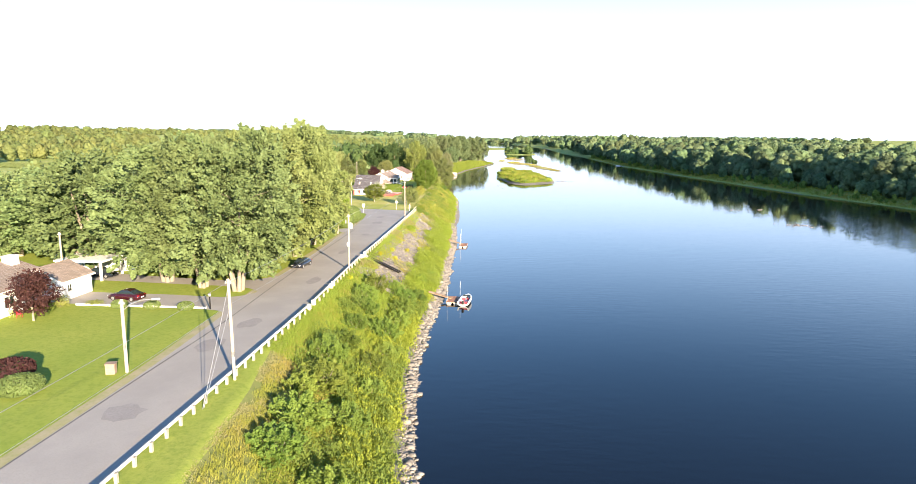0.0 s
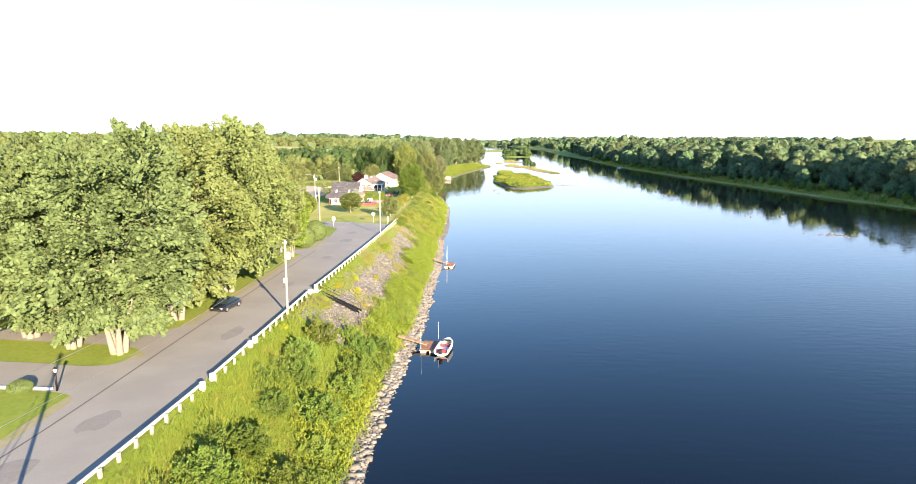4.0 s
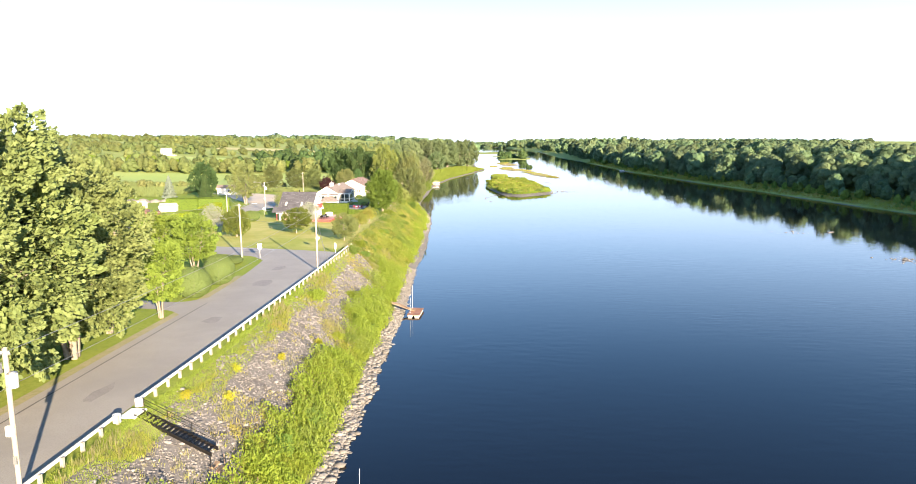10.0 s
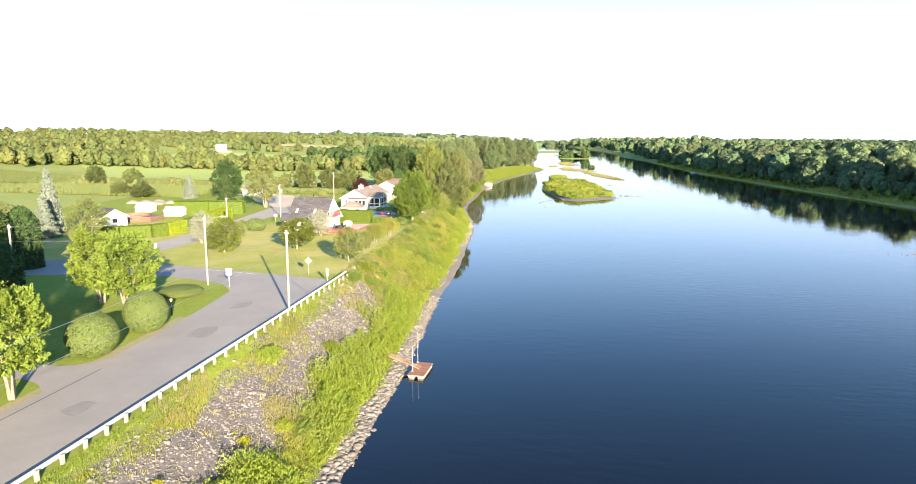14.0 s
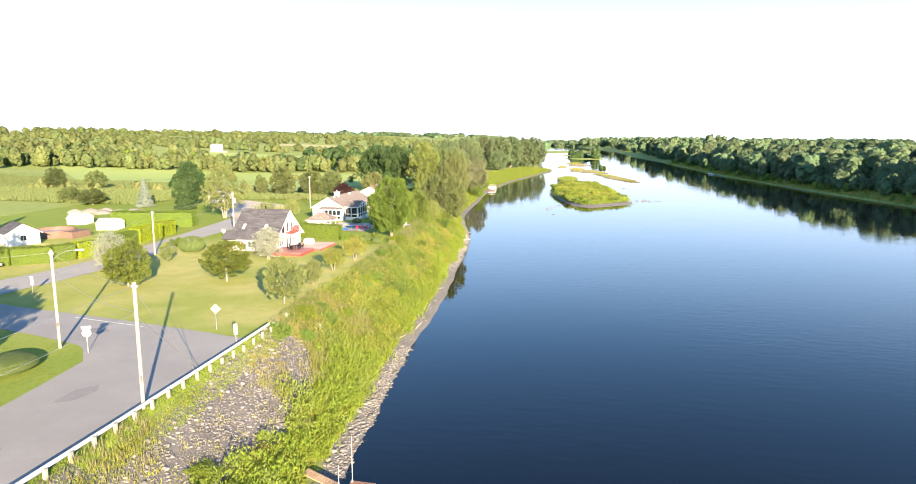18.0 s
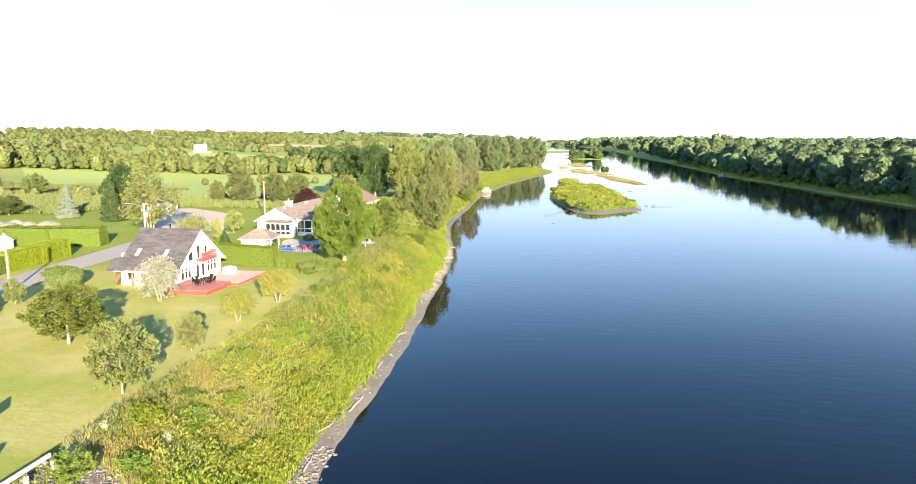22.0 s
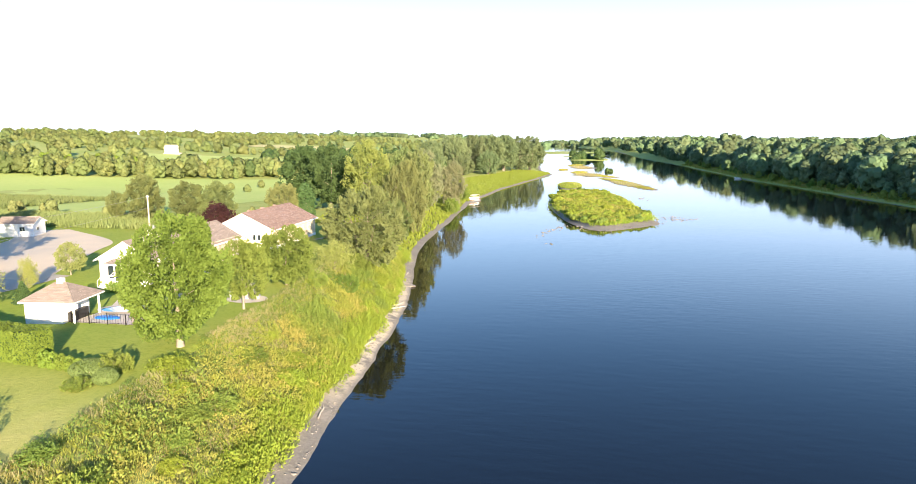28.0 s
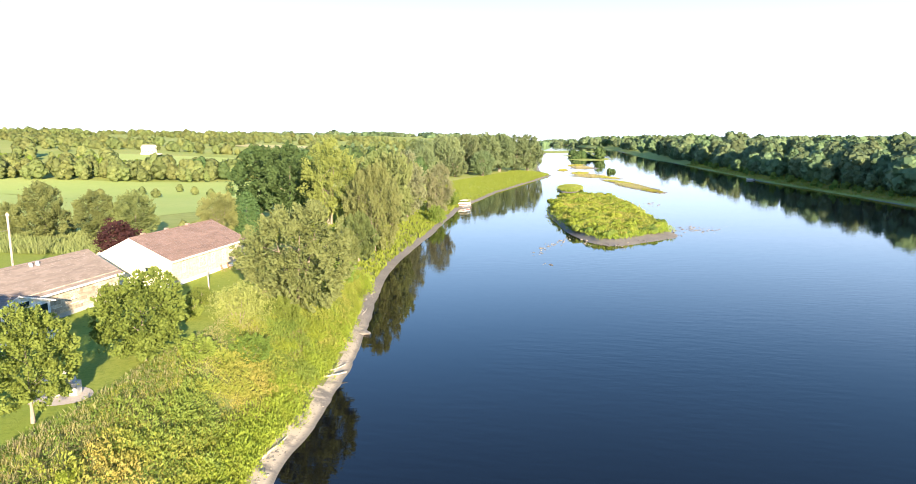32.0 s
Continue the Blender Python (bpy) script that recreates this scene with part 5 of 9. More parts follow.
woods("far_bank_shrubs", scatter_trees(4, 170, right_row(3.5, 10, 240, 900), 1.2, 5.0), 220, L_SHRUB, "bushes along the grassy far bank", 4, lobes=8)
woods("far_woods", scatter_trees(5, 200, lambda p: ((lambda y: (float(right_shore(y)) + p.uniform(10, 160), y))(p.uniform(950, 2600))), 18, 26), 170, L_HAZEWOODS, "distant woodland along the river", 5, lobes=8)
woods("far_woods", scatter_trees(6, 240, lambda p: ((lambda y: (float(left_shore(y)) - p.uniform(10, 260), y))(p.uniform(820, 2600))), 5, 10), 200, L_HAZEWOODS, "distant woodland along the low river meadow", 6, lobes=8)


def hill(pr):
    """Copses and hedges with open ground between them."""
    while True:
        x, y = pr.uniform(-900, -120), pr.uniform(560, 1700)
        copse = math.sin(x * 0.021 + 1.7 * math.sin(y * 0.011)) + math.sin(y * 0.017 + 1.3 * math.sin(x * 0.013)) + pr.uniform(-0.7, 0.7)
        if copse > -0.25 and not (-400 < x < -215 and 640 < y < 775) and not (-440 < x < -150 and 960 < y < 1110):
            return x, y


woods("hill_woods", [(x, y, h, w * 1.7) for x, y, h, w in scatter_trees(7, 1150, hill, 4, 10.5)], 260, L_WOODS, "mixed woodland in copses over the low hill", 7, lobes=8)
woods("hill_woods", scatter_trees(8, 270, lambda p: (p.uniform(-360, -150), 0) and ((lambda s: (-420 + 300 * s + p.uniform(-18, 18), 470 + 130 * s + p.uniform(-18, 18)))(p.random())), 6, 12), 420, L_WOODS, "woodland edge behind the green fields", 8)
woods("hedgerow", scatter_trees(9, 60, lambda p: ((lambda s: (-330 + 170 * s, 560 + 60 * s + p.uniform(-5, 5)))(p.random())), 5, 9), 500, L_HEDGE, "yellow-green hedgerow between fields", 9)
woods("hill_woods", scatter_trees(10, 240, lambda p: (p.uniform(-560, -330), p.uniform(380, 640)), 7, 14), 420, L_WOODS, "woodland on the hillside", 10)
woods("hill_woods", scatter_trees(11, 110, lambda p: (p.uniform(-230, -75), p.uniform(560, 800)), 8, 15), 600, L_DARK, "dark copses beyond the fields", 11)
woods("hedgerow", scatter_trees(12, 40, lambda p: ((lambda s: (-205 + 130 * s, 345 + 8 * s + p.uniform(-3, 3)))(p.random())), 2.5, 4.5), 420, L_WILLOW, "bushes along the edge of the corn field", 12)
woods("orchard_row", [(-185 + i * 7.0, 462 + (i % 3) * 14 + i * 1.6, 3.6, 3.2) for i in range(13)], 260, L_WOODS, "young orchard trees on a green field", 13)
woods("village_trees", scatter_trees(14, 60, lambda p: (p.uniform(-260, -105), p.uniform(20, 190)), 9, 16), 700, L_WOODS, "leafy village trees behind the houses", 14)
# horizon trees use the leaves with the haze tint in their colour
woods("distant_horizon_woods", [(x, y, h, h * 3.4) for x, y, h, w in scatter_trees(15, 460, lambda p: (p.uniform(-1900, 1200), p.uniform(2300, 3300)), 6, 12)], 120, L_HAZEWOODS, "woodland on the distant horizon", 15, lobes=6)


def blades(name, pts, h, wd, per, material, label, seed, lean=0.35, spread=0.12):
    """Grass and weeds: bent blades in tufts at pts."""
    rng = np.random.default_rng(seed)
    p = np.repeat(np.asarray(pts, float), per, axis=0)
    n = len(p)
    hh = np.repeat(np.broadcast_to(np.asarray(h, float), (len(pts),)), per) * rng.uniform(0.55, 1.2, n)
    a = rng.uniform(0, 2 * math.pi, n)
    base = p + np.stack([rng.normal(0, spread, n), rng.normal(0, spread, n), np.full(n, -0.05)], -1)
    b = rng.uniform(0, 2 * math.pi, n)
    out = np.stack([np.cos(b), np.sin(b), np.zeros(n)], -1) * (hh * lean * rng.uniform(0.2, 1.2, n))[:, None]
    side = np.stack([np.cos(a), np.sin(a), np.zeros(n)], -1) * (wd * rng.uniform(0.6, 1.4, n))[:, None]
    mid = base + out * 0.35 + np.stack([np.zeros(n), np.zeros(n), hh * 0.6], -1)
    tip = base + out + np.stack([np.zeros(n), np.zeros(n), hh], -1)
    v = np.stack([base - side * 0.4, mid - side, tip, mid + side], 1).reshape(-1, 3)
    f = np.arange(4 * n).reshape(n, 4)
    return stuff(name, v, f, material, label, "grass")


def bank_points(seed, n, y0, y1, d0, d1, keep=None):
    """Random points on the bank, between two distances from the water."""
    rng = np.random.default_rng(seed)
    y = rng.uniform(y0, y1, n)
    d = rng.uniform(0, 1, n)
    w = bank_width(y)
    dd = (d0 if not callable(d0) else d0(y, w)) + d * ((d1 if not callable(d1) else d1(y, w)) - (d0 if not callable(d0) else d0(y, w)))
    x = left_shore(y) + shore_noise(y) * 0.6 - dd
    if keep is not None:
        k = keep(x, y, dd, rng)
        x, y = x[k], y[k]
    return np.stack([x, y, ground_z(x, y)], -1)


def not_rubble(x, y, d, rng):
    z = rubble_zone(x, y)
    stair = (np.abs(y - 113.6) < 1.1) & (x < -12)
    return ((~z) | (rng.random(len(x)) < np.where(noise2(x + 17, y, 0.38) > 0.2, 0.4, 0.05))) & ~stair


full = lambda y, w: w


def weeds(name, pts, size, per, material, label, seed, h=0.5):
    """Broad-leaved weeds: low tufts of leaves."""
    rng = np.random.default_rng(seed)
    p = np.repeat(np.asarray(pts, float), per, axis=0)
    hh = np.repeat(rng.uniform(0.4, 1.3, len(pts)) * h, per)
    c = p + np.stack([rng.normal(0, 0.22, len(p)), rng.normal(0, 0.22, len(p)), rng.random(len(p)) * hh], -1)
    v, f, _ = leaf_cards(rng, c, np.tile([0.2, -0.3, 1.0], (len(p), 1)), size, 0.9, 0.5)
    return stuff(name, v, f, material, label, "weeds")


def patchy(s, lo):
    return lambda x, y, d, r: noise2(x, y, s) + r.normal(0, 0.15, len(x)) > lo


CLUMP = lambda p: 0.75 + 0.55 * noise2(p[:, 0], p[:, 1], 0.8) + 0.2 * noise2(p[:, 0], p[:, 1], 2.3)
BP22 = bank_points(22, 20000, 195, 345, 3.2, full)
blades("rail_grass", bank_points(35, 14000, 62, 193, lambda y, w: w - 2.2, lambda y, w: w + 0.5), 0.18, 0.02, 6, L_GREENGRASS, "short green grass below the guardrail", 35, lean=0.6, spread=0.14)
blades("tall_green_grass", bank_points(36, 16000, 62, 102, lambda y, w: w - 7.5, lambda y, w: w - 0.4), 0.42, 0.022, 6, L_GREENGRASS, "tall bright green grass on the bank below the road", 36, lean=0.7, spread=0.2)
blades("bank_grass", bank_points(21, 30000, 20, 205, 3.0, lambda y, w: w - 1.0, not_rubble), 0.4, 0.021, 8, L_WEED, "rough yellow-green grass on the river bank", 21, lean=0.6, spread=0.2)
blades("bank_grass", BP22, CLUMP(BP22) * 0.45, 0.019, 8, L_WEED, "tall yellow-green weeds on the river bank", 22, lean=0.7, spread=0.2)
weeds("bank_weeds", bank_points(31, 6000, 40, 112, 2.2, lambda y, w: w - 4.5, not_rubble), 0.17, 14, L_GREENGRASS, "leafy green weeds on the river bank", 31, 0.55)
weeds("bank_weeds", bank_points(32, 6000, 100, 205, 2.6, 8.5, lambda x, y, d, r: not_rubble(x, y, d, r) & (noise2(x, y, 0.5) > -0.2)), 0.18, 14, L_WEED, "leafy yellow-green weeds on the river bank", 32, 0.6)
weeds("bank_weeds", bank_points(33, 9000, 195, 345, 3.0, full, patchy(0.35, -0.1)), 0.18, 14, L_SHRUB, "leafy green weeds on the tall grassy bank", 33, 0.7)
weeds("shore_weeds", bank_points(34, 7000, 70, 345, 2.0, 5.6, patchy(0.45, -0.1)), 0.2, 16, L_LUSH, "bright green leafy plants above the shore", 34, 0.8)
blades("shore_grass", bank_points(23, 15000, 60, 345, 2.0, 5.2, lambda x, y, d, r: (d < 4.6 + 0.8 * np.sin(y * 0.5)) & (noise2(x, y, 0.4) > -0.35)), 0.7, 0.035, 6, L_LUSH, "lush bright green grass above the shore", 23, lean=0.6)
blades("dry_grass", bank_points(24, 12000, 100, 345, 5.0, full, lambda x, y, d, r: (noise2(x + 30, y, 0.28) > 0.34) & not_rubble(x, y, d, r)), 0.65, 0.019, 8, L_STRAW, "patches of dry straw-coloured grass", 24)


blades("dry_grass", bank_points(40, 5000, 193, 330, lambda y, w: w - 2.6, lambda y, w: w + 0.2, lambda x, y, d, r: noise2(x, y + 11, 0.33) > -0.05), 0.45, 0.028, 6, L_STRAW, "pale dry grass along the edge of the lawn", 40, lean=0.6, spread=0.2)
blades("dry_grass", bank_points(41, 8000, 24, 66, lambda y, w: w - 4.2, lambda y, w: w - 0.3, lambda x, y, d, r: noise2(x, y, 0.4) > -0.5), 0.15, 0.022, 7, L_STRAW, "short sunburnt grass below the guardrail", 41, lean=0.7, spread=0.2)


def thicket(name, pts, r, h, per, leaf, material, label, seed):
    """Leafy weeds and low bushes grown together: rounded tufts of upright leaves at pts."""
    rng = np.random.default_rng(seed)
    k = len(pts)
    rad = r * rng.uniform(0.6, 1.4, k)
    top = h * rng.uniform(0.5, 1.35, k)
    i = np.repeat(np.arange(k), per)
    d = unit(rng.normal(0, 1, (len(i), 3)))
    d[:, 2] = np.abs(d[:, 2])
    c = pts[i] + d * np.stack([rad, rad, top], -1)[i] * (1 - np.abs(rng.normal(0, 0.12, len(i))))[:, None]
    v, f, _ = leaf_cards(rng, c, unit(d + np.array([0, 0, 0.3])), leaf, 0.35, 0.5, 0.0, unit(d * np.array([0.7, 0.7, 0.3]) + np.array([0, 0, 0.6])))
    return stuff(name, v, f, material, label, "weeds")


def drift(s, lo, off=0.0):
    return lambda x, y, d, r: (noise2(x + off, y - off, s) + r.normal(0, 0.12, len(x)) > lo) & not_rubble(x, y, d, r)


thicket("bank_thicket", bank_points(61, 1000, 196, 345, 2.8, lambda y, w: w - 2.2, drift(0.3, -0.2)), 1.0, 1.4, 120, 0.23, L_WEED, "dense yellow-green weeds on the tall bank", 61)
thicket("bank_thicket", bank_points(62, 750, 196, 345, 3.0, lambda y, w: w - 2.2, drift(0.27, 0.1, 20.0)), 1.2, 1.85, 150, 0.23, L_SHRUB, "dense green weeds and low bushes on the bank", 62)
thicket("bank_thicket", bank_points(63, 420, 196, 345, 4.5, lambda y, w: w - 2.2, drift(0.33, 0.22, 47.0)), 0.95, 1.3, 100, 0.22, L_RUST, "rust-tinged weeds on the tall bank", 63)
thicket("bank_thicket", bank_points(64, 650, 196, 345, 1.9, 4.6, drift(0.5, -0.1, 5.0)), 1.05, 1.7, 120, 0.24, L_LUSH, "lush lime-green bushes above the shore", 64)
thicket("bank_thicket", bank_points(65, 600, 110, 200, 2.4, 6.4, drift(0.4, -0.25, 9.0)), 1.1, 1.9, 130, 0.23, L_LUSH, "lush lime-green bushes above the stony shore", 65)
thicket("bank_thicket", bank_points(66, 560, 110, 200, 2.2, 8.0, drift(0.4, -0.05, 31.0)), 1.1, 1.8, 130, 0.23, L_SHRUB, "green weeds above the stony shore", 66)
blades("dry_grass", bank_points(42, 5000, 108, 200, 4.0, 9.5, drift(0.35, 0.1, 63.0)), 0.8, 0.02, 8, L_STRAW, "tall pale seeding grass among the bank bushes", 42, lean=0.5, spread=0.25)
thicket("bank_thicket", bank_points(67, 650, 40, 112, 2.0, lambda y, w: w - 3.0, drift(0.33, -0.1, 13.0)), 1.1, 1.8, 130, 0.23, L_SHRUB, "dense green weeds on the bank below the road", 67)
thicket("bank_thicket", bank_points(68, 650, 40, 112, 1.7, 6.5, drift(0.4, 0.0, 3.0)), 0.95, 1.4, 110, 0.22, L_LUSH, "bright green weeds above the stony shore", 68)


blades("point_grass", bank_points(25, 16000, 345, 720, 1.6, lambda y, w: w + 12), 0.8, 0.14, 5, L_GREENGRASS, "grassy slope of the far river point", 25)
rg = np.random.default_rng(26)
gx, gy = rg.uniform(0, 1, 26000), rg.uniform(0, 1, 26000)
cx_, cy_ = -230 + gx * 150 + gy * 20, 300 + gy * 48 + (1 - gx) * 6
cy_ = np.round(cy_ / 1.6) * 1.6 + rg.normal(0, 0.12, 26000)
ok_ = ~((cx_ > -125) & (cy_ < 326))
blades("corn_field", np.stack([cx_, cy_, ground_z(cx_, cy_)], -1)[ok_], 1.35, 0.085, 4, L_CORN, "ripening corn in long rows", 26, lean=0.5, spread=0.25)
gx, gy = rg.uniform(0, 1, 16000), rg.uniform(0, 1, 16000)
cx_, cy_ = -310 + gx * 150, 352 + gy * 62 - gx * 4
cy_ = np.round(cy_ / 2.2) * 2.2 + rg.normal(0, 0.2, 16000)
blades("corn_field", np.stack([cx_, cy_, ground_z(cx_, cy_)], -1), 1.4, 0.12, 4, L_CORN, "ripening corn beyond the bushes", 29, lean=0.5, spread=0.4)

fy_ = rg.uniform(240, 900, 9000)
fx_ = right_shore(fy_) + rg.uniform(1.5, 16, 9000)
blades("far_bank_grass", np.stack([fx_, fy_, ground_z(fx_, fy_)], -1), 0.9, 0.16, 4, L_WEED, "rough green grass along the far bank", 39, lean=0.5, spread=0.5)

# ---- road furniture ----
def cyl_mesh(name, r0, r1, h, material, sides=10, z0=0.0):
    v, f = tube([(0, 0, z0), (0, 0, z0 + h)], [r0, r1], sides)
    bm = bmesh.new()
    vv = [bm.verts.new(p) for p in v]
    for q in f:
        bm.faces.new([vv[i] for i in q])
    bm.faces.new(vv[:sides][::-1])
    bm.faces.new(vv[sides:])
    bmesh.ops.recalc_face_normals(bm, faces=bm.faces)
    me = bpy.data.meshes.new(name)
    bm.to_mesh(me)
    bm.free()
    me.materials.append(material)
    for p in me.polygons:
        p.use_smooth = len(p.vertices) == 4
    return me


def box_mesh(name, x0, x1, y0, y1, z0, z1, material, bevel=0.0):
    bm = box_bm(x0, x1, y0, y1, z0, z1, bevel)
    me = bpy.data.meshes.new(name)
    bm.to_mesh(me)
    bm.free()
    me.materials.append(material)
    return me


def rod(name, points, r, material, parent, sides=6, label=""):
    v, f = tube(points, [r] * len(points), sides)
    return part(name, mesh_from(name, v, f, material, smooth=True), material, parent, label)


def rail_x(y):
    return float(np.interp(y, [-60, 20, 54, 78, 98, 113, 130, 165, 185, 191], [-23.8, -24.5, -24.9, -25.2, -26.0, -26.6, -26.8, -27.5, -28.1, -28.35]))


POST_ME = box_mesh("post", -0.11, 0.11, -0.11, 0.11, -0.35, 0.70, M_POSTWOOD, 0.015)
DRUM_ME = cyl_mesh("end_drum", 0.30, 0.28, 0.62, M_WHITE, 14, 0.10)


def guardrail(y0, y1, end0, end1):
    z = 7.75
    e = thing("guardrail", rail_x(y0), y0, z, 0, "white-painted guardrail on wooden posts beside the road", "guardrail", "riverside guardrails")
    n = max(2, int(round((y1 - y0) / 2.1)))
    ys = np.linspace(y0 + 0.15, y1 - 0.15, n + 1)
    for y in ys:
        p = new("post", POST_ME)
        p.parent = e
        p.location = (rail_x(y) + 0.16 - rail_x(y0), y - y0, float(ground_z(rail_x(y) + 0.16, y)) - z)
    # beam: a shallow channel swept along the posts
    prof = [(-0.05, 0.50), (-0.09, 0.54), (-0.05, 0.62), (-0.09, 0.70), (-0.05, 0.75), (0.04, 0.75), (0.04, 0.50)]
    bm = bmesh.new()
    last = None
    for y in ys:
        ring = [bm.verts.new((rail_x(y) - rail_x(y0) + a, y - y0, b)) for a, b in prof]
        if last:
            for k in range(len(prof)):
                bm.faces.new((last[k], last[(k + 1) % len(prof)], ring[(k + 1) % len(prof)], ring[k]))
        else:
            bm.faces.new(ring)
        last = ring
    bm.faces.new(last[::-1])
    bmesh.ops.recalc_face_normals(bm, faces=bm.faces)
    part("beam", bm, M_RAIL, e)
    for flag, y in ((end0, y0), (end1, y1)):
        if flag:
            d = new("end_drum", DRUM_ME)
            d.parent = e
            d.location = (rail_x(y) - rail_x(y0), y - y0, 0)
    return e


guardrail(-20.0, 77.7, False, True)
guardrail(79.8, 89.2, True, True)
guardrail(90.6, 112.4, True, True)
guardrail(115.4, 190.8, True, False)


def utility_pole(x, y, h, label, arm=None, can=False, lean=(0, 0), r=0.145):
    z = float(ground_z(x, y))
    e = thing("utility_pole", x, y, z, 0, label, "utility pole", "utility poles")
    rod("pole", [(0, 0, -0.5), (lean[0] * 0.5, lean[1] * 0.5, h * 0.5), (lean[0], lean[1], h)], r, M_POLE, e, 10)
    for k in (-1, 1):
        part("insulator", cyl_mesh("insulator", 0.05, 0.035, 0.16, M_WHITE, 8, 0), M_WHITE, e).location = (lean[0] + k * 0.22, lean[1], h - 0.35)
    part("bracket", box_bm(-0.3 + lean[0], 0.3 + lean[0], lean[1] - 0.04, lean[1] + 0.04, h - 0.42, h - 0.34), M_STEEL, e)
    part("ground_clamp", box_bm(-0.05, 0.16, -0.2, -0.12, 2.2, 2.7), M_STEEL, e)
    if can:
        c = part("transformer", cyl_mesh("transformer", 0.28, 0.28, 0.85, M_WHITE, 14, 0), M_WHITE, e, "pale grey transformer can")
        c.location = (0.42, -0.1, h - 2.3)
        part("cap", cyl_mesh("cap", 0.3, 0.1, 0.12, M_STEEL, 14, 0), M_STEEL, c).location = (0, 0, 0.85)
        part("cutout", box_bm(-0.5, -0.3, -0.1, 0.1, h - 1.5, h - 0.9), M_STEEL, e)
        part("junction_box", box_bm(-0.2, 0.2, -0.35, -0.14, h - 5.2, h - 4.6), M_WHITE, e)
    if arm:
        ax, ay = arm
        a = part("lamp_arm", mesh_from("lamp_arm", *tube([(0, 0, h - 1.1), (ax * 0.25, ay * 0.25, h - 0.45), (ax * 0.6, ay * 0.6, h - 0.1), (ax, ay, h)], [0.045] * 4, 6), M_STEEL, smooth=True), M_STEEL, e)
        lum = part("luminaire", box_bm(-0.38, 0.38, -0.15, 0.15, -0.12, 0.08, 0.05), M_STEEL, e, "grey street lamp head")
        lum.matrix_local = Matrix.Translation((ax * 1.08, ay * 1.08, h)) @ Matrix.Rotation(math.atan2(ay, ax), 4, "Z")
    return (x + lean[0], y + lean[1], z + h)


T1 = utility_pole(-24.5, 53.8, 9.3, "pale wooden utility pole beside the guardrail", lean=(-0.1, -0.1))
T0 = utility_pole(-23.9, -2.0, 9.3, "pale wooden utility pole beside the guardrail")
utility_pole(-35.2, 54.7, 6.9, "white lamp post with a curved arm on a lawn", arm=(2.7, 0.6), r=0.16)
T2 = utility_pole(-26.2, 102.2, 9.2, "wooden utility pole with a pale transformer by the road", can=True, lean=(0.05, 0))
T3 = utility_pole(-28.1, 169.6, 9.8, "pale wooden utility pole at the road bend")
T4 = utility_pole(-45.3, 180.8, 9.7, "wooden utility pole with a curved lamp arm at the junction", arm=(2.3, 0.7))
T6 = utility_pole(-68.6, 228.3, 7.7, "wooden utility pole beside the lane")
T7 = utility_pole(-69.4, 256.6, 8.7, "wooden utility pole with lamp arm behind the house", arm=(-2.6, -0.4), can=True)
T5 = utility_pole(-74.5, 309.5, 9.0, "wooden utility pole in the yard of the white house")
T8 = utility_pole(-72.0, 176.0, 8.5, "wooden utility pole beside the side street")
utility_pole(-43.6, 306.0, 3.4, "short white post on a lawn", r=0.10)
utility_pole(-66.0, 89.0, 7.5, "wooden utility pole behind the driveway")


def cable(a, b, sag, r=0.016, label="thin black overhead cable between utility poles"):
    a, b = np.array(a), np.array(b)
    p = [a + (b - a) * t - np.array([0, 0, 4 * sag * t * (1 - t)]) for t in np.linspace(0, 1, 14)]
    v, f = tube(p, [r] * 14, 4)
    tagged(new("overhead_cable", mesh_from("overhead_cable", v, f, M_STEEL)), label, "cable", "overhead cables")


for dz in (-0.25, -2.3):
    for a, b in ((T0, T1), (T1, T2), (T2, T3), (T3, T4), (T4, T6), (T6, T7), (T7, T5), (T4, T8)):
        cable((a[0], a[1], a[2] + dz), (b[0], b[1], b[2] + dz), 0.5)
cable((T1[0], T1[1], T1[2] - 0.6), (-24.4, 47.4, 7.7), 0.02, 0.03, "steel guy wire anchoring a utility pole")
cable((T1[0], T1[1], T1[2] - 2.6), (-24.4, 47.6, 7.7), 0.02, 0.03, "steel guy wire anchoring a utility pole")
cable((T3[0], T3[1], T3[2] - 0.6), (-28.6, 177.4, 7.7), 0.02, 0.03, "steel guy wire anchoring a utility pole")
cable((T3[0], T3[1], T3[2] - 2.6), (-28.7, 178.2, 7.7), 0.02, 0.03, "steel guy wire anchoring a utility pole")


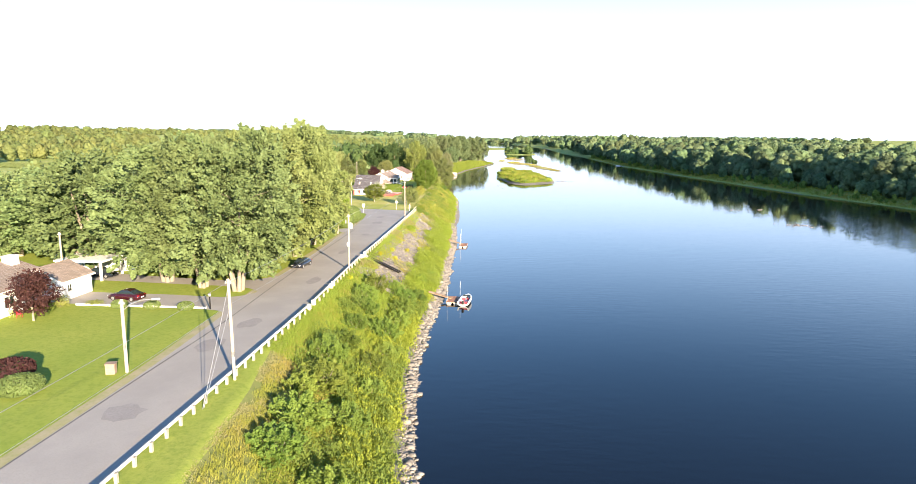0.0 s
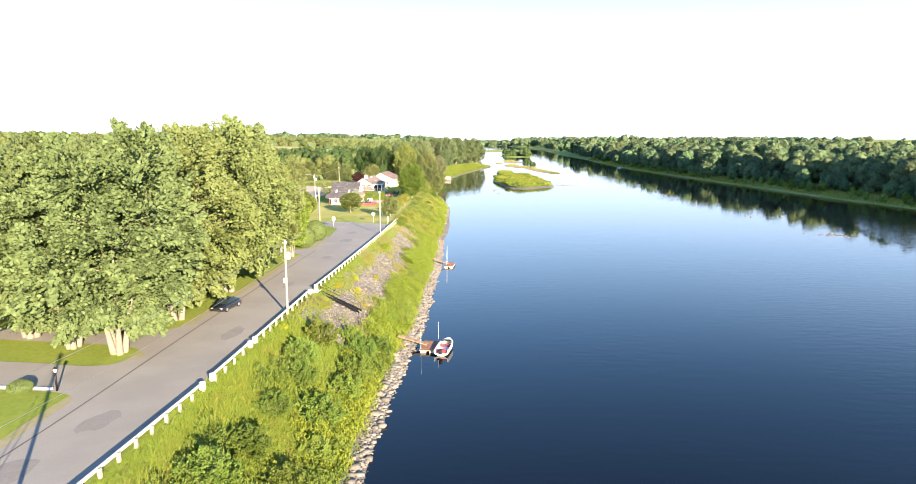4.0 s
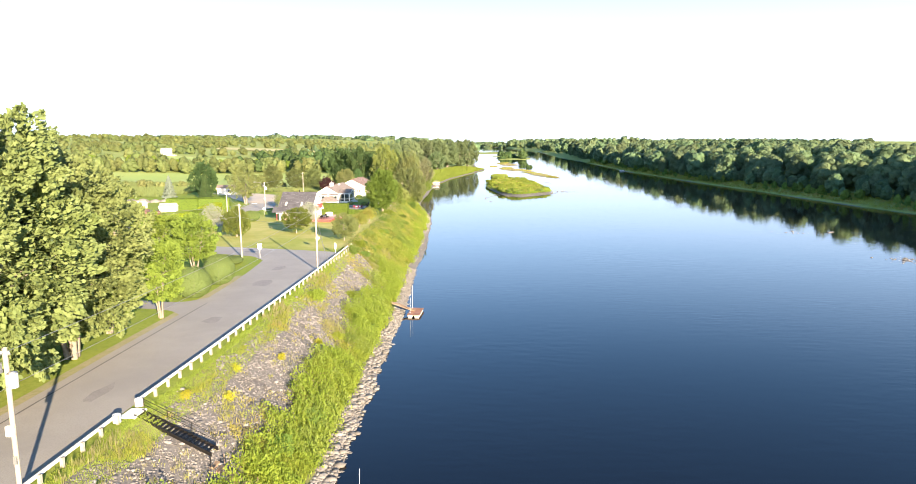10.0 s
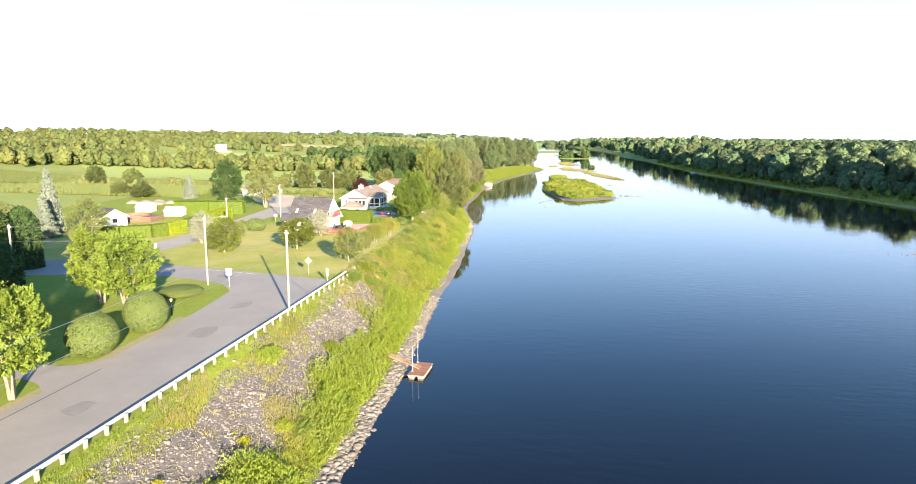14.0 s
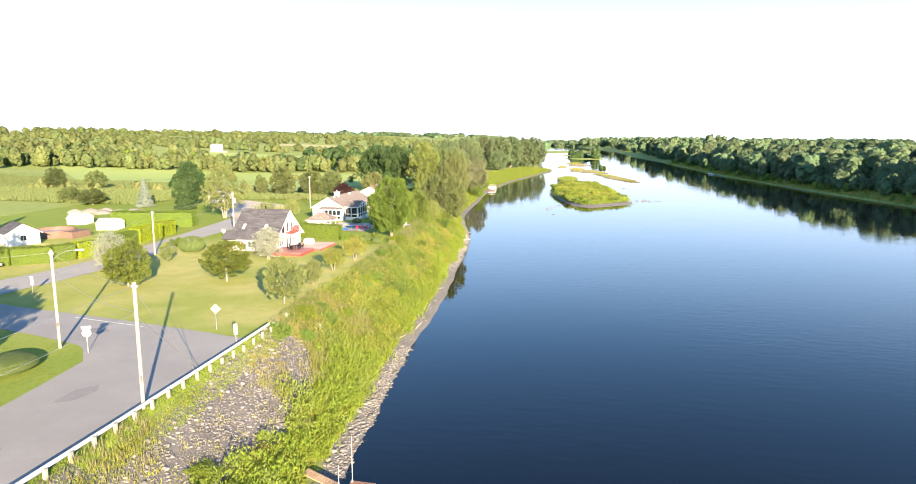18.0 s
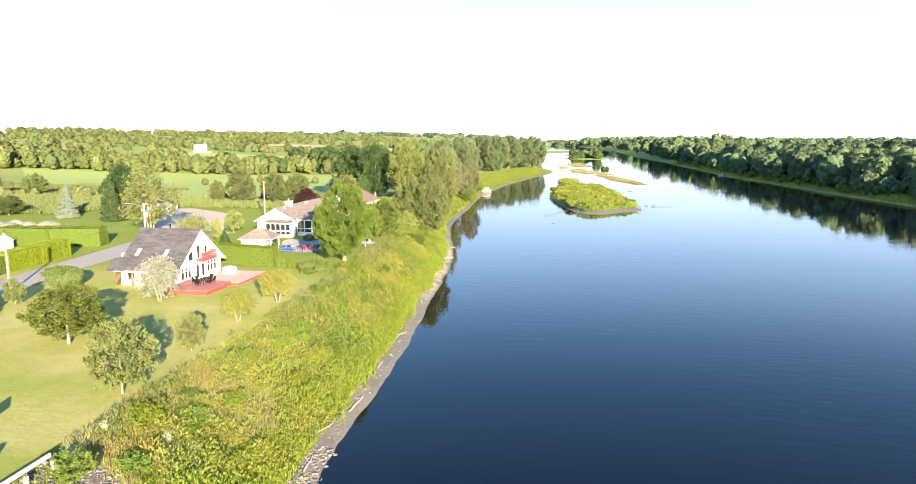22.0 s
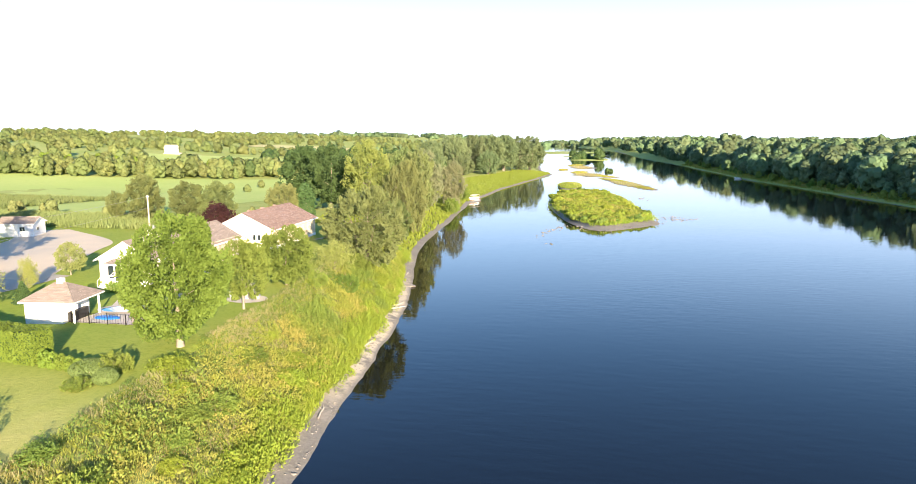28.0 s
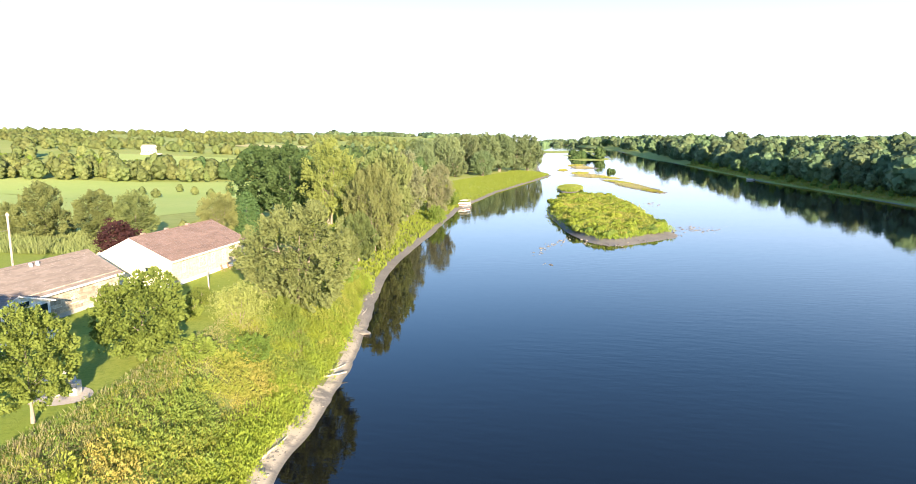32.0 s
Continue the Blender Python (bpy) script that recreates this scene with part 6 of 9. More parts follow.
def road_sign(name, x, y, h, shape, face, label, rz=0.0):
    z = float(ground_z(x, y))
    e = thing(name, x, y, z, rz, label, "sign")
    part("post", box_bm(-0.035, 0.035, -0.02, 0.02, -0.2, h), M_STEEL, e)
    bm = bmesh.new()
    n, r, off = {"diamond": (4, 0.56, 0.0), "octagon": (8, 0.42, math.pi / 8), "square": (4, 0.46, math.pi / 4), "board": (4, 0.5, math.pi / 4)}[shape]
    pts = [(r * math.sin(off + 2 * math.pi * i / n), r * math.cos(off + 2 * math.pi * i / n)) for i in range(n)]
    if shape == "board":
        pts = [(-0.18, -0.75), (0.18, -0.75), (0.18, 0.35), (-0.18, 0.35)]
    a = [bm.verts.new((px, -0.045, h - 0.05 + pz)) for px, pz in pts]
    b = [bm.verts.new((px, -0.022, h - 0.05 + pz)) for px, pz in pts]
    bm.faces.new(a)
    bm.faces.new(b[::-1])
    for i in range(n):
        bm.faces.new((a[i], b[i], b[(i + 1) % n], a[(i + 1) % n]))
    bmesh.ops.recalc_face_normals(bm, faces=bm.faces)
    part("sign_plate", bm, face, e)
    return e


M_SIGNBACK = surf("sign_metal", (0.60, 0.60, 0.58), (0.66, 0.66, 0.64), rough=0.4, bump=0.02, metal=0.3)
M_SIGNYEL = surf("yellow_sign", (0.62, 0.58, 0.30), (0.66, 0.62, 0.34), rough=0.4, bump=0.02)
M_BLACK = surf("black_marking", (0.02, 0.02, 0.02), (0.03, 0.03, 0.03), rough=0.5, bump=0.02)
s = road_sign("warning_sign", -33.9, 189.6, 2.3, "diamond", M_SIGNYEL, "pale yellow diamond bend warning sign at the lawn edge", 10)
part("arrow_mark", box_bm(-0.28, 0.22, -0.052, -0.047, 2.2, 2.3), M_BLACK, s)
s = road_sign("stop_sign", -41.7, 180.2, 2.0, "octagon", M_SIGNBACK, "grey back of a stop sign on a post at the junction", 30)
part("upper_plate", box_bm(-0.42, 0.42, -0.045, -0.02, 2.35, 2.62), M_SIGNBACK, s)
road_sign("marker_sign", -29.4, 185.6, 1.7, "board", M_SIGNBACK, "narrow marker board beside the guardrail end", 20)
road_sign("lane_sign", -66.5, 200.0, 1.9, "board", M_WHITE, "small white sign at the lane entrance", 15)
road_sign("house_sign", -66.0, 246.5, 1.8, "square", M_WHITE, "small white sign beside the lane", 15)
road_sign("yard_sign", -66.5, 316.0, 2.4, "diamond", M_SIGNYEL, "small yellow diamond sign behind the house", 10)


def garden_lamp(x, y):
    e = thing("garden_lamp", x, y, float(ground_z(x, y)), 0, "short dark garden lamp post with a pale globe", "lamp")
    part("post", cyl_mesh("post", 0.09, 0.07, 1.7, M_BLACKMETAL, 8), M_BLACKMETAL, e)
    part("globe", cyl_mesh("globe", 0.10, 0.16, 0.32, M_WHITE, 10, 1.7), M_WHITE, e)
    part("cap", cyl_mesh("cap", 0.18, 0.05, 0.12, M_BLACKMETAL, 10, 2.02), M_BLACKMETAL, e)


garden_lamp(-40.8, 165.4)
garden_lamp(-37.6, 76.6)

M_BROWNBRICK = surf("brown_brick", (0.26, 0.165, 0.115), (0.33, 0.22, 0.16), (0.40, 0.34, 0.27), big=2.0, small=9.0, rough=0.85, bump=0.3)
e = thing("brick_planter", -36.4, 54.2, float(ground_z(-36.4, 54.2)), 15, "small brown brick planter box on a lawn", "planter")
part("body", box_bm(-0.4, 0.4, -0.35, 0.35, 0, 0.95, 0.04), M_BROWNBRICK, e)
part("cap", box_bm(-0.46, 0.46, -0.41, 0.41, 0.95, 1.03, 0.02), M_BROWNBRICK, e)


def loft(sections):
    """Joins rings of equal length into a skin; both ends are closed."""
    bm = bmesh.new()
    rings = [[bm.verts.new(p) for p in s] for s in sections]
    n = len(rings[0])
    for a, b in zip(rings, rings[1:]):
        for k in range(n):
            bm.faces.new((a[k], a[(k + 1) % n], b[(k + 1) % n], b[k]))
    bm.faces.new(rings[0])
    bm.faces.new(rings[-1][::-1])
    bmesh.ops.recalc_face_normals(bm, faces=bm.faces)
    return bm


def paint(name, c):
    m, nt, b = base_nodes(name)
    b.inputs["Base Color"].default_value = (*c, 1)
    b.inputs["Roughness"].default_value = 0.25
    b.inputs["Coat Weight"].default_value = 0.8
    b.inputs["Coat Roughness"].default_value = 0.05
    return m


def car(x, y, rz, body_mat, label):
    """A sedan, 4.75 m long; its nose points along local -y."""
    z = RZ + 0.02
    e = thing("car", x, y, z, rz, label, "car", "parked cars")

    def ring(yy, hw, zl, zh, tuck):
        return [(-hw, yy, zl), (-hw * 1.0, yy, (zl + zh) / 2), (-hw * tuck, yy, zh), (hw * tuck, yy, zh), (hw, yy, (zl + zh) / 2), (hw, yy, zl)]
    S = [(-2.38, 0.62, 0.32, 0.58, 0.9), (-2.25, 0.80, 0.24, 0.68, 0.92), (-1.7, 0.89, 0.2, 0.80, 0.92), (-0.95, 0.91, 0.2, 0.92, 0.92), (0.9, 0.91, 0.2, 0.96, 0.92),
         (1.7, 0.90, 0.2, 0.98, 0.9), (2.2, 0.84, 0.24, 0.94, 0.88), (2.37, 0.74, 0.34, 0.82, 0.9)]
    b = part("body", loft([ring(*q) for q in S]), body_mat, e)
    for p in b.data.polygons:
        p.use_smooth = True
    C = [(-1.05, 0.80, 0.90, 0.93, 0.98), (-0.35, 0.78, 0.90, 1.38, 0.78), (0.1, 0.78, 0.90, 1.44, 0.78), (0.8, 0.78, 0.90, 1.42, 0.78), (1.85, 0.76, 0.93, 0.98, 0.96)]
    part("window_glass", loft([ring(*q) for q in C]), M_GLASS, e)
    part("roof", loft([[(-0.60, yy, zz - 0.03), (-0.62, yy, zz + 0.015), (0.62, yy, zz + 0.015), (0.60, yy, zz - 0.03)] for yy, zz in ((-0.32, 1.39), (0.1, 1.45), (0.8, 1.43), (0.95, 1.38))]), body_mat, e)
    for sx in (-1, 1):
        part("pillar", loft([[(sx * 0.79, 0.24, 0.92), (sx * 0.79, 0.32, 0.92), (sx * 0.81, 0.32, 0.92), (sx * 0.81, 0.24, 0.92)], [(sx * 0.61, 0.22, 1.43), (sx * 0.61, 0.30, 1.43), (sx * 0.64, 0.30, 1.43), (sx * 0.64, 0.22, 1.43)]]), body_mat, e)
        part("mirror", box_bm(sx * 1.0 - 0.09, sx * 1.0 + 0.09, -0.72, -0.62, 0.92, 1.04, 0.02), body_mat, e)
        part("headlight", box_bm(sx * 0.62 - 0.17, sx * 0.62 + 0.17, -2.36, -2.2, 0.56, 0.69, 0.03), M_CHROME, e, "clear headlight")
        part("tail_light", box_bm(sx * 0.64 - 0.16, sx * 0.64 + 0.16, 2.2, 2.36, 0.70, 0.86, 0.03), M_TAIL, e, "red tail light")
        for wy in (-1.42, 1.38):
            w = part("wheel", TYRE_ME, M_RUBBER, e)
            w.matrix_local = Matrix.Translation((sx * 0.80, wy, 0.33)) @ Matrix.Rotation(sx * math.pi / 2, 4, "Y")
            part("rim", RIM_ME, M_STEEL, w)
    part("number_plate", box_bm(-0.26, 0.26, 2.355, 2.385, 0.5, 0.62), M_WHITE, e)
    part("grille", box_bm(-0.4, 0.4, -2.40, -2.33, 0.38, 0.52, 0.02), M_BLACK, e)
    return e


M_CHROME = surf("lamp_glass", (0.7, 0.7, 0.7), (0.75, 0.75, 0.75), rough=0.1, bump=0, metal=0.6)
M_TAIL = surf("red_lens", (0.35, 0.01, 0.01), (0.4, 0.02, 0.02), rough=0.15, bump=0)
TYRE_ME = cyl_mesh("tyre", 0.33, 0.33, 0.22, M_RUBBER, 18, -0.1)
RIM_ME = cyl_mesh("rim", 0.21, 0.20, 0.03, M_STEEL, 12, 0.12)
P_DARK, P_RED, P_SILVER = paint("dark_blue_car_paint", (0.012, 0.014, 0.02)), paint("dark_red_car_paint", (0.035, 0.004, 0.006)), paint("silver_car_paint", (0.4, 0.42, 0.44))
car(-34.7, 103.9, -6, P_DARK, "dark blue sedan parked at the roadside")
car(-50.6, 79.9, -98, P_RED, "dark red sedan parked on the driveway")
car(-62.5, 92.8, 82, P_DARK, "dark sedan parked under the carport")
car(-87.0, 213.0, 80, P_SILVER, "silver car parked behind the hedge")


# ---- stairs, docks and boats ----
def stairs():
    e = thing("metal_stairs", -25.9, 114.1, 7.9, -4, "black metal staircase going down the river bank", "stairs")
    n = 17
    for s in (-0.5, 0.5):
        part("stringer", loft([[(0, s - 0.03, -0.25), (0, s + 0.03, -0.25), (0, s + 0.03, 0.05), (0, s - 0.03, 0.05)], [(6.1, s - 0.03, -2.95), (6.1, s + 0.03, -2.95), (6.1, s + 0.03, -2.65), (6.1, s - 0.03, -2.65)]]), M_BLACKMETAL, e)
    tread = box_mesh("tread", -0.13, 0.13, -0.48, 0.48, -0.02, 0.02, M_BLACKMETAL)
    for i in range(n):
        t = new("tread", tread)
        t.parent = e
        t.location = (0.2 + i * 0.345, 0, -0.10 - i * 0.156)
    for k in range(4):
        x = 0.15 + k * 1.93
        rod("baluster", [(x, 0.5, -0.1 - x * 0.44), (x, 0.5, 0.95 - x * 0.44)], 0.022, M_BLACKMETAL, e)
    for hh in (0.95, 0.5):
        rod("handrail", [(0.1, 0.5, hh - 0.04), (6.0, 0.5, hh - 2.64), (6.1, 0.5, hh - 2.9)], 0.024, M_BLACKMETAL, e)
    for k in (0.0, 6.0):
        rod("leg", [(k, -0.5, -0.1 - k * 0.44), (k, -0.5, -1.2 - k * 0.44)], 0.03, M_BLACKMETAL, e)
    w = thing("wooden_steps", -19.8, 113.5, 5.0, 0, "weathered wooden log steps going down the river bank", "steps")
    log = box_mesh("step", -0.2, 0.2, -0.5, 0.5, -0.09, 0.09, M_WOOD, 0.03)
    for i in range(15):
        t = new("step", log)
        t.parent = w
        x = i * 0.43
        t.location = (x, -0.03 * i * 0.4, float(ground_z(-19.8 + x, 113.4)) - 5.0 + 0.08)
    pole = cyl_mesh("stake", 0.03, 0.03, 1.0, M_WOOD, 6)
    for i in range(5):
        t = new("stake", pole)
        t.parent = w
        x = 0.4 + i * 1.3
        t.location = (x, 0.75, float(ground_z(-19.8 + x, 114.2)) - 5.05)
    l = tagged(new("stair_landing", box_mesh("stair_landing", -27.0, -25.7, 113.2, 115.0, 7.45, 7.86, M_WHITE, 0.05)), "white painted concrete landing at the stair head", "landing")


stairs()


def gangway(name, a, b, width, n, label):
    a, b = Vector(a), Vector(b)
    d = b - a
    e = thing(name, a.x, a.y, a.z, 0, label, "gangway")
    side = Vector((-d.y, d.x, 0)).normalized() * width / 2
    for s in (-1, 1):
        rod("beam", [tuple(side * s * 0.9 - Vector((0, 0, 0.08))), tuple(d + side * s * 0.9 - Vector((0, 0, 0.08)))], 0.05, M_WOOD, e)
    me = box_mesh("plank", -d.length / n * 0.45, d.length / n * 0.45, -width / 2, width / 2, -0.025, 0.025, M_WOOD)
    rot = d.to_track_quat("X", "Z").to_matrix().to_4x4()
    for i in range(n):
        p = new("plank", me)
        p.parent = e
        p.matrix_local = Matrix.Translation(d * ((i + 0.5) / n)) @ rot


gangway("gangway", (-14.6, 114.2, 1.55), (-10.4, 113.7, 0.55), 0.85, 16, "wooden plank gangway leading to a small dock")
gangway("gangway", (-17.0, 173.5, 1.75), (-12.8, 172.9, 0.55), 0.85, 16, "plank gangway leading to a floating dock")


def dock(x, y, lx, ly, rz, label, mast=()):
    e = thing("floating_dock", x, y, 0.0, rz, label, "dock", "floating docks")
    for s in (-1, 1):
        part("float", box_bm(s * lx * 0.28 - lx * 0.17, s * lx * 0.28 + lx * 0.17, -ly / 2 + 0.1, ly / 2 - 0.1, -0.15, 0.30, 0.06), M_WHITE, e, "white plastic float")
    part("frame", box_bm(-lx / 2, lx / 2, -ly / 2, ly / 2, 0.30, 0.40), M_WOOD, e)
    n = int(ly / 0.2)
    me = box_mesh("plank", -lx / 2 - 0.03, lx / 2 + 0.03, -ly / n * 0.46, ly / n * 0.46, 0.0, 0.035, M_DOCKWOOD)
    for i in range(n):
        p = new("plank", me)
        p.parent = e
        p.location = (0, -ly / 2 + (i + 0.5) * ly / n, 0.404)
    for mx, my, mh in mast:
        rod("mooring_pole", [(mx, my, -1.2), (mx + 0.05, my, mh)], 0.022, M_WHITE, e)
        part("pole_sleeve", box_bm(mx - 0.1, mx + 0.1, my - 0.1, my + 0.1, 0.3, 0.62, 0.01), M_STEEL, e)
    return e


M_DOCKWOOD = surf("brown_dock_boards", (0.27, 0.135, 0.085), (0.33, 0.17, 0.11), (0.2, 0.1, 0.065), big=0.8, small=9.0, rough=0.75, bump=0.2, vary=0.15)
dock(-10.0, 113.4, 2.2, 4.2, -3, "small brown plank dock floating at the shore", [(-1.0, -1.6, 3.2), (0.9, 1.6, 3.4)])
dock(-12.7, 172.7, 2.0, 4.6, -2, "brown plank dock on white floats", [(-0.7, -1.2, 3.6), (-0.9, 2.0, 4.4)])


def boat(x, y, rz, length, label):
    e = thing("motorboat", x, y, 0.0, rz, label, "boat", "boats")
    S, I = [], []
    for q in np.linspace(0, 1, 9):
        yy = -length / 2 + length * q
        hw = 1.02 * (1 - max(0, (q - 0.5) / 0.5) ** 2.2 * 0.93)
        zk = -0.18 + 0.5 * max(0, (q - 0.6) / 0.4) ** 2
        zt = 0.78 + 0.18 * q
        S.append([(-hw, yy, zt), (-hw * 0.92, yy, 0.28), (0, yy, zk), (hw * 0.92, yy, 0.28), (hw, yy, zt), (hw * 0.84, yy, zt + 0.02), (hw * 0.74, yy, 0.34), (-hw * 0.74, yy, 0.34), (-hw * 0.84, yy, zt + 0.02)])
    hull = part("hull", loft(S), M_GELCOAT, e)
    part("foredeck", loft([[(-h * 0.9, yy, zz), (h * 0.9, yy, zz), (h * 0.9, yy, zz - 0.04), (-h * 0.9, yy, zz - 0.04)] for yy, h, zz in ((length * 0.22, 0.80, 0.93), (length * 0.36, 0.55, 0.97), (length * 0.48, 0.12, 0.98))]), M_GELCOAT, e)
    for sx in (-0.45, 0.45):
        part("seat", box_bm(sx - 0.25, sx + 0.25, 0.1, 0.6, 0.35, 0.72, 0.05), M_REDSEAT, e, "red vinyl seat")
    part("bench", box_bm(-0.7, 0.7, -length / 2 + 0.35, -length / 2 + 0.85, 0.35, 0.70, 0.05), M_REDSEAT, e, "red vinyl bench")
    part("windshield", loft([[(-0.75, 0.95, 0.92), (0.75, 0.95, 0.92), (0.75, 0.98, 0.92), (-0.75, 0.98, 0.92)], [(-0.62, 0.75, 1.25), (0.62, 0.75, 1.25), (0.62, 0.78, 1.25), (-0.62, 0.78, 1.25)]]), M_GLASS, e)
    part("outboard_motor", box_bm(-0.2, 0.2, -length / 2 - 0.45, -length / 2 - 0.02, 0.4, 1.05, 0.08), M_BLACK, e, "black outboard motor")
    part("console", box_bm(-0.7, -0.2, 0.7, 0.95, 0.35, 0.9, 0.04), M_GELCOAT, e)
    return e


M_GELCOAT = surf("white_gelcoat", (0.76, 0.75, 0.73), (0.8, 0.79, 0.77), (0.68, 0.67, 0.65), rough=0.25, bump=0.02)
M_REDSEAT = surf("red_vinyl", (0.42, 0.05, 0.07), (0.48, 0.07, 0.09), rough=0.5, bump=0.05)
boat(-7.8, 113.0, -6, 5.6, "white motorboat with red seats moored at the dock")
boat(106.7, 671.0, 40, 5.5, "white motorboat moored at the far bank")
# pontoon boat by the low point
e = thing("pontoon_boat", -43.0, 484.0, 0.0, -20, "small pontoon boat with canopy moored below the bank", "boat", "boats")
for sx in (-1, 1):
    part("pontoon", box_bm(sx * 1.0 - 0.35, sx * 1.0 + 0.35, -3.2, 3.2, -0.2, 0.45, 0.1), M_STEEL, e)
part("deck", box_bm(-1.5, 1.5, -3.2, 3.2, 0.45, 0.6), M_WOOD, e)
part("cabin", box_bm(-1.3, 1.3, -2.4, 2.0, 0.6, 1.7, 0.05), M_WHITE, e)
part("stripe", box_bm(-1.34, 1.34, -2.44, 2.04, 0.9, 1.2), M_REDPAINT, e)
part("canopy", box_bm(-1.5, 1.5, -2.8, 2.4, 2.5, 2.62, 0.04), M_CREAM, e)
for sx in (-1.4, 1.4):
    for sy in (-2.7, 2.3):
        rod("canopy_post", [(sx, sy, 0.6), (sx, sy, 2.5)], 0.04, M_STEEL, e)

# ---- houses ----
def shingles(parent, A, B, C, D, material, name="roof_slope", tab=0.9, course=0.28):
    """Overlapping shingle tabs on the slope A, B (eave) to D, C (ridge)."""
    A, B, C, D = (np.array(p, float) for p in (A, B, C, D))
    nrow = max(2, int(np.linalg.norm(D - A) / course))
    ncol = max(2, int(np.linalg.norm(B - A) / tab))
    nrm = np.cross(B - A, D - A)
    nrm /= np.linalg.norm(nrm)
    if nrm[2] < 0:
        nrm = -nrm
    rr = random.Random(nrow * 100 + ncol)
    v, f = [], []
    for i in range(nrow):
        s0, s1 = i / nrow, min(1.0, (i + 1.12) / nrow)
        off = (i % 2) * 0.5 / ncol
        for j in range(-1, ncol + 1):
            t0, t1 = max(0, j / ncol + off), min(1, (j + 1) / ncol + off)
            if t1 - t0 < 0.005:
                continue
            k = len(v)
            lift = 0.05 + rr.uniform(0, 0.012)
            for s, t, h in ((s0, t0, lift), (s0, t1, lift), (s1, t1, 0.02), (s1, t0, 0.02)):
                lo, hi = A + (B - A) * t, D + (C - D) * t
                v.append(lo + (hi - lo) * s + nrm * h)
            f.append((k, k + 1, k + 2, k + 3))
    return tagged(part(name, mesh_from(name, v, f, material), material, parent), kind="stuff")


def slab(parent, A, B, C, D, th, material, name):
    A, B, C, D = (Vector(p) for p in (A, B, C, D))
    bm = bmesh.new()
    top = [bm.verts.new(p) for p in (A, B, C, D)]
    bot = [bm.verts.new(p - Vector((0, 0, th))) for p in (A, B, C, D)]
    bm.faces.new(top)
    bm.faces.new(bot[::-1])
    for i in range(4):
        bm.faces.new((top[i], bot[i], bot[(i + 1) % 4], top[(i + 1) % 4]))
    bmesh.ops.recalc_face_normals(bm, faces=bm.faces)
    return part(name, bm, material, parent)


def wall_frame(L, W, face):
    """Maps (u along the wall, n outwards, z) to the house's own axes."""
    if face == "E":
        return lambda u, n, z: (L / 2 + n, u, z)
    if face == "W":
        return lambda u, n, z: (-L / 2 - n, -u, z)
    if face == "S":
        return lambda u, n, z: (u, -W / 2 - n, z)
    return lambda u, n, z: (-u, W / 2 + n, z)


def window(e, L, W, face, u, z, w, h, name="window", frame_mat=None, bars=1):
    frame_mat = frame_mat or M_WHITE
    m = wall_frame(L, W, face)

    def slab_box(bm, u0, u1, n0, n1, z0, z1):
        a, b = m(u0, n0, z0), m(u1, n1, z1)
        add_box(bm, min(a[0], b[0]), max(a[0], b[0]), min(a[1], b[1]), max(a[1], b[1]), z0, z1)
    bm = bmesh.new()
    t = 0.08
    slab_box(bm, u - w / 2 - t, u - w / 2, -0.03, 0.05, z - t, z + h + t)
    slab_box(bm, u + w / 2, u + w / 2 + t, -0.03, 0.05, z - t, z + h + t)
    slab_box(bm, u - w / 2, u + w / 2, -0.03, 0.05, z + h, z + h + t)
    slab_box(bm, u - w / 2, u + w / 2, -0.03, 0.07, z - t, z)
    for k in range(1, bars + 1):
        x = u - w / 2 + w * k / (bars + 1)
        slab_box(bm, x - 0.025, x + 0.025, -0.02, 0.04, z, z + h)
    o = part(name, bm, frame_mat, e)
    bm = bmesh.new()
    slab_box(bm, u - w / 2, u + w / 2, -0.04, 0.012, z, z + h)
    part("pane", bm, M_GLASS, o, "dark window glass")
    return o


def gable_house(name, x, y, z, rz, L, W, eave, ridge, wall, roof, label, ov=0.45, gable_mat=None, base=None):
    e = thing(name, x, y, z, rz, label, "house")
    k = (ridge - eave) / (W / 2)
    part("wall", prism_bm([(-W / 2, -0.3), (W / 2, -0.3), (W / 2, eave), (-W / 2, eave)], -L / 2, L / 2), wall, e)
    part("gable", prism_bm([(-W / 2, eave + 0.003), (W / 2, eave + 0.003), (0, ridge)], -L / 2 + 0.003, L / 2 - 0.003), gable_mat or wall, e)
    if base:
        part("foundation", box_bm(-L / 2 - 0.06, L / 2 + 0.06, -W / 2 - 0.06, W / 2 + 0.06, -0.4, 0.45), base, e)
    yo = W / 2 + ov
    ze = eave - k * ov
    for s in (-1, 1):
        A, B = (-L / 2 - ov, s * yo, ze + 0.16), (L / 2 + ov, s * yo, ze + 0.16)
        C, D = (L / 2 + ov, 0, ridge + 0.16), (-L / 2 - ov, 0, ridge + 0.16)
        slab(e, A, B, C, D, 0.15, M_WHITE, "roof_deck")
        shingles(e, A, B, C, D, roof)
        part("gutter", box_bm(-L / 2 - ov, L / 2 + ov, min(s * yo, s * (yo + 0.12)), max(s * yo, s * (yo + 0.12)), ze - 0.02, ze + 0.12), M_WHITE, e)
    part("ridge_cap", box_bm(-L / 2 - ov, L / 2 + ov, -0.14, 0.14, ridge + 0.17, ridge + 0.24, 0.02), roof, e)
    return e


G1 = 7.78
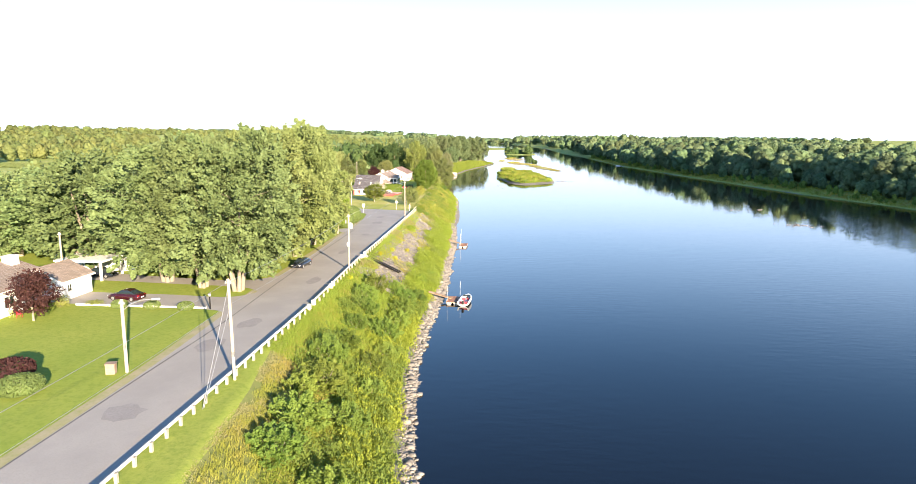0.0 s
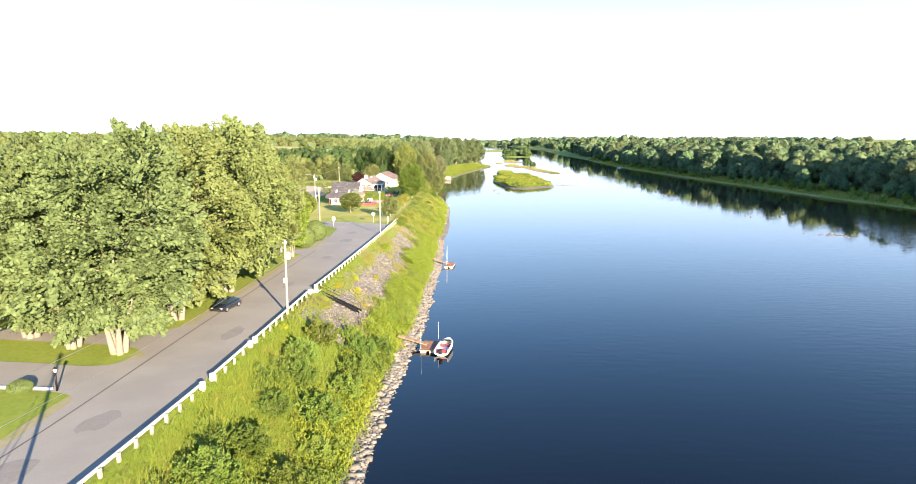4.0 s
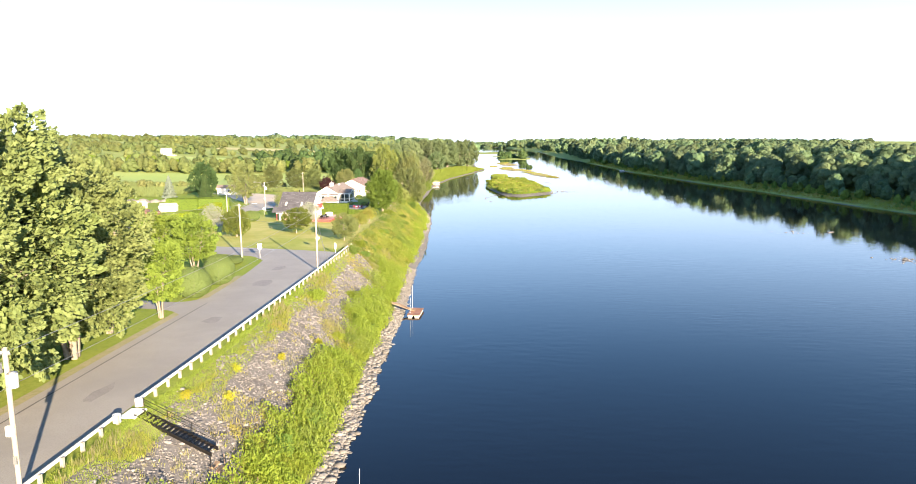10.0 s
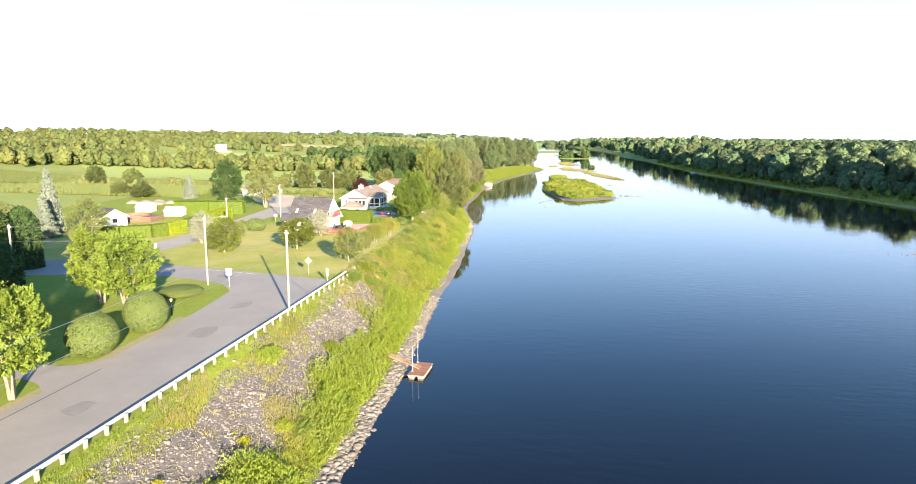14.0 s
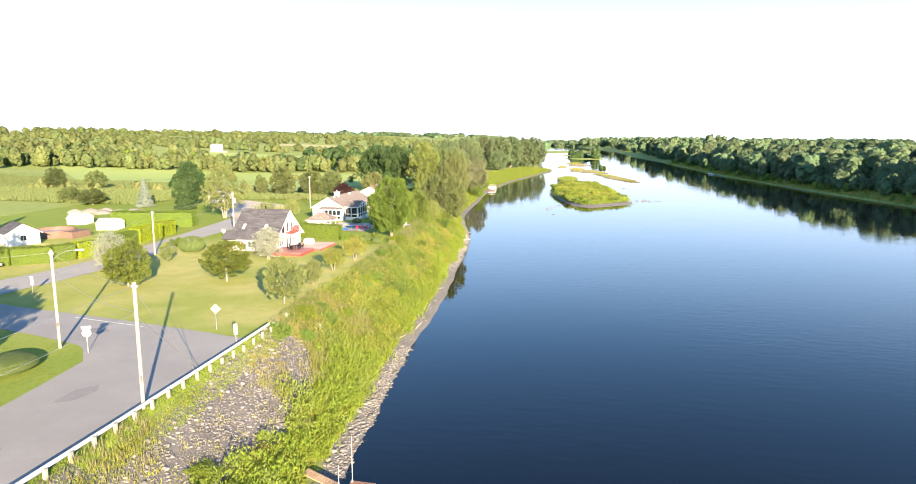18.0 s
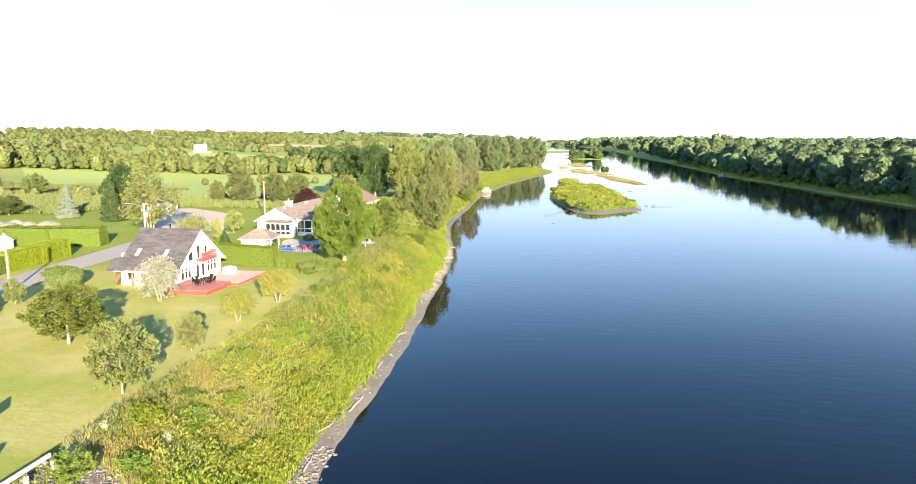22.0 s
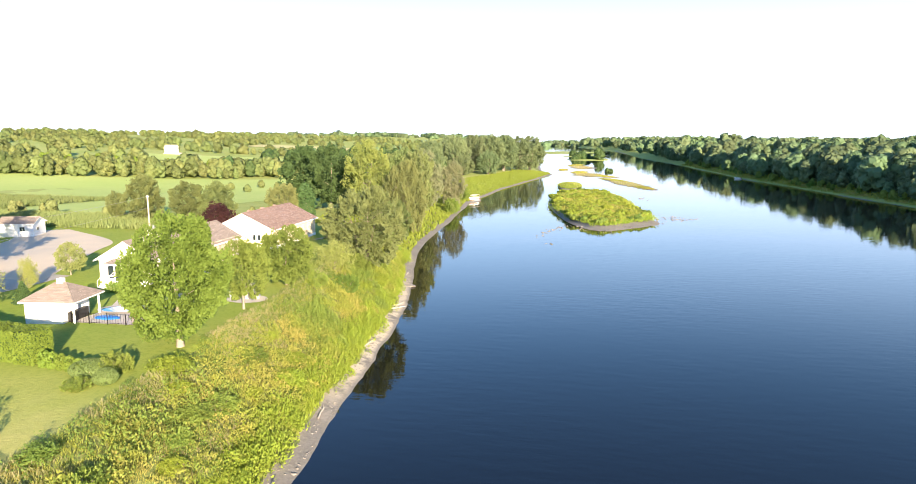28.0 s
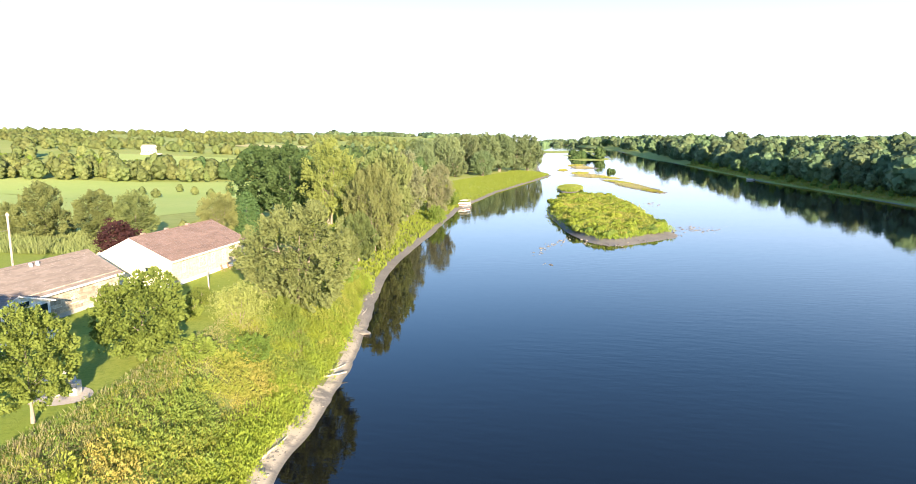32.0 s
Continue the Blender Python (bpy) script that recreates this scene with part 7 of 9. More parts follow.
# house with the red deck
L1, W1 = 8.3, 10.8
h1 = gable_house("house", -53.4, 240.3, G1, 0, L1, W1, 2.35, 6.85, M_SIDING, M_SHINGLE, "white steep-roofed house with charcoal shingles and red deck", ov=0.55)
for u in (-4.1, -3.3, -2.5):
    window(h1, L1, W1, "E", u, 0.75, 0.5, 0.95, bars=0)
    window(h1, L1, W1, "E", u, 1.85, 0.5, 0.28, name="transom_window", bars=0)
for u in (2.1, 2.95, 3.8):
    window(h1, L1, W1, "E", u, 0.75, 0.5, 0.95, bars=0)
    window(h1, L1, W1, "E", u, 1.85, 0.5, 0.28, name="transom_window", bars=0)
window(h1, L1, W1, "E", -0.55, 0.35, 0.62, 1.75, name="patio_door", bars=0)
window(h1, L1, W1, "E", 0.75, 0.35, 0.62, 1.75, name="patio_door", bars=0)
window(h1, L1, W1, "E", -0.2, 3.0, 0.55, 1.75, name="balcony_door", bars=0)
window(h1, L1, W1, "E", 1.6, 3.4, 0.5, 1.1, bars=0)
bm = bmesh.new()
vv = [bm.verts.new((L1 / 2 + n, u, z)) for n in (0.004, 0.02) for u, z in ((-2.5, 3.0), (-1.6, 3.0), (-1.6, 4.3), (-2.5, 3.7))]
for q in ((0, 1, 2, 3), (7, 6, 5, 4), (0, 4, 5, 1), (1, 5, 6, 2), (2, 6, 7, 3), (3, 7, 4, 0)):
    bm.faces.new([vv[i] for i in q])
bmesh.ops.recalc_face_normals(bm, faces=bm.faces)
part("slanted_window", bm, M_GLASS, h1, "slanted amber-lit window under the eave")
balc = part("balcony", box_bm(L1 / 2, L1 / 2 + 1.15, -1.0, 2.6, 2.72, 2.9), M_REDPAINT, h1, "red wooden balcony")
for i in range(15):
    u = -0.95 + i * 0.25
    part("baluster", box_bm(L1 / 2 + 1.08, L1 / 2 + 1.13, u - 0.05, u + 0.05, 2.9, 3.8), M_REDPAINT, balc)
for s in (-0.98, 2.58):
    part("side_rail", box_bm(L1 / 2, L1 / 2 + 1.13, s - 0.03, s + 0.03, 3.72, 3.82), M_REDPAINT, balc)
part("top_rail", box_bm(L1 / 2 + 1.05, L1 / 2 + 1.17, -1.0, 2.6, 3.8, 3.88), M_REDPAINT, balc)
part("skylight", slab(h1, (1.2, -4.0, 3.80), (1.75, -4.0, 3.80), (1.75, -3.0, 4.63), (1.2, -3.0, 4.63), 0.05, M_CONCRETE, "skylight").data, M_CONCRETE, h1).location = (-4.2, 0, 0)
part("flue", cyl_mesh("flue", 0.11, 0.11, 0.9, M_BLACKMETAL, 10, 6.7), M_BLACKMETAL, h1).location = (-0.3, 0.4, 0)
for px_ in (-4.6, -2.2, 0.6, 3.9):
    part("porch_post", box_bm(px_ - 0.08, px_ + 0.08, -W1 / 2 - 0.5, -W1 / 2 - 0.34, -0.1, 2.05), M_REDPAINT, h1, "red porch post")
for u, w in ((-2.6, 1.0), (-0.4, 1.4), (2.0, 0.8)):
    window(h1, L1, W1, "S", u, 0.8, w, 1.0)
part("porch_roof", slab(h1, (-5.9, -6.0, 2.15), (-3.2, -6.0, 2.15), (-3.2, -4.3, 3.45), (-5.9, -4.3, 3.45), 0.14, M_SHINGLE, "porch_roof").data, M_SHINGLE, h1).location = (0, 0, -0.02)


def deck(name, x0, x1, y0, y1, top, boards, skirt, label):
    e = thing(name, x0, y0, G1, 0, label, "deck", "timber decks")
    h = top - G1
    part("skirt", box_bm(0.05, x1 - x0 - 0.05, 0.05, y1 - y0 - 0.05, -0.15, h - 0.05), skirt, e)
    n = int((y1 - y0) / 0.28)
    me = box_mesh("board", 0, x1 - x0, -(y1 - y0) / n * 0.47, (y1 - y0) / n * 0.47, -0.045, 0, boards)
    for i in range(n):
        b = new("board", me)
        b.parent = e
        b.location = (0, (i + 0.5) * (y1 - y0) / n, h)
    return e


deck("deck", -49.15, -42.9, 231.6, 237.5, 8.32, M_REDDECK, M_REDPAINT, "red wooden deck in front of the white house")
deck("deck", -48.2, -41.8, 237.55, 245.2, 8.14, M_PINKDECK, M_REDPAINT, "faded pink lower wooden deck beside the white house")
e = thing("patio_table", -45.6, 235.4, 8.32, 0, "dark metal patio table on the red deck", "table")
part("tabletop", box_bm(-0.5, 0.5, -1.0, 1.0, 0.68, 0.73, 0.02), M_BLACKMETAL, e)
for sx in (-0.4, 0.4):
    for sy in (-0.85, 0.85):
        rod("leg", [(sx, sy, 0), (sx, sy, 0.69)], 0.03, M_BLACKMETAL, e)


def patio_chair(x, y, z, rz, material, label, group):
    e = thing("patio_chair", x, y, z, rz, label, "chair", group)
    part("seat", box_bm(-0.25, 0.25, -0.25, 0.25, 0.40, 0.45, 0.02), material, e)
    part("backrest", loft([[(-0.25, 0.22, 0.43), (0.25, 0.22, 0.43), (0.25, 0.26, 0.43), (-0.25, 0.26, 0.43)], [(-0.23, 0.36, 0.98), (0.23, 0.36, 0.98), (0.23, 0.40, 0.98), (-0.23, 0.40, 0.98)]]), material, e)
    for sx in (-0.23, 0.23):
        part("armrest", box_bm(sx - 0.03, sx + 0.03, -0.22, 0.28, 0.62, 0.66), material, e)
        for sy in (-0.22, 0.22):
            rod("leg", [(sx, sy, 0), (sx, sy, 0.63 if sy < 0 else 0.42)], 0.022, material, e)
    return e


for i, (cx, cy, a) in enumerate([(-46.5, 234.7, 90), (-46.5, 235.6, 90), (-44.7, 234.9, -90), (-44.7, 235.9, -90), (-45.6, 236.8, 0), (-45.6, 233.9, 180)]):
    patio_chair(cx, cy, 8.32, a, M_BLACKMETAL, "dark metal patio chair at the deck table", "chairs round the deck table")
M_CREAMCOVER = surf("pale_cover", (0.6, 0.58, 0.53), (0.66, 0.64, 0.58), rough=0.7, bump=0.3, depth=0.05)
e = thing("covered_grill", -46.4, 243.2, 8.14, 0, "pale covered hot tub on the lower deck", "hot tub")
part("cover", loft([[(math.cos(a) * r, math.sin(a) * r, z) for a in np.linspace(0, 2 * math.pi, 14, endpoint=False)] for r, z in ((1.0, 0), (1.05, 0.5), (0.95, 0.85), (0.5, 1.0))]), M_CREAMCOVER, e)
e = thing("porch_bench", -50.6, 233.8, G1, 0, "brown wooden bench under the porch eave", "bench")
part("seat", box_bm(-0.8, 0.8, -0.3, 0.3, 0.4, 0.5, 0.02), M_WOOD, e)
part("backrest", box_bm(-0.8, 0.8, 0.24, 0.32, 0.5, 1.0, 0.02), M_WOOD, e)
part("base", box_bm(-0.75, 0.75, -0.25, 0.25, 0, 0.4), M_WOOD, e)

# white house with sunroom and stone wing
L2, W2 = 22.0, 8.2
h2 = gable_house("house", -57.4, 291.8, G1, 90, L2, W2, 3.05, 5.4, M_STONEWALL, M_SHINGLETAN, "low stone house with tan roof and white sunroom", gable_mat=M_SIDING, base=M_CONCRETE)
# local x runs along world y, local -y faces the river
for u in (1.6, 4.0, 7.6, 9.0):
    window(h2, L2, W2, "S", u, 1.2, 1.0 if u < 5 else 0.55, 1.2)
for u, w in ((-2.6, 0.7), (-0.6, 0.9), (1.6, 0.7)):
    window(h2, L2, W2, "W", u, 1.2, w, 1.3)
part("south_siding", box_bm(-L2 / 2 - 0.05, -L2 / 2 - 0.004, -W2 / 2, W2 / 2, -0.2, 3.2), M_SIDING, h2, "white vinyl siding")
ch = part("chimney", box_bm(-5.6, -4.0, -0.5, 0.5, 4.6, 6.4, 0.03), M_WHITE, h2, "white painted chimney")
part("chimney_cap", box_bm(-5.75, -3.85, -0.62, 0.62, 6.4, 6.52, 0.02), M_CONCRETE, ch)
part("flue", cyl_mesh("flue", 0.16, 0.16, 0.5, M_STEEL, 10, 6.5), M_STEEL, ch).location = (-4.8, 0, 0)
for vx in (-8.2, 2.5, 3.4):
    part("roof_vent", cyl_mesh("roof_vent", 0.22, 0.16, 0.55, M_WHITE, 10, 5.1), M_WHITE, h2).location = (vx, -0.5, 0)
bm = bmesh.new()
random.seed(3)
for zz in np.arange(0.45, 3.0, 0.36):
    xx = -3.0 + random.uniform(-0.3, 0)
    while xx < 10.9:
        w = random.uniform(0.4, 0.95)
        add_box(bm, xx + 0.02, min(xx + w, 11.0) - 0.02, -W2 / 2 - 0.05 - random.uniform(0, 0.03), -W2 / 2 - 0.002, zz + 0.02, zz + 0.34)
        xx += w
M_STONEPIECE = surf("fieldstone_blocks", (0.40, 0.33, 0.25), (0.55, 0.48, 0.38), (0.30, 0.26, 0.21), big=1.2, small=5.0, rough=0.85, bump=0.4, vary=0.35, rand=True)
tagged(part("stone_facing", bm, M_STONEPIECE, h2, "tan fieldstone facing"), kind="stuff")
# sunroom towards the river
LS, WS = 7.4, 3.4
sr = gable_house("sunroom", -51.7, 285.3, G1, 0, WS, LS, 3.2, 4.35, M_SIDING, M_SHINGLETAN, "white glazed sunroom raised above the lawn", ov=0.3)
for i in range(4):
    window(sr, WS, LS, "E", -2.6 + i * 1.75, 1.55, 1.45, 1.5, bars=0)
    window(sr, WS, LS, "E", -2.6 + i * 1.75, 0.75, 1.45, 0.6, name="lower_window", bars=0)
for u in (-0.9, 0.75):
    window(sr, WS, LS, "E", u, 3.25, 1.1, 0.5, name="gable_window", bars=0)
for i in range(2):
    window(sr, WS, LS, "S", -0.8 + i * 1.6, 1.55, 1.35, 1.5, bars=0)
    window(sr, WS, LS, "S", -0.8 + i * 1.6, 0.75, 1.35, 0.6, name="lower_window", bars=0)
sw = thing("sunroom", -56.0, 280.0, G1, 0, "white glazed porch at the gable end", "house")
part("body", box_bm(-2.9, 2.6, -1.2, 0.7, -0.2, 2.9), M_SIDING, sw)
slab(sw, (-3.1, -1.5, 2.85), (2.8, -1.5, 2.85), (2.8, 0.72, 3.2), (-3.1, 0.72, 3.2), 0.12, M_WHITE, "roof_deck")
shingles(sw, (-3.1, -1.5, 2.85), (2.8, -1.5, 2.85), (2.8, 0.72, 3.2), (-3.1, 0.72, 3.2), M_SHINGLETAN)
for i in range(5):
    window(sw, 5.5, 2.4, "S", -2.2 + i * 1.05, 1.35, 0.85, 1.25, bars=0)
    window(sw, 5.5, 2.4, "S", -2.2 + i * 1.05, 0.55, 0.85, 0.6, name="lower_window", bars=0)


def white_steps(x, y, rz, n, label):
    e = thing("entry_steps", x, y, G1, rz, label, "steps", "white entry steps")
    for i in range(n):
        part("step", box_bm(-0.6, 0.6, i * 0.28, (i + 1) * 0.28, 0, 0.17 * (i + 1), 0.01), M_WHITE, e)
    for s in (-0.62, 0.62):
        rod("handrail", [(s, 0, 0.9), (s, n * 0.28, 0.9 + n * 0.17)], 0.035, M_WHITE, e)
        rod("baluster", [(s, 0.05, 0), (s, 0.05, 0.9)], 0.03, M_WHITE, e)
        rod("baluster", [(s, n * 0.27, n * 0.15), (s, n * 0.27, 0.9 + n * 0.17)], 0.03, M_WHITE, e)


white_steps(-58.2, 276.9, 0, 6, "white entry steps with handrails at the gable porch")
white_steps(-48.6, 287.5, 90, 5, "white entry steps with handrails below the sunroom")

# brick house with the rosy roof
L3, W3 = 18.4, 10.9
h3 = gable_house("house", -55.6, 317.7, G1, 90, L3, W3, 3.45, 6.05, M_CREAM, M_SHINGLEBR, "cream brick bungalow with rosy brown shingle roof", gable_mat=M_SIDING, base=M_WHITE)
for u, w in ((-6.6, 0.5), (-2.2, 1.6), (0.3, 0.7), (3.2, 0.8), (6.0, 1.0)):
    window(h3, L3, W3, "S", u, 1.5, w, 1.25)
for u in (2.0, 2.9):
    window(h3, L3, W3, "W", u, 1.5, 0.5, 1.0, bars=0)
for u in (-4.0, 0.5, 5.0):
    window(h3, L3, W3, "S", u, 0.05, 0.7, 0.35, name="cellar_window", bars=0)
for vx in (-6.0, -1.0, 4.0):
    part("roof_vent", box_bm(vx - 0.25, vx + 0.25, 0.3, 0.8, 5.9, 6.4, 0.03), M_SHINGLEBR, h3)
bm = bmesh.new()
for zz in np.arange(0.5, 3.2, 0.22):
    xx = -9.15 + random.uniform(-0.3, 0)
    while xx < 9.1:
        add_box(bm, max(xx, -9.15) + 0.012, min(xx + 0.6, 9.15) - 0.012, -W3 / 2 - 0.03, -W3 / 2 - 0.002, zz + 0.01, zz + 0.21)
        xx += 0.6
M_BRICKPIECE = surf("cream_bricks", (0.56, 0.48, 0.34), (0.64, 0.56, 0.41), (0.50, 0.42, 0.30), big=0.8, small=6.0, rough=0.8, bump=0.2, vary=0.15, rand=True)
tagged(part("brick_facing", bm, M_BRICKPIECE, h3, "cream brick courses"), kind="stuff")
for cx in (318.5, 320.2):
    patio_chair(-48.9, cx, G1 + 0.05, 90, M_WOOD, "wooden garden chair against the brick house", "garden chairs by the brick house")
strip("flower_bed", [(-48.0, 320), (-46.6, 324), (-46.2, 328)], [(-47.0, 320), (-45.2, 324), (-44.8, 328)], 0.12, M_SANDEDGE, "orange flower bed beside the brick house", "flower bed")

# pool house, pool and fence
ph = thing("pool_house", -52.3, 264.0, G1, 8, "small white pool house with tan hipped roof", "pool house")
part("wall", box_bm(-2.6, 1.4, -2.3, 2.3, -0.2, 2.4), M_SIDING, ph)
hw, hd = 3.0, 2.7
apex = [(-0.6, 0, 3.9), (0.6, 0, 3.9)]
for A, B, C, D in (((-hw, -hd, 2.35), (hw, -hd, 2.35), apex[1], apex[0]), ((hw, hd, 2.35), (-hw, hd, 2.35), apex[0], apex[1]),
                   ((hw, -hd, 2.35), (hw, hd, 2.35), apex[1], apex[1]), ((-hw, hd, 2.35), (-hw, -hd, 2.35), apex[0], apex[0])):
    shingles(ph, A, B, C, D, M_SHINGLETAN)
part("soffit", box_bm(-hw, hw, -hd, hd, 2.22, 2.34), M_WHITE, ph)
part("cupola", box_bm(-0.3, 0.3, -0.3, 0.3, 3.8, 4.35, 0.02), M_WHITE, ph)
for sy in (-2.2, 2.2):
    part("porch_post", box_bm(2.5, 2.66, sy - 0.08, sy + 0.08, 0, 2.3), M_WHITE, ph)
part("bar_counter", box_bm(1.5, 2.0, -1.6, 1.2, 0, 1.0, 0.02), M_BLACK, ph)
M_PAVER = surf("pale_pavers", (0.50, 0.44, 0.37), (0.56, 0.50, 0.43), (0.42, 0.37, 0.31), big=0.6, small=4.0, rough=0.85, bump=0.2)
strip("pool_terrace", [(-50.4, 262.6), (-50.4, 268), (-52.5, 273), (-53.0, 276.5)], [(-42.0, 262.9), (-41.6, 268), (-42.5, 273), (-46, 276.5)], 0.05, M_PAVER, "pale paved terrace round the pool", "terrace", m=6)
M_POOLWATER = glass_mat("pool_water", (0.02, 0.20, 0.42))
pool = thing("swimming_pool", -46.6, 268.4, G1, 20, "kidney-shaped blue swimming pool with pale coping", "pool")
aa = np.linspace(0, 2 * math.pi, 36, endpoint=False)
rr_ = 1 + 0.14 * np.cos(2 * aa + 0.6) + 0.08 * np.sin(aa)
inn = np.stack([3.5 * rr_ * np.cos(aa), 1.9 * rr_ * np.sin(aa), np.full(36, 0.14)], -1)
part("water", mesh_from("water", inn, [list(range(36))], M_POOLWATER), M_POOLWATER, pool)
o1 = inn * np.array([1.0, 1.0, 0]) + np.array([0, 0, 0.18])
o2 = inn * np.array([1.12, 1.2, 0]) + np.array([0, 0, 0.18])
part("coping", mesh_from("coping", np.concatenate([o1, o2]), [(i, (i + 1) % 36, 36 + (i + 1) % 36, 36 + i) for i in range(36)], M_CONCRETE), M_CONCRETE, pool)
cover = thing("pool_float", -47.6, 264.6, G1 + 0.06, 0, "folded blue pool cover on the terrace", "pool cover")
part("cover", loft([[(math.cos(a) * r * 1.5, math.sin(a) * r * 0.7, z) for a in np.linspace(0, 2 * math.pi, 12, endpoint=False)] for r, z in ((1, 0), (0.9, 0.12), (0.5, 0.2))]), surf("blue_tarp", (0.02, 0.16, 0.55), (0.03, 0.2, 0.6), rough=0.4, bump=0.4, depth=0.05), cover)
M_REDPLASTIC = surf("red_plastic", (0.55, 0.03, 0.05), (0.6, 0.04, 0.06), rough=0.4, bump=0.02)
for x_, y_, a_ in ((-44.4, 265.0, 180), (-43.3, 265.2, 200), (-42.6, 266.0, 240)):
    patio_chair(x_, y_, G1 + 0.07, a_, M_REDPLASTIC, "bright red plastic chair beside the pool", "red poolside chairs")
for x_ in (-59.3, -58.4):
    patio_chair(x_, 70.6, G1, 200, M_REDPLASTIC if x_ > -59 else surf("lime_plastic", (0.5, 0.55, 0.15), (0.55, 0.6, 0.2), rough=0.4, bump=0.02), "plastic garden chair beside the bungalow", "bungalow garden chairs")


def fence(points, label):
    e = thing("pool_fence", points[0][0], points[0][1], G1, 0, label, "fence")
    post = box_mesh("post", -0.03, 0.03, -0.03, 0.03, 0, 1.25, M_BLACKMETAL)
    slat = box_mesh("slat", -0.01, 0.01, -0.01, 0.01, 0.1, 1.15, M_BLACKMETAL)
    x0, y0 = points[0]
    for (ax, ay), (bx, by) in zip(points, points[1:]):
        ln = math.hypot(bx - ax, by - ay)
        for hh in (0.15, 1.1):
            rod("rail", [(ax - x0, ay - y0, hh), (bx - x0, by - y0, hh)], 0.02, M_BLACKMETAL, e, 4)
        n = max(1, int(ln / 1.8))
        for i in range(n + 1):
            p = new("post", post)
            p.parent = e
            p.location = (ax - x0 + (bx - ax) * i / n, ay - y0 + (by - ay) * i / n, 0)
        m_ = int(ln / 0.3)
        for i in range(m_):
            p = new("slat", slat)
            p.parent = e
            t = (i + 0.5) / m_
            p.location = (ax - x0 + (bx - ax) * t, ay - y0 + (by - ay) * t, 0)


fence([(-50.0, 262.4), (-41.8, 262.7), (-41.3, 268.0), (-42.2, 276.0)], "black metal pool fence on the lawn edge")
e = thing("stone_barbecue", -36.6, 275.6, G1, 12, "pale stone barbecue with seats on a paved circle", "barbecue")
part("hearth", box_bm(-0.8, 0.8, -0.4, 0.4, 0, 1.0, 0.04), M_CONCRETE, e)
part("chimney", loft([[(-0.5, -0.3, 1.0), (0.5, -0.3, 1.0), (0.5, 0.35, 1.0), (-0.5, 0.35, 1.0)], [(-0.25, -0.1, 1.8), (0.25, -0.1, 1.8), (0.25, 0.3, 1.8), (-0.25, 0.3, 1.8)]]), M_CONCRETE, e)
part("firebox", box_bm(-0.4, 0.4, -0.42, -0.39, 0.35, 0.8), M_BLACK, e)
aa = np.linspace(0, 2 * math.pi, 24, endpoint=False)
tagged(new("paved_circle", mesh_from("paved_circle", np.stack([-37.2 + 2.6 * np.cos(aa), 275.2 + 1.9 * np.sin(aa), np.full(24, G1 + 0.03)], -1), [list(range(24))], M_PAVER)), "round pale paved sitting area on the lawn", "paving", kind="structure")
for x_, y_, a_ in ((-38.6, 274.6, 90), (-38.4, 275.9, 100)):
    patio_chair(x_, y_, G1 + 0.035, a_, M_WHITE, "white garden chair beside the barbecue", "white garden chairs")

# garage, sheds and tents across the lane
wg = gable_house("garage", -107.0, 315.2, G1, 20, 6.4, 5.2, 2.5, 3.5, M_SIDING, M_SHINGLETAN, "small white garage beside the gravel yard", ov=0.3)
window(wg, 6.4, 5.2, "S", 1.2, 1.1, 0.9, 0.8)
window(wg, 6.4, 5.2, "E", -0.8, 1.1, 0.8, 0.6)
shed = gable_house("shed", -101.2, 233.5, G1, -28, 5.0, 5.6, 2.3, 3.9, M_SIDING, M_SHINGLE, "white shed with a dark roof behind the hedge", ov=0.35)
window(shed, 5.0, 5.6, "E", 0.0, 0.9, 1.0, 0.9)
M_OLDWOOD = surf("dark_weathered_boards", (0.17, 0.105, 0.08), (0.22, 0.14, 0.105), (0.12, 0.075, 0.055), big=0.8, small=7.0, rough=0.85, bump=0.2)
ap = thing("round_pool", -102.5, 243.5, G1, 0, "above-ground pool with brown wooden wall", "pool")
ring = [(math.cos(2 * math.pi * k / 28), math.sin(2 * math.pi * k / 28)) for k in range(28)]
part("pool_wall", loft([[(c * r, q * r, z) for c, q in ring] for r, z in ((4.2, -0.1), (4.2, 1.45), (4.0, 1.45), (4.0, 0.6))]), M_OLDWOOD, ap)
part("water", cyl_mesh("water", 3.9, 3.9, 0.03, M_POOLWATER, 28, 0.75), M_POOLWATER, ap)
part("pool_deck", box_bm(4.0, 6.5, -2.5, 2.5, 0, 1.25), M_OLDWOOD, ap)
for i, (x_, y_, a_, l_) in enumerate([(-98.6, 255.2, 15, 4.6), (-112.0, 262.0, 15, 4.4)]):
    t = gable_house("storage_shed", x_, y_, G1 - 0.3, a_, l_, 3.6, 1.7, 2.5, M_SIDING, M_CONCRETE, "white storage shed behind the hedge", ov=0.1)
rg = np.random.default_rng(5)
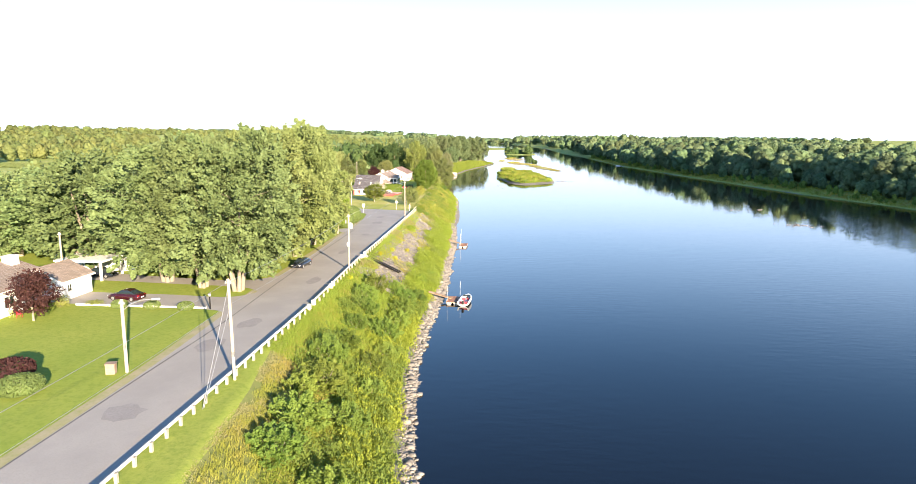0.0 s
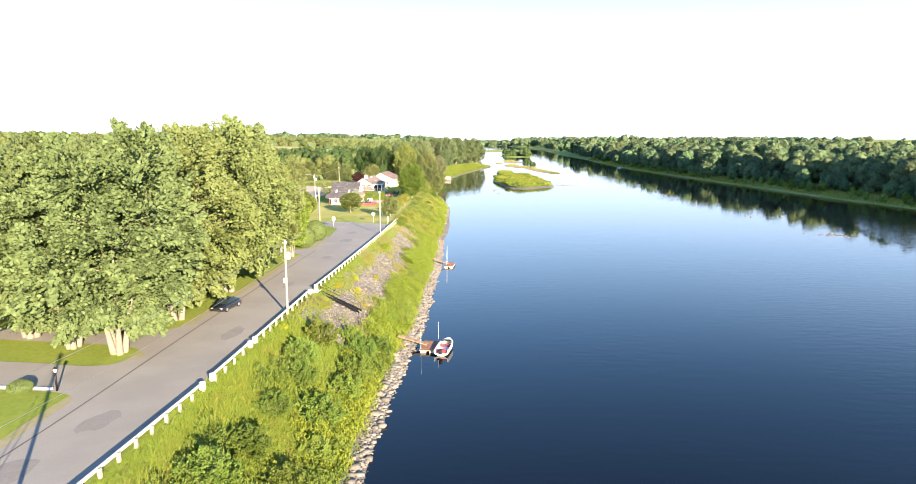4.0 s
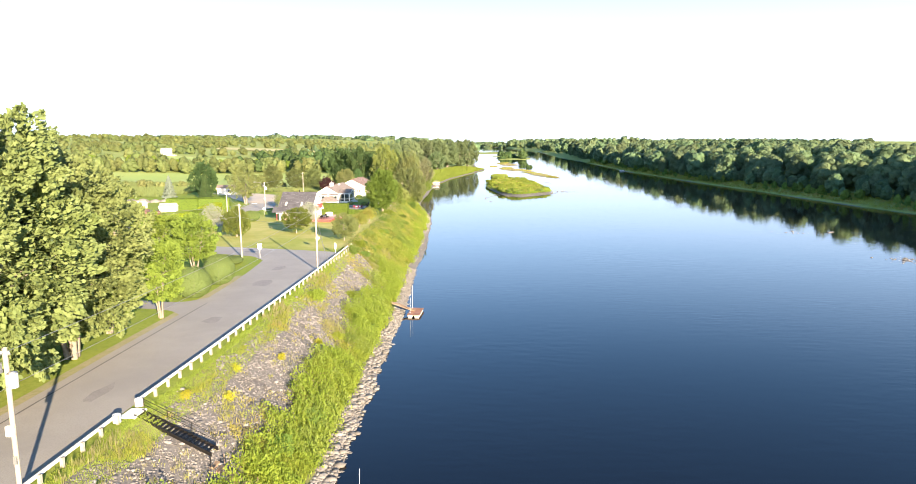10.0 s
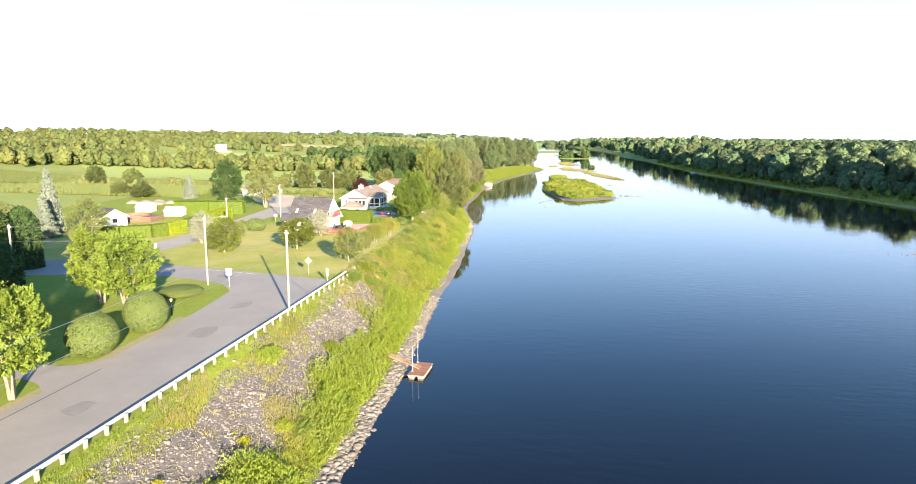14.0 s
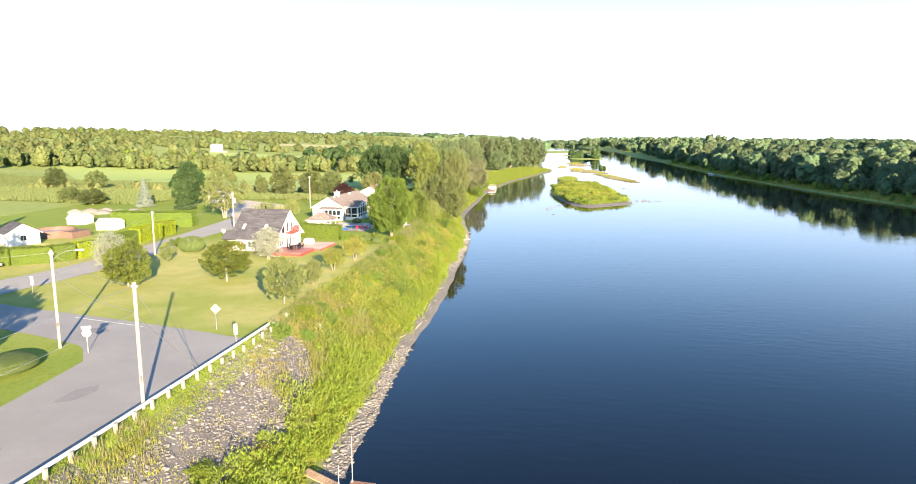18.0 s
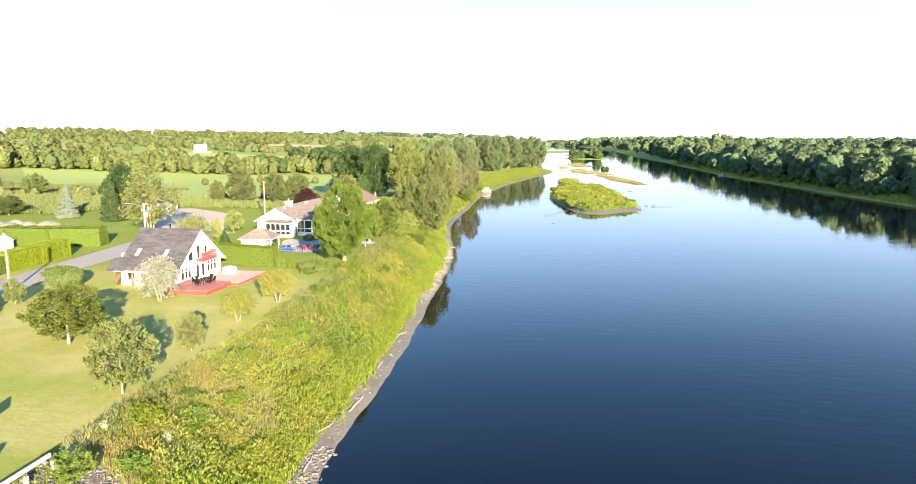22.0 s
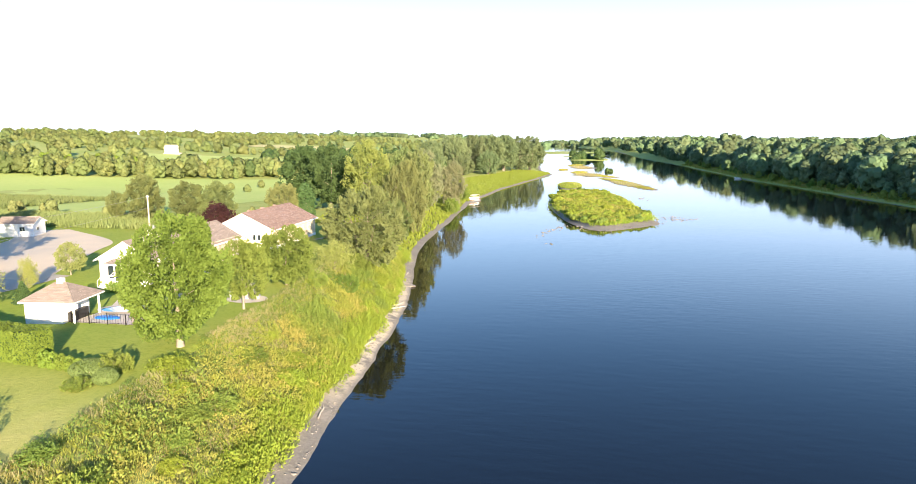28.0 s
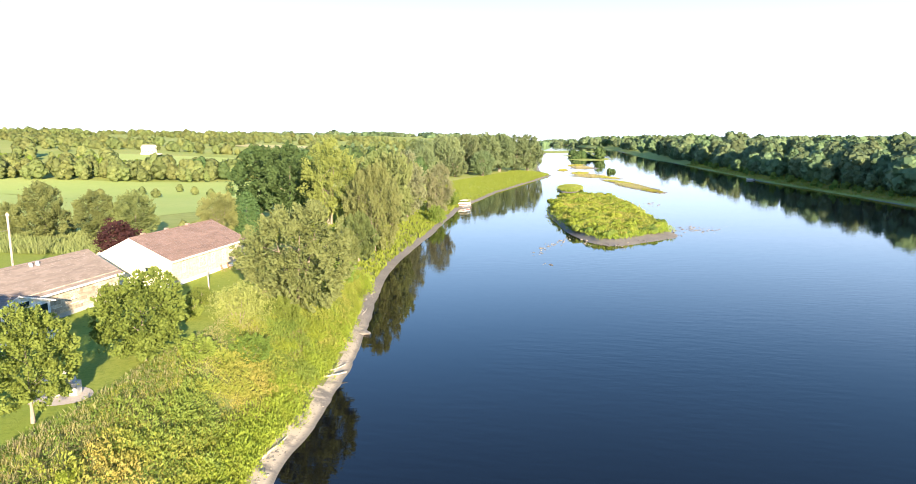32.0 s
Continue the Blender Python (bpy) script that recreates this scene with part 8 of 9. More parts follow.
for i in range(6):
    a = np.linspace(0, 2 * math.pi, 12, endpoint=False)
    m_x, m_y, m_r = -130 + i * 2.9, 281 + (i % 3) * 2.4, 2.2 + 0.5 * (i % 2)
    e = thing("gravel_heap", m_x, m_y, float(ground_z(m_x, m_y)), 0, "heap of pale gravel beside a yard", "gravel heap", "gravel heaps")
    part("mound", loft([[(math.cos(q) * m_r * r * (1 + 0.1 * math.sin(3 * q + i)), math.sin(q) * m_r * r, z) for q in a] for r, z in ((1.0, -0.1), (0.7, 0.5), (0.35, 0.85), (0.1, 1.0))]), M_SAND, e)

# bungalow, garage and carport by the first lawn
bg_ = gable_house("house", -66.0, 68.5, G1, 90, 22.0, 11.5, 3.2, 5.0, M_SIDING, M_SHINGLETAN, "white bungalow with brown shingle roof", ov=0.6)
for u in (-6.0, -2.0, 3.0, 7.5):
    window(bg_, 22.0, 11.5, "S", u, 1.0, 1.5, 1.3)
gg = gable_house("garage", -61.6, 81.2, G1, 90, 6.0, 6.6, 2.6, 4.2, M_SIDING, M_SHINGLETAN, "white garage with brown roof beside the driveway", ov=0.35)
part("garage_door", box_bm(3.0, 3.05, -2.4, 2.4, 0, 2.2), M_WHITE, gg)
window(gg, 6.0, 6.6, "S", -1.6, 1.1, 0.7, 0.9)
part("chimney", box_bm(9.2, 10.6, -1.4, 0.0, 3.0, 6.0, 0.03), M_WHITE, bg_, "broad white chimney")
cp = thing("carport", -64.2, 93.0, G1, 0, "flat white carport on slender posts", "carport")
part("roof", box_bm(-4.0, 3.6, -2.9, 2.9, 2.75, 3.05, 0.03), M_WHITE, cp)
for sx in (-3.6, 3.2):
    for sy in (-2.6, 2.6):
        part("post", box_bm(sx - 0.15, sx + 0.15, sy - 0.15, sy + 0.15, -0.1, 2.75), M_WHITE, cp)
nb = gable_house("house", -66.5, 102.0, G1, 0, 14.0, 9.0, 2.8, 4.6, M_SIDING, M_SHINGLETAN, "white house half hidden behind the maples", ov=0.5)
for u in (-4, 0, 4):
    window(nb, 14.0, 9.0, "S", u, 1.0, 1.4, 1.2)
tagged(new("driveway_kerb", box_mesh("driveway_kerb", -55.6, -38.2, 76.7, 76.95, 7.6, 7.98, M_WHITE, 0.03)), "low white concrete kerb along the driveway", "kerb")
nh = gable_house("house", -64.0, 142.0, G1, 90, 14.0, 9.0, 2.7, 4.2, M_BRICK, M_SHINGLEBR, "low brick house behind the young maples", ov=0.5)
for u in (-4, 0, 4):
    window(nh, 14.0, 9.0, "S", u, 1.0, 1.4, 1.2)
fz = float(ground_z(-350, 724))
fh = gable_house("house", -350.0, 724.0, fz + 1.2, 15, 9.5, 7.0, 4.8, 6.6, M_SIDING, M_CONCRETE, "pale two-storey house on the far hill", ov=0.4)
for z_ in (0.9, 3.3):
    for u in (-3.6, -1.2, 1.2, 3.6):
        window(fh, 9.5, 7.0, "S", u, z_, 1.3, 1.5)
    for u in (-2, 2):
        window(fh, 9.5, 7.0, "E", u, z_, 1.3, 1.5)
part("terrace", box_bm(-5.5, 9, -4.5, 4, -2.2, -0.1), M_STONEWALL, fh)

# ---- hedges ----
def hedge(name, pts, width, h, material, label, seed, density=210, leaf=0.15):
    """A clipped hedge along (x, y) points: leaf sprays over a box with soft edges."""
    rng = np.random.default_rng(seed)
    P, N = [], []
    for (ax, ay), (bx, by) in zip(pts, pts[1:]):
        d = np.array([bx - ax, by - ay])
        ln = np.linalg.norm(d)
        d = d / ln
        s = np.array([-d[1], d[0]])
        for face, area in (("top", ln * width), ("a", ln * h), ("b", ln * h), ("e0", width * h), ("e1", width * h)):
            n = int(area * density)
            u, q = rng.random(n) * ln, rng.random(n)
            if face == "top":
                w, z, nn = (q - 0.5) * width, np.full(n, h), np.tile([0, 0, 1.0], (n, 1))
            elif face in "ab":
                sg = 1 if face == "a" else -1
                w, z, nn = np.full(n, sg * width / 2), q * h, np.tile([s[0] * sg, s[1] * sg, 0.25], (n, 1))
            else:
                sg = -1 if face == "e0" else 1
                w, z = (rng.random(n) - 0.5) * width, q * h
                u = np.full(n, 0.0 if face == "e0" else ln)
                nn = np.tile([d[0] * sg, d[1] * sg, 0.25], (n, 1))
            wob = 0.06 * np.sin(u * 2.1 + z * 3) + 0.05 * np.sin(u * 5.3)
            z2 = np.clip(z + (wob if face == "top" else 0) - np.maximum(0, np.abs(w) - width * 0.38) ** 2 * 1.2, 0.02, None)
            xy = np.array([ax, ay]) + np.outer(u, d) + np.outer(w + (wob if face in "ab" else 0), s)
            P.append(np.stack([xy[:, 0], xy[:, 1], ground_z(xy[:, 0], xy[:, 1]) + z2], -1) + rng.normal(0, 0.04, (n, 3)))
            N.append(nn)
    c, nn = np.concatenate(P), np.concatenate(N)
    v, f, _ = leaf_cards(rng, c, nn, leaf, 0.4, 0.7)
    e = thing(name, 0, 0, 0, 0, label, "hedge", "clipped hedges")
    e.location = (pts[0][0], pts[0][1], float(ground_z(*pts[0])))
    m = part("foliage", mesh_from("foliage", v - np.array(e.location), f, material), material, e)
    # plain dark boxes added inside the foliage so that no light passes through
    bm = bmesh.new()
    for (ax, ay), (bx, by) in zip(pts, pts[1:]):
        vs = add_box(bm, 0.2, math.hypot(bx - ax, by - ay) - 0.2, -width / 2 + 0.16, width / 2 - 0.16, -0.2, h - 0.18)
        bmesh.ops.rotate(bm, verts=vs, cent=(0, 0, 0), matrix=Matrix.Rotation(math.atan2(by - ay, bx - ax), 3, "Z"))
        bmesh.ops.translate(bm, verts=vs, vec=(ax - e.location.x, ay - e.location.y, 0))
    part("inner_growth", bm, L_CEDAR, e, "solid dark green box added inside to block light")
    return e


hedge("hedge", [(-63.5, 257.5), (-53, 252.9), (-43.2, 251.4)], 2.0, 2.9, L_HEDGE, "long bright green clipped cedar hedge behind the white house", 41)
hedge("hedge", [(-92.0, 213.2), (-85.0, 215.6), (-80.6, 219.0), (-79.3, 221.9)], 2.0, 2.7, L_HEDGE, "clipped green hedge along the lane corner", 42)
hedge("hedge", [(-79.3, 222.6), (-78.8, 227.6)], 1.9, 2.7, L_HEDGEY, "bright yellow-green hedge along the lane", 43)
hedge("hedge", [(-78.9, 228.2), (-80.0, 238.0)], 1.9, 2.6, L_HEDGE, "clipped green hedge beside the lane", 47)
hedge("hedge", [(-80.2, 238.6), (-81.2, 246.0), (-82.0, 252.5)], 2.4, 2.9, L_HEDGEY, "bushy bright yellow-green hedge along the lane", 45)
hedge("hedge", [(-101.5, 260.5), (-92.0, 261.5), (-83.2, 263.5)], 3.2, 3.4, L_HEDGE, "tall green hedge behind the lane", 44)
for i in range(5):
    plant("dwarf_cedar", "dwarf_cedar", -42.4 + i * 0.95, 250.6 - i * 0.12, 1.5 - 0.08 * i, 0.85, "small clipped cedar in a short row on the lawn", "shrub", "row of dwarf cedars")
for x, y, h, w, st in [(-37.2, 249.5, 1.4, 3.0, "round_bush"), (-35.6, 250.4, 1.9, 3.0, "bank_shrub"), (-34.6, 248.2, 1.3, 2.0, "round_bush"), (-36.0, 246.8, 1.0, 2.2, "bank_shrub"),
                       (-43.5, 274.6, 1.2, 2.0, "round_bush"), (-48.3, 275.8, 1.3, 2.2, "round_bush"), (-55.5, 275.5, 1.5, 2.0, "bank_shrub"), (-52.0, 304.5, 1.0, 2.4, "round_bush"),
                       (-62.0, 268.8, 2.6, 2.6, "dark_spruce"), (-57.5, 73.5, 1.5, 2.4, "bank_shrub"), (-57.0, 76.0, 1.4, 2.2, "yellow_shrub"), (-70.5, 238, 1.6, 3.6, "bank_shrub"),
                       (-40.0, 296.0, 2.4, 3.2, "bank_shrub"), (-42.2, 302.0, 2.0, 3.0, "dark_tree"), (-38.8, 288.0, 2.2, 3.6, "bank_shrub"), (-53.5, 77.4, 0.6, 2.4, "yellow_shrub")]:
    plant("garden_shrub", st, x, y, h, w, "leafy garden shrub at the edge of the lawn", "shrub", "garden shrubs")

# shrubs on the river bank below the road
for i, (x, y, h, w) in enumerate([(-20.0, 67.0, 3.0, 4.8), (-17.6, 50.0, 3.2, 5.2), (-14.8, 55.0, 3.0, 4.6), (-16.5, 96.0, 3.0, 4.4), (-21.6, 92.5, 2.8, 4.2), (-16.8, 83.5, 3.0, 4.8), (-21.4, 99.0, 3.2, 4.4),
                                  (-17.3, 102.0, 2.8, 4.6), (-20.5, 88.5, 2.4, 4.0), (-16.4, 91.0, 2.6, 4.2), (-15.8, 71.0, 2.6, 4.4), (-19.5, 73.0, 2.2, 4.0), (-18.5, 60.0, 3.2, 5.2), (-19.5, 56.5, 2.0, 3.6),
                                  (-14.6, 64.0, 2.4, 3.8), (-20.2, 80.5, 2.0, 3.8), (-15.6, 78.0, 2.2, 3.8), (-16.0, 106.5, 2.4, 4.2), (-19.3, 105.0, 2.0, 3.6), (-17.5, 45.0, 2.6, 4.6), (-13.0, 43.0, 3.2, 5.0),
                                  (-17.0, 119.5, 1.6, 3.0), (-16.3, 126.0, 1.8, 3.2), (-17.2, 133.0, 1.4, 2.8), (-16.8, 141.0, 1.6, 3.0), (-18.5, 150.0, 1.2, 2.4), (-17.6, 158.5, 1.4, 2.8), (-18.4, 167.0, 1.4, 2.6),
                                  (-27.6, 191.2, 1.6, 3.0), (-26.0, 194.5, 1.2, 2.4), (-27.5, 252.0, 1.8, 3.4), (-31.5, 293.0, 2.6, 4.4), (-33.5, 304.0, 3.0, 4.6), (-29.5, 262.0, 1.4, 3.0), (-33.6, 287.0, 2.2, 3.6), (-24.5, 226, 1.2, 2.8), (-28, 238, 1.3, 2.6)]):
    plant("bank_shrub", "bank_shrub", x, y, h, w, "leafy green shrub on the river bank", "shrub", "river bank shrubs", seed=i % 2)
pr_ = random.Random(12)
for i in range(90):
    y = pr_.uniform(112, 340)
    d = pr_.uniform(3.6, float(bank_width(y)) - 0.6)
    x = float(left_shore(y)) - d
    if bool(rubble_zone(x, y)) and pr_.random() < 0.85 or abs(y - 113.6) < 3:
        continue
    s = pr_.uniform(0.6, 1.35)
    plant("low_bush", pr_.choice(["low_shrub", "low_yellow_shrub", "low_yellow_shrub"]), x, y, 1.1 * s, 2.3 * s * pr_.uniform(0.8, 1.3), "low leafy bush among tall grass on the bank", "shrub", "low bushes on the bank", seed=i % 2)
for i, (x, y) in enumerate([(-23.6, 127.0), (-22.2, 122.0), (-21.9, 134.5), (-24.4, 118.5), (-20.6, 144.0), (-19.8, 182.0), (-21.5, 187.0), (-22.6, 198.0), (-19.5, 109.0), (-24.8, 96.8)]):
    plant("goldenrod", "goldenrod", x, y, 0.8, 0.95, "clump of yellow flowering goldenrod on the bank", "wildflower", "goldenrod clumps")

for i, (x, y) in enumerate([(-26.1, 198.7), (-25.0, 199.6), (-29.0, 195.9), (-28.6, 192.4), (-23.4, 199.0)]):
    plant("white_wildflowers", "white_flowers", x, y, 0.6, 0.8, "clump of small white wildflowers on the bank", "wildflower", "white wildflower clumps")


# ---- stones ----
def rock_mesh(name, seed, material):
    rng = random.Random(seed)
    bm = bmesh.new()
    bmesh.ops.create_icosphere(bm, subdivisions=1, radius=0.5)
    for v in bm.verts:
        v.co *= rng.uniform(0.62, 1.3)
        v.co.z *= 0.58
    me = bpy.data.meshes.new(name)
    bm.to_mesh(me)
    bm.free()
    me.materials.append(material)
    return me


ROCKS = [rock_mesh("stone", k, M_ROCK) for k in range(6)]


def stone_stuff(name, pts, sizes, material, label, seed):
    """Many stones in one mesh."""
    rng = np.random.default_rng(seed)
    base = []
    for me in ROCKS:
        v = np.zeros(len(me.vertices) * 3, dtype=np.float32)
        me.vertices.foreach_get("co", v)
        f = np.zeros(len(me.polygons) * 3, dtype=np.int32)
        me.polygons.foreach_get("vertices", f)
        base.append((v.reshape(-1, 3), f.reshape(-1, 3)))
    n = len(pts)
    which = rng.integers(0, 6, n)
    a = rng.uniform(0, 2 * math.pi, n)
    vs, fs, o = [], [], 0
    for k in range(6):
        idx = np.where(which == k)[0]
        v, f = base[k]
        c, s = np.cos(a[idx])[:, None], np.sin(a[idx])[:, None]
        sx = sizes[idx][:, None]
        X = (v[None, :, 0] * c - v[None, :, 1] * s) * sx * rng.uniform(0.8, 1.3, (len(idx), 1))
        Y = (v[None, :, 0] * s + v[None, :, 1] * c) * sx
        Z = v[None, :, 2] * sx
        V = np.stack([X, Y, Z], -1) + pts[idx][:, None, :]
        F = f[None] + (np.arange(len(idx)) * len(v))[:, None, None] + o
        vs.append(V.reshape(-1, 3))
        fs.append(F.reshape(-1, 3))
        o += len(idx) * len(v)
    return stuff(name, np.concatenate(vs), np.concatenate(fs), material, label, "stones")


rs = np.random.default_rng(77)
n_ = 12500
yy_ = rs.uniform(40, 210, n_)
dd_ = rs.uniform(-0.35, 1.0, n_) + rs.uniform(0, 1.0, n_) * np.interp(yy_, [40, 95, 110], [0.7, 0.7, 1.1])
xx_ = left_shore(yy_) + shore_noise(yy_) * 0.6 - dd_
sz_ = np.clip(rs.lognormal(-1.45, 0.68, n_), 0.08, 1.25) * np.interp(yy_, [40, 110, 160, 205], [0.85, 0.85, 0.62, 0.45])
bare_ = (yy_ > 98) | (rs.random(n_) < 0.5)
near = (yy_ > 95) & (yy_ < 190) & (sz_ > 0.3)
sel = np.where(near)[0][:300]
mask = np.ones(n_, dtype=bool)
mask[sel] = False
mask &= bare_
zz_ = ground_z(xx_, yy_) + sz_ * 0.08
stone_stuff("shore_stones", np.stack([xx_, yy_, zz_], -1)[mask], sz_[mask], M_ROCK, "grey-brown boulders and stones along the shore", 78)
rip = thing("stone_shore", -12.5, 140.0, 0.0, 0, "band of loose boulders along the water's edge", "riprap", kind="structure")
for i in sel:
    s = new("stone", ROCKS[int(i) % 6])
    s.parent = rip
    s.matrix_local = Matrix.Translation((xx_[i] + 12.5, yy_[i] - 140.0, zz_[i])) @ Euler((0, 0, float(i))).to_matrix().to_4x4() @ Matrix.Diagonal((sz_[i] * 1.15, sz_[i], sz_[i], 1))
# scattered stones on the muddy shore downstream
n2 = 2600
y2, d2 = rs.uniform(200, 350, n2), rs.uniform(0.2, 3.2, n2)
x2 = left_shore(y2) + shore_noise(y2) * 0.6 - d2
s2 = np.clip(rs.lognormal(-2.1, 0.5, n2), 0.05, 0.5)
stone_stuff("shore_pebbles", np.stack([x2, y2, ground_z(x2, y2)], -1), s2, M_ROCK, "scattered pale stones on the muddy shore", 79)
def driftwood(y, d, length, r, rz, label):
    """A bleached log with a broken side branch lying on the shore."""
    x = float(left_shore(y)) + float(shore_noise(y)) * 0.6 - d
    e = thing("driftwood_log", x, y, float(ground_z(x, y)) + r * 0.7, rz, label, "driftwood", "driftwood on the shore")
    v, f = tube([(-length / 2, 0, 0), (-length * 0.15, 0.06 * length * 0.3, 0.02), (length * 0.2, -0.04, 0.03), (length / 2, 0.08, 0.06)], [r, r * 0.95, r * 0.75, r * 0.4], 7)
    part("log", mesh_from("log", v, f, M_DRIFT, smooth=True), M_DRIFT, e)
    v, f = tube([(length * 0.1, 0, 0.02), (length * 0.24, length * 0.12, r * 1.6), (length * 0.3, length * 0.2, r * 2.4)], [r * 0.5, r * 0.35, r * 0.12], 5)
    part("branch_stub", mesh_from("branch_stub", v, f, M_DRIFT, smooth=True), M_DRIFT, e)


M_DRIFT = surf("bleached_wood", (0.42, 0.38, 0.32), (0.52, 0.47, 0.40), (0.28, 0.25, 0.21), big=1.0, small=9.0, rough=0.9, bump=0.4)
for y, d, ln, r, a in [(206.5, 1.3, 3.2, 0.09, 96), (213.0, 2.0, 2.4, 0.07, 70), (219.5, 1.1, 4.0, 0.11, 88), (224.0, 2.1, 2.6, 0.08, 120), (231.0, 1.5, 3.4, 0.09, 94), (243.0, 1.6, 2.8, 0.08, 60),
                       (262.0, 1.4, 3.0, 0.10, 101), (284.0, 1.6, 4.2, 0.12, 84), (300.5, 1.8, 4.6, 0.13, 40), (303.0, 1.5, 3.8, 0.10, 66), (327.0, 1.4, 3.6, 0.11, 95)]:
    driftwood(y, d, ln, r, a, "bleached driftwood log lying on the muddy shore")
# slate rubble on the slope below the road
n3 = 44000
y3 = rs.uniform(88, 198, n3)
d3 = rs.uniform(4.0, 13.0, n3)
x3 = left_shore(y3) - d3
k3 = rubble_zone(x3, y3) | (rs.random(n3) < 0.05)
s3 = np.clip(rs.lognormal(-2.2, 0.55, n3), 0.05, 0.6)
stone_stuff("slate_rubble", np.stack([x3, y3, ground_z(x3, y3) + 0.02], -1)[k3], s3[k3], M_RUBBLE, "bare grey slate rubble on the river bank", 80)
e = thing("boulder", -28.3, 318.0, 0.05, 25, "large flat pale boulder at the water's edge", "boulder")
bl = part("boulder_stone", rock_mesh("boulder_stone", 9, M_ROCK), M_ROCK, e)
bl.scale = (3.2, 2.0, 1.5)


# ---- islands and bars in the river ----
def island(name, cx, cy, lx, ly, h, material, label, seed, rz=0.0, category="island", rough=1.0):
    rng = random.Random(seed)
    v, f = [], []
    nr, na = 9, 48
    ph = [rng.uniform(0, 6.28) for _ in range(4)]
    for i in range(nr + 1):
        r = i / nr
        for k in range(na):
            a = 2 * math.pi * k / na
            w = 1 + rough * (0.10 * math.sin(2 * a + ph[0]) + 0.07 * math.sin(3 * a + ph[1]) + 0.05 * math.sin(5 * a + ph[2]) + 0.04 * math.sin(9 * a + ph[3]) + 0.03 * math.sin(14 * a + ph[1]))
            z = h * (1 - r ** 2.2) - 0.35 * max(0, r - 0.86) / 0.14
            v.append((lx * r * w * math.cos(a), ly * r * w * math.sin(a), z))
    for i in range(nr):
        for k in range(na):
            f.append((i * na + k, (i + 1) * na + k, (i + 1) * na + (k + 1) % na, i * na + (k + 1) % na))
    ob = new(name, mesh_from(name, v, f, material, smooth=True))
    ob.matrix_world = pose(cx, cy, 0.0, 0, 0, rz)
    return tagged(ob, label, category, kind="structure")


def island_points(seed, n, cx, cy, lx, ly, h, rz, lo=0.0, hi=0.86):
    rng = np.random.default_rng(seed)
    r, a = np.sqrt(rng.uniform(lo, hi ** 2, n)), rng.uniform(0, 2 * math.pi, n)
    x, y = lx * r * np.cos(a), ly * r * np.sin(a)
    c, s = math.cos(radians(rz)), math.sin(radians(rz))
    return np.stack([cx + x * c - y * s, cy + x * s + y * c, h * (1 - r ** 2.2)], -1)


ISLE = catmull([(-11, 476), (-7, 445), (-0.6, 413.5), (7.8, 397.8), (16.5, 404.8), (27, 418), (23.5, 440), (22.5, 470), (19, 505), (11, 536), (-2, 538), (-9, 508), (-11, 476)], 8)[:-1]
ISLE_C = np.array([7.5, 465.0])


def isle_z(r):
    """Height of the island by the share of the way from its middle to the water."""
    return np.interp(r, [0, 0.7, 0.84, 0.94, 1.0, 1.06], [1.9, 1.7, 1.3, 0.35, 0.02, -0.6])


def build_isle():
    rr = np.concatenate([np.linspace(0.02, 0.8, 8), np.linspace(0.84, 1.06, 9)])
    g = ISLE_C + (ISLE - ISLE_C)[None] * rr[:, None, None]
    z = np.broadcast_to(isle_z(rr)[:, None], g.shape[:2]) + noise2(g[..., 0], g[..., 1], 0.5) * 0.1
    v = np.concatenate([g, z[..., None]], -1).reshape(-1, 3)
    na = len(ISLE)
    f = [(i * na + k, (i + 1) * na + k, (i + 1) * na + (k + 1) % na, i * na + (k + 1) % na) for i in range(len(rr) - 1) for k in range(na)]
    tagged(new("island", mesh_from("island", v, f, M_BEACH, smooth=True)), "long low island with a muddy gravel rim", "island", kind="structure")


build_isle()


def isle_points(seed, n, lo, hi):
    rng = np.random.default_rng(seed)
    r = np.sqrt(rng.uniform(lo * lo, hi * hi, n))
    p = ISLE_C + (ISLE[rng.integers(0, len(ISLE), n)] + rng.normal(0, 1.2, (n, 2)) - ISLE_C) * r[:, None]
    return np.concatenate([p, isle_z(r)[:, None]], 1)


blades("island_grass", isle_points(51, 9000, 0.0, 0.9), 0.8, 0.09, 7, L_LUSH, "tall bright green reeds covering the island", 51, lean=0.6, spread=0.5)
blades("island_grass", isle_points(52, 4500, 0.0, 0.85), 1.2, 0.09, 5, L_WEED, "pale seeding grasses on the island", 52, lean=0.4, spread=0.5)
stone_stuff("island_stones", isle_points(53, 700, 0.93, 1.04), np.clip(rs.lognormal(-1.3, 0.5, 700), 0.15, 0.9), M_ROCK, "stones round the island's edge", 53)
woods("island_shrubs", [(x, y, 0.8 + 1.3 * ((i * 37) % 11) / 11, 2.6 + 2.0 * ((i * 17) % 7) / 7) for i, (x, y, z) in enumerate(isle_points(55, 240, 0.0, 0.84))], 420, L_LUSH, "low lumpy bushes among the island reeds", 55, base=1.35, lobes=6)
woods("island_shrubs", [(x, y, 0.7 + 0.8 * ((i * 37) % 11) / 11, 2.4 + 1.6 * ((i * 17) % 7) / 7) for i, (x, y, z) in enumerate(isle_points(56, 200, 0.3, 0.88))], 380, L_SHRUB, "bright green bushes along the island's edge", 56, base=1.1, lobes=6)
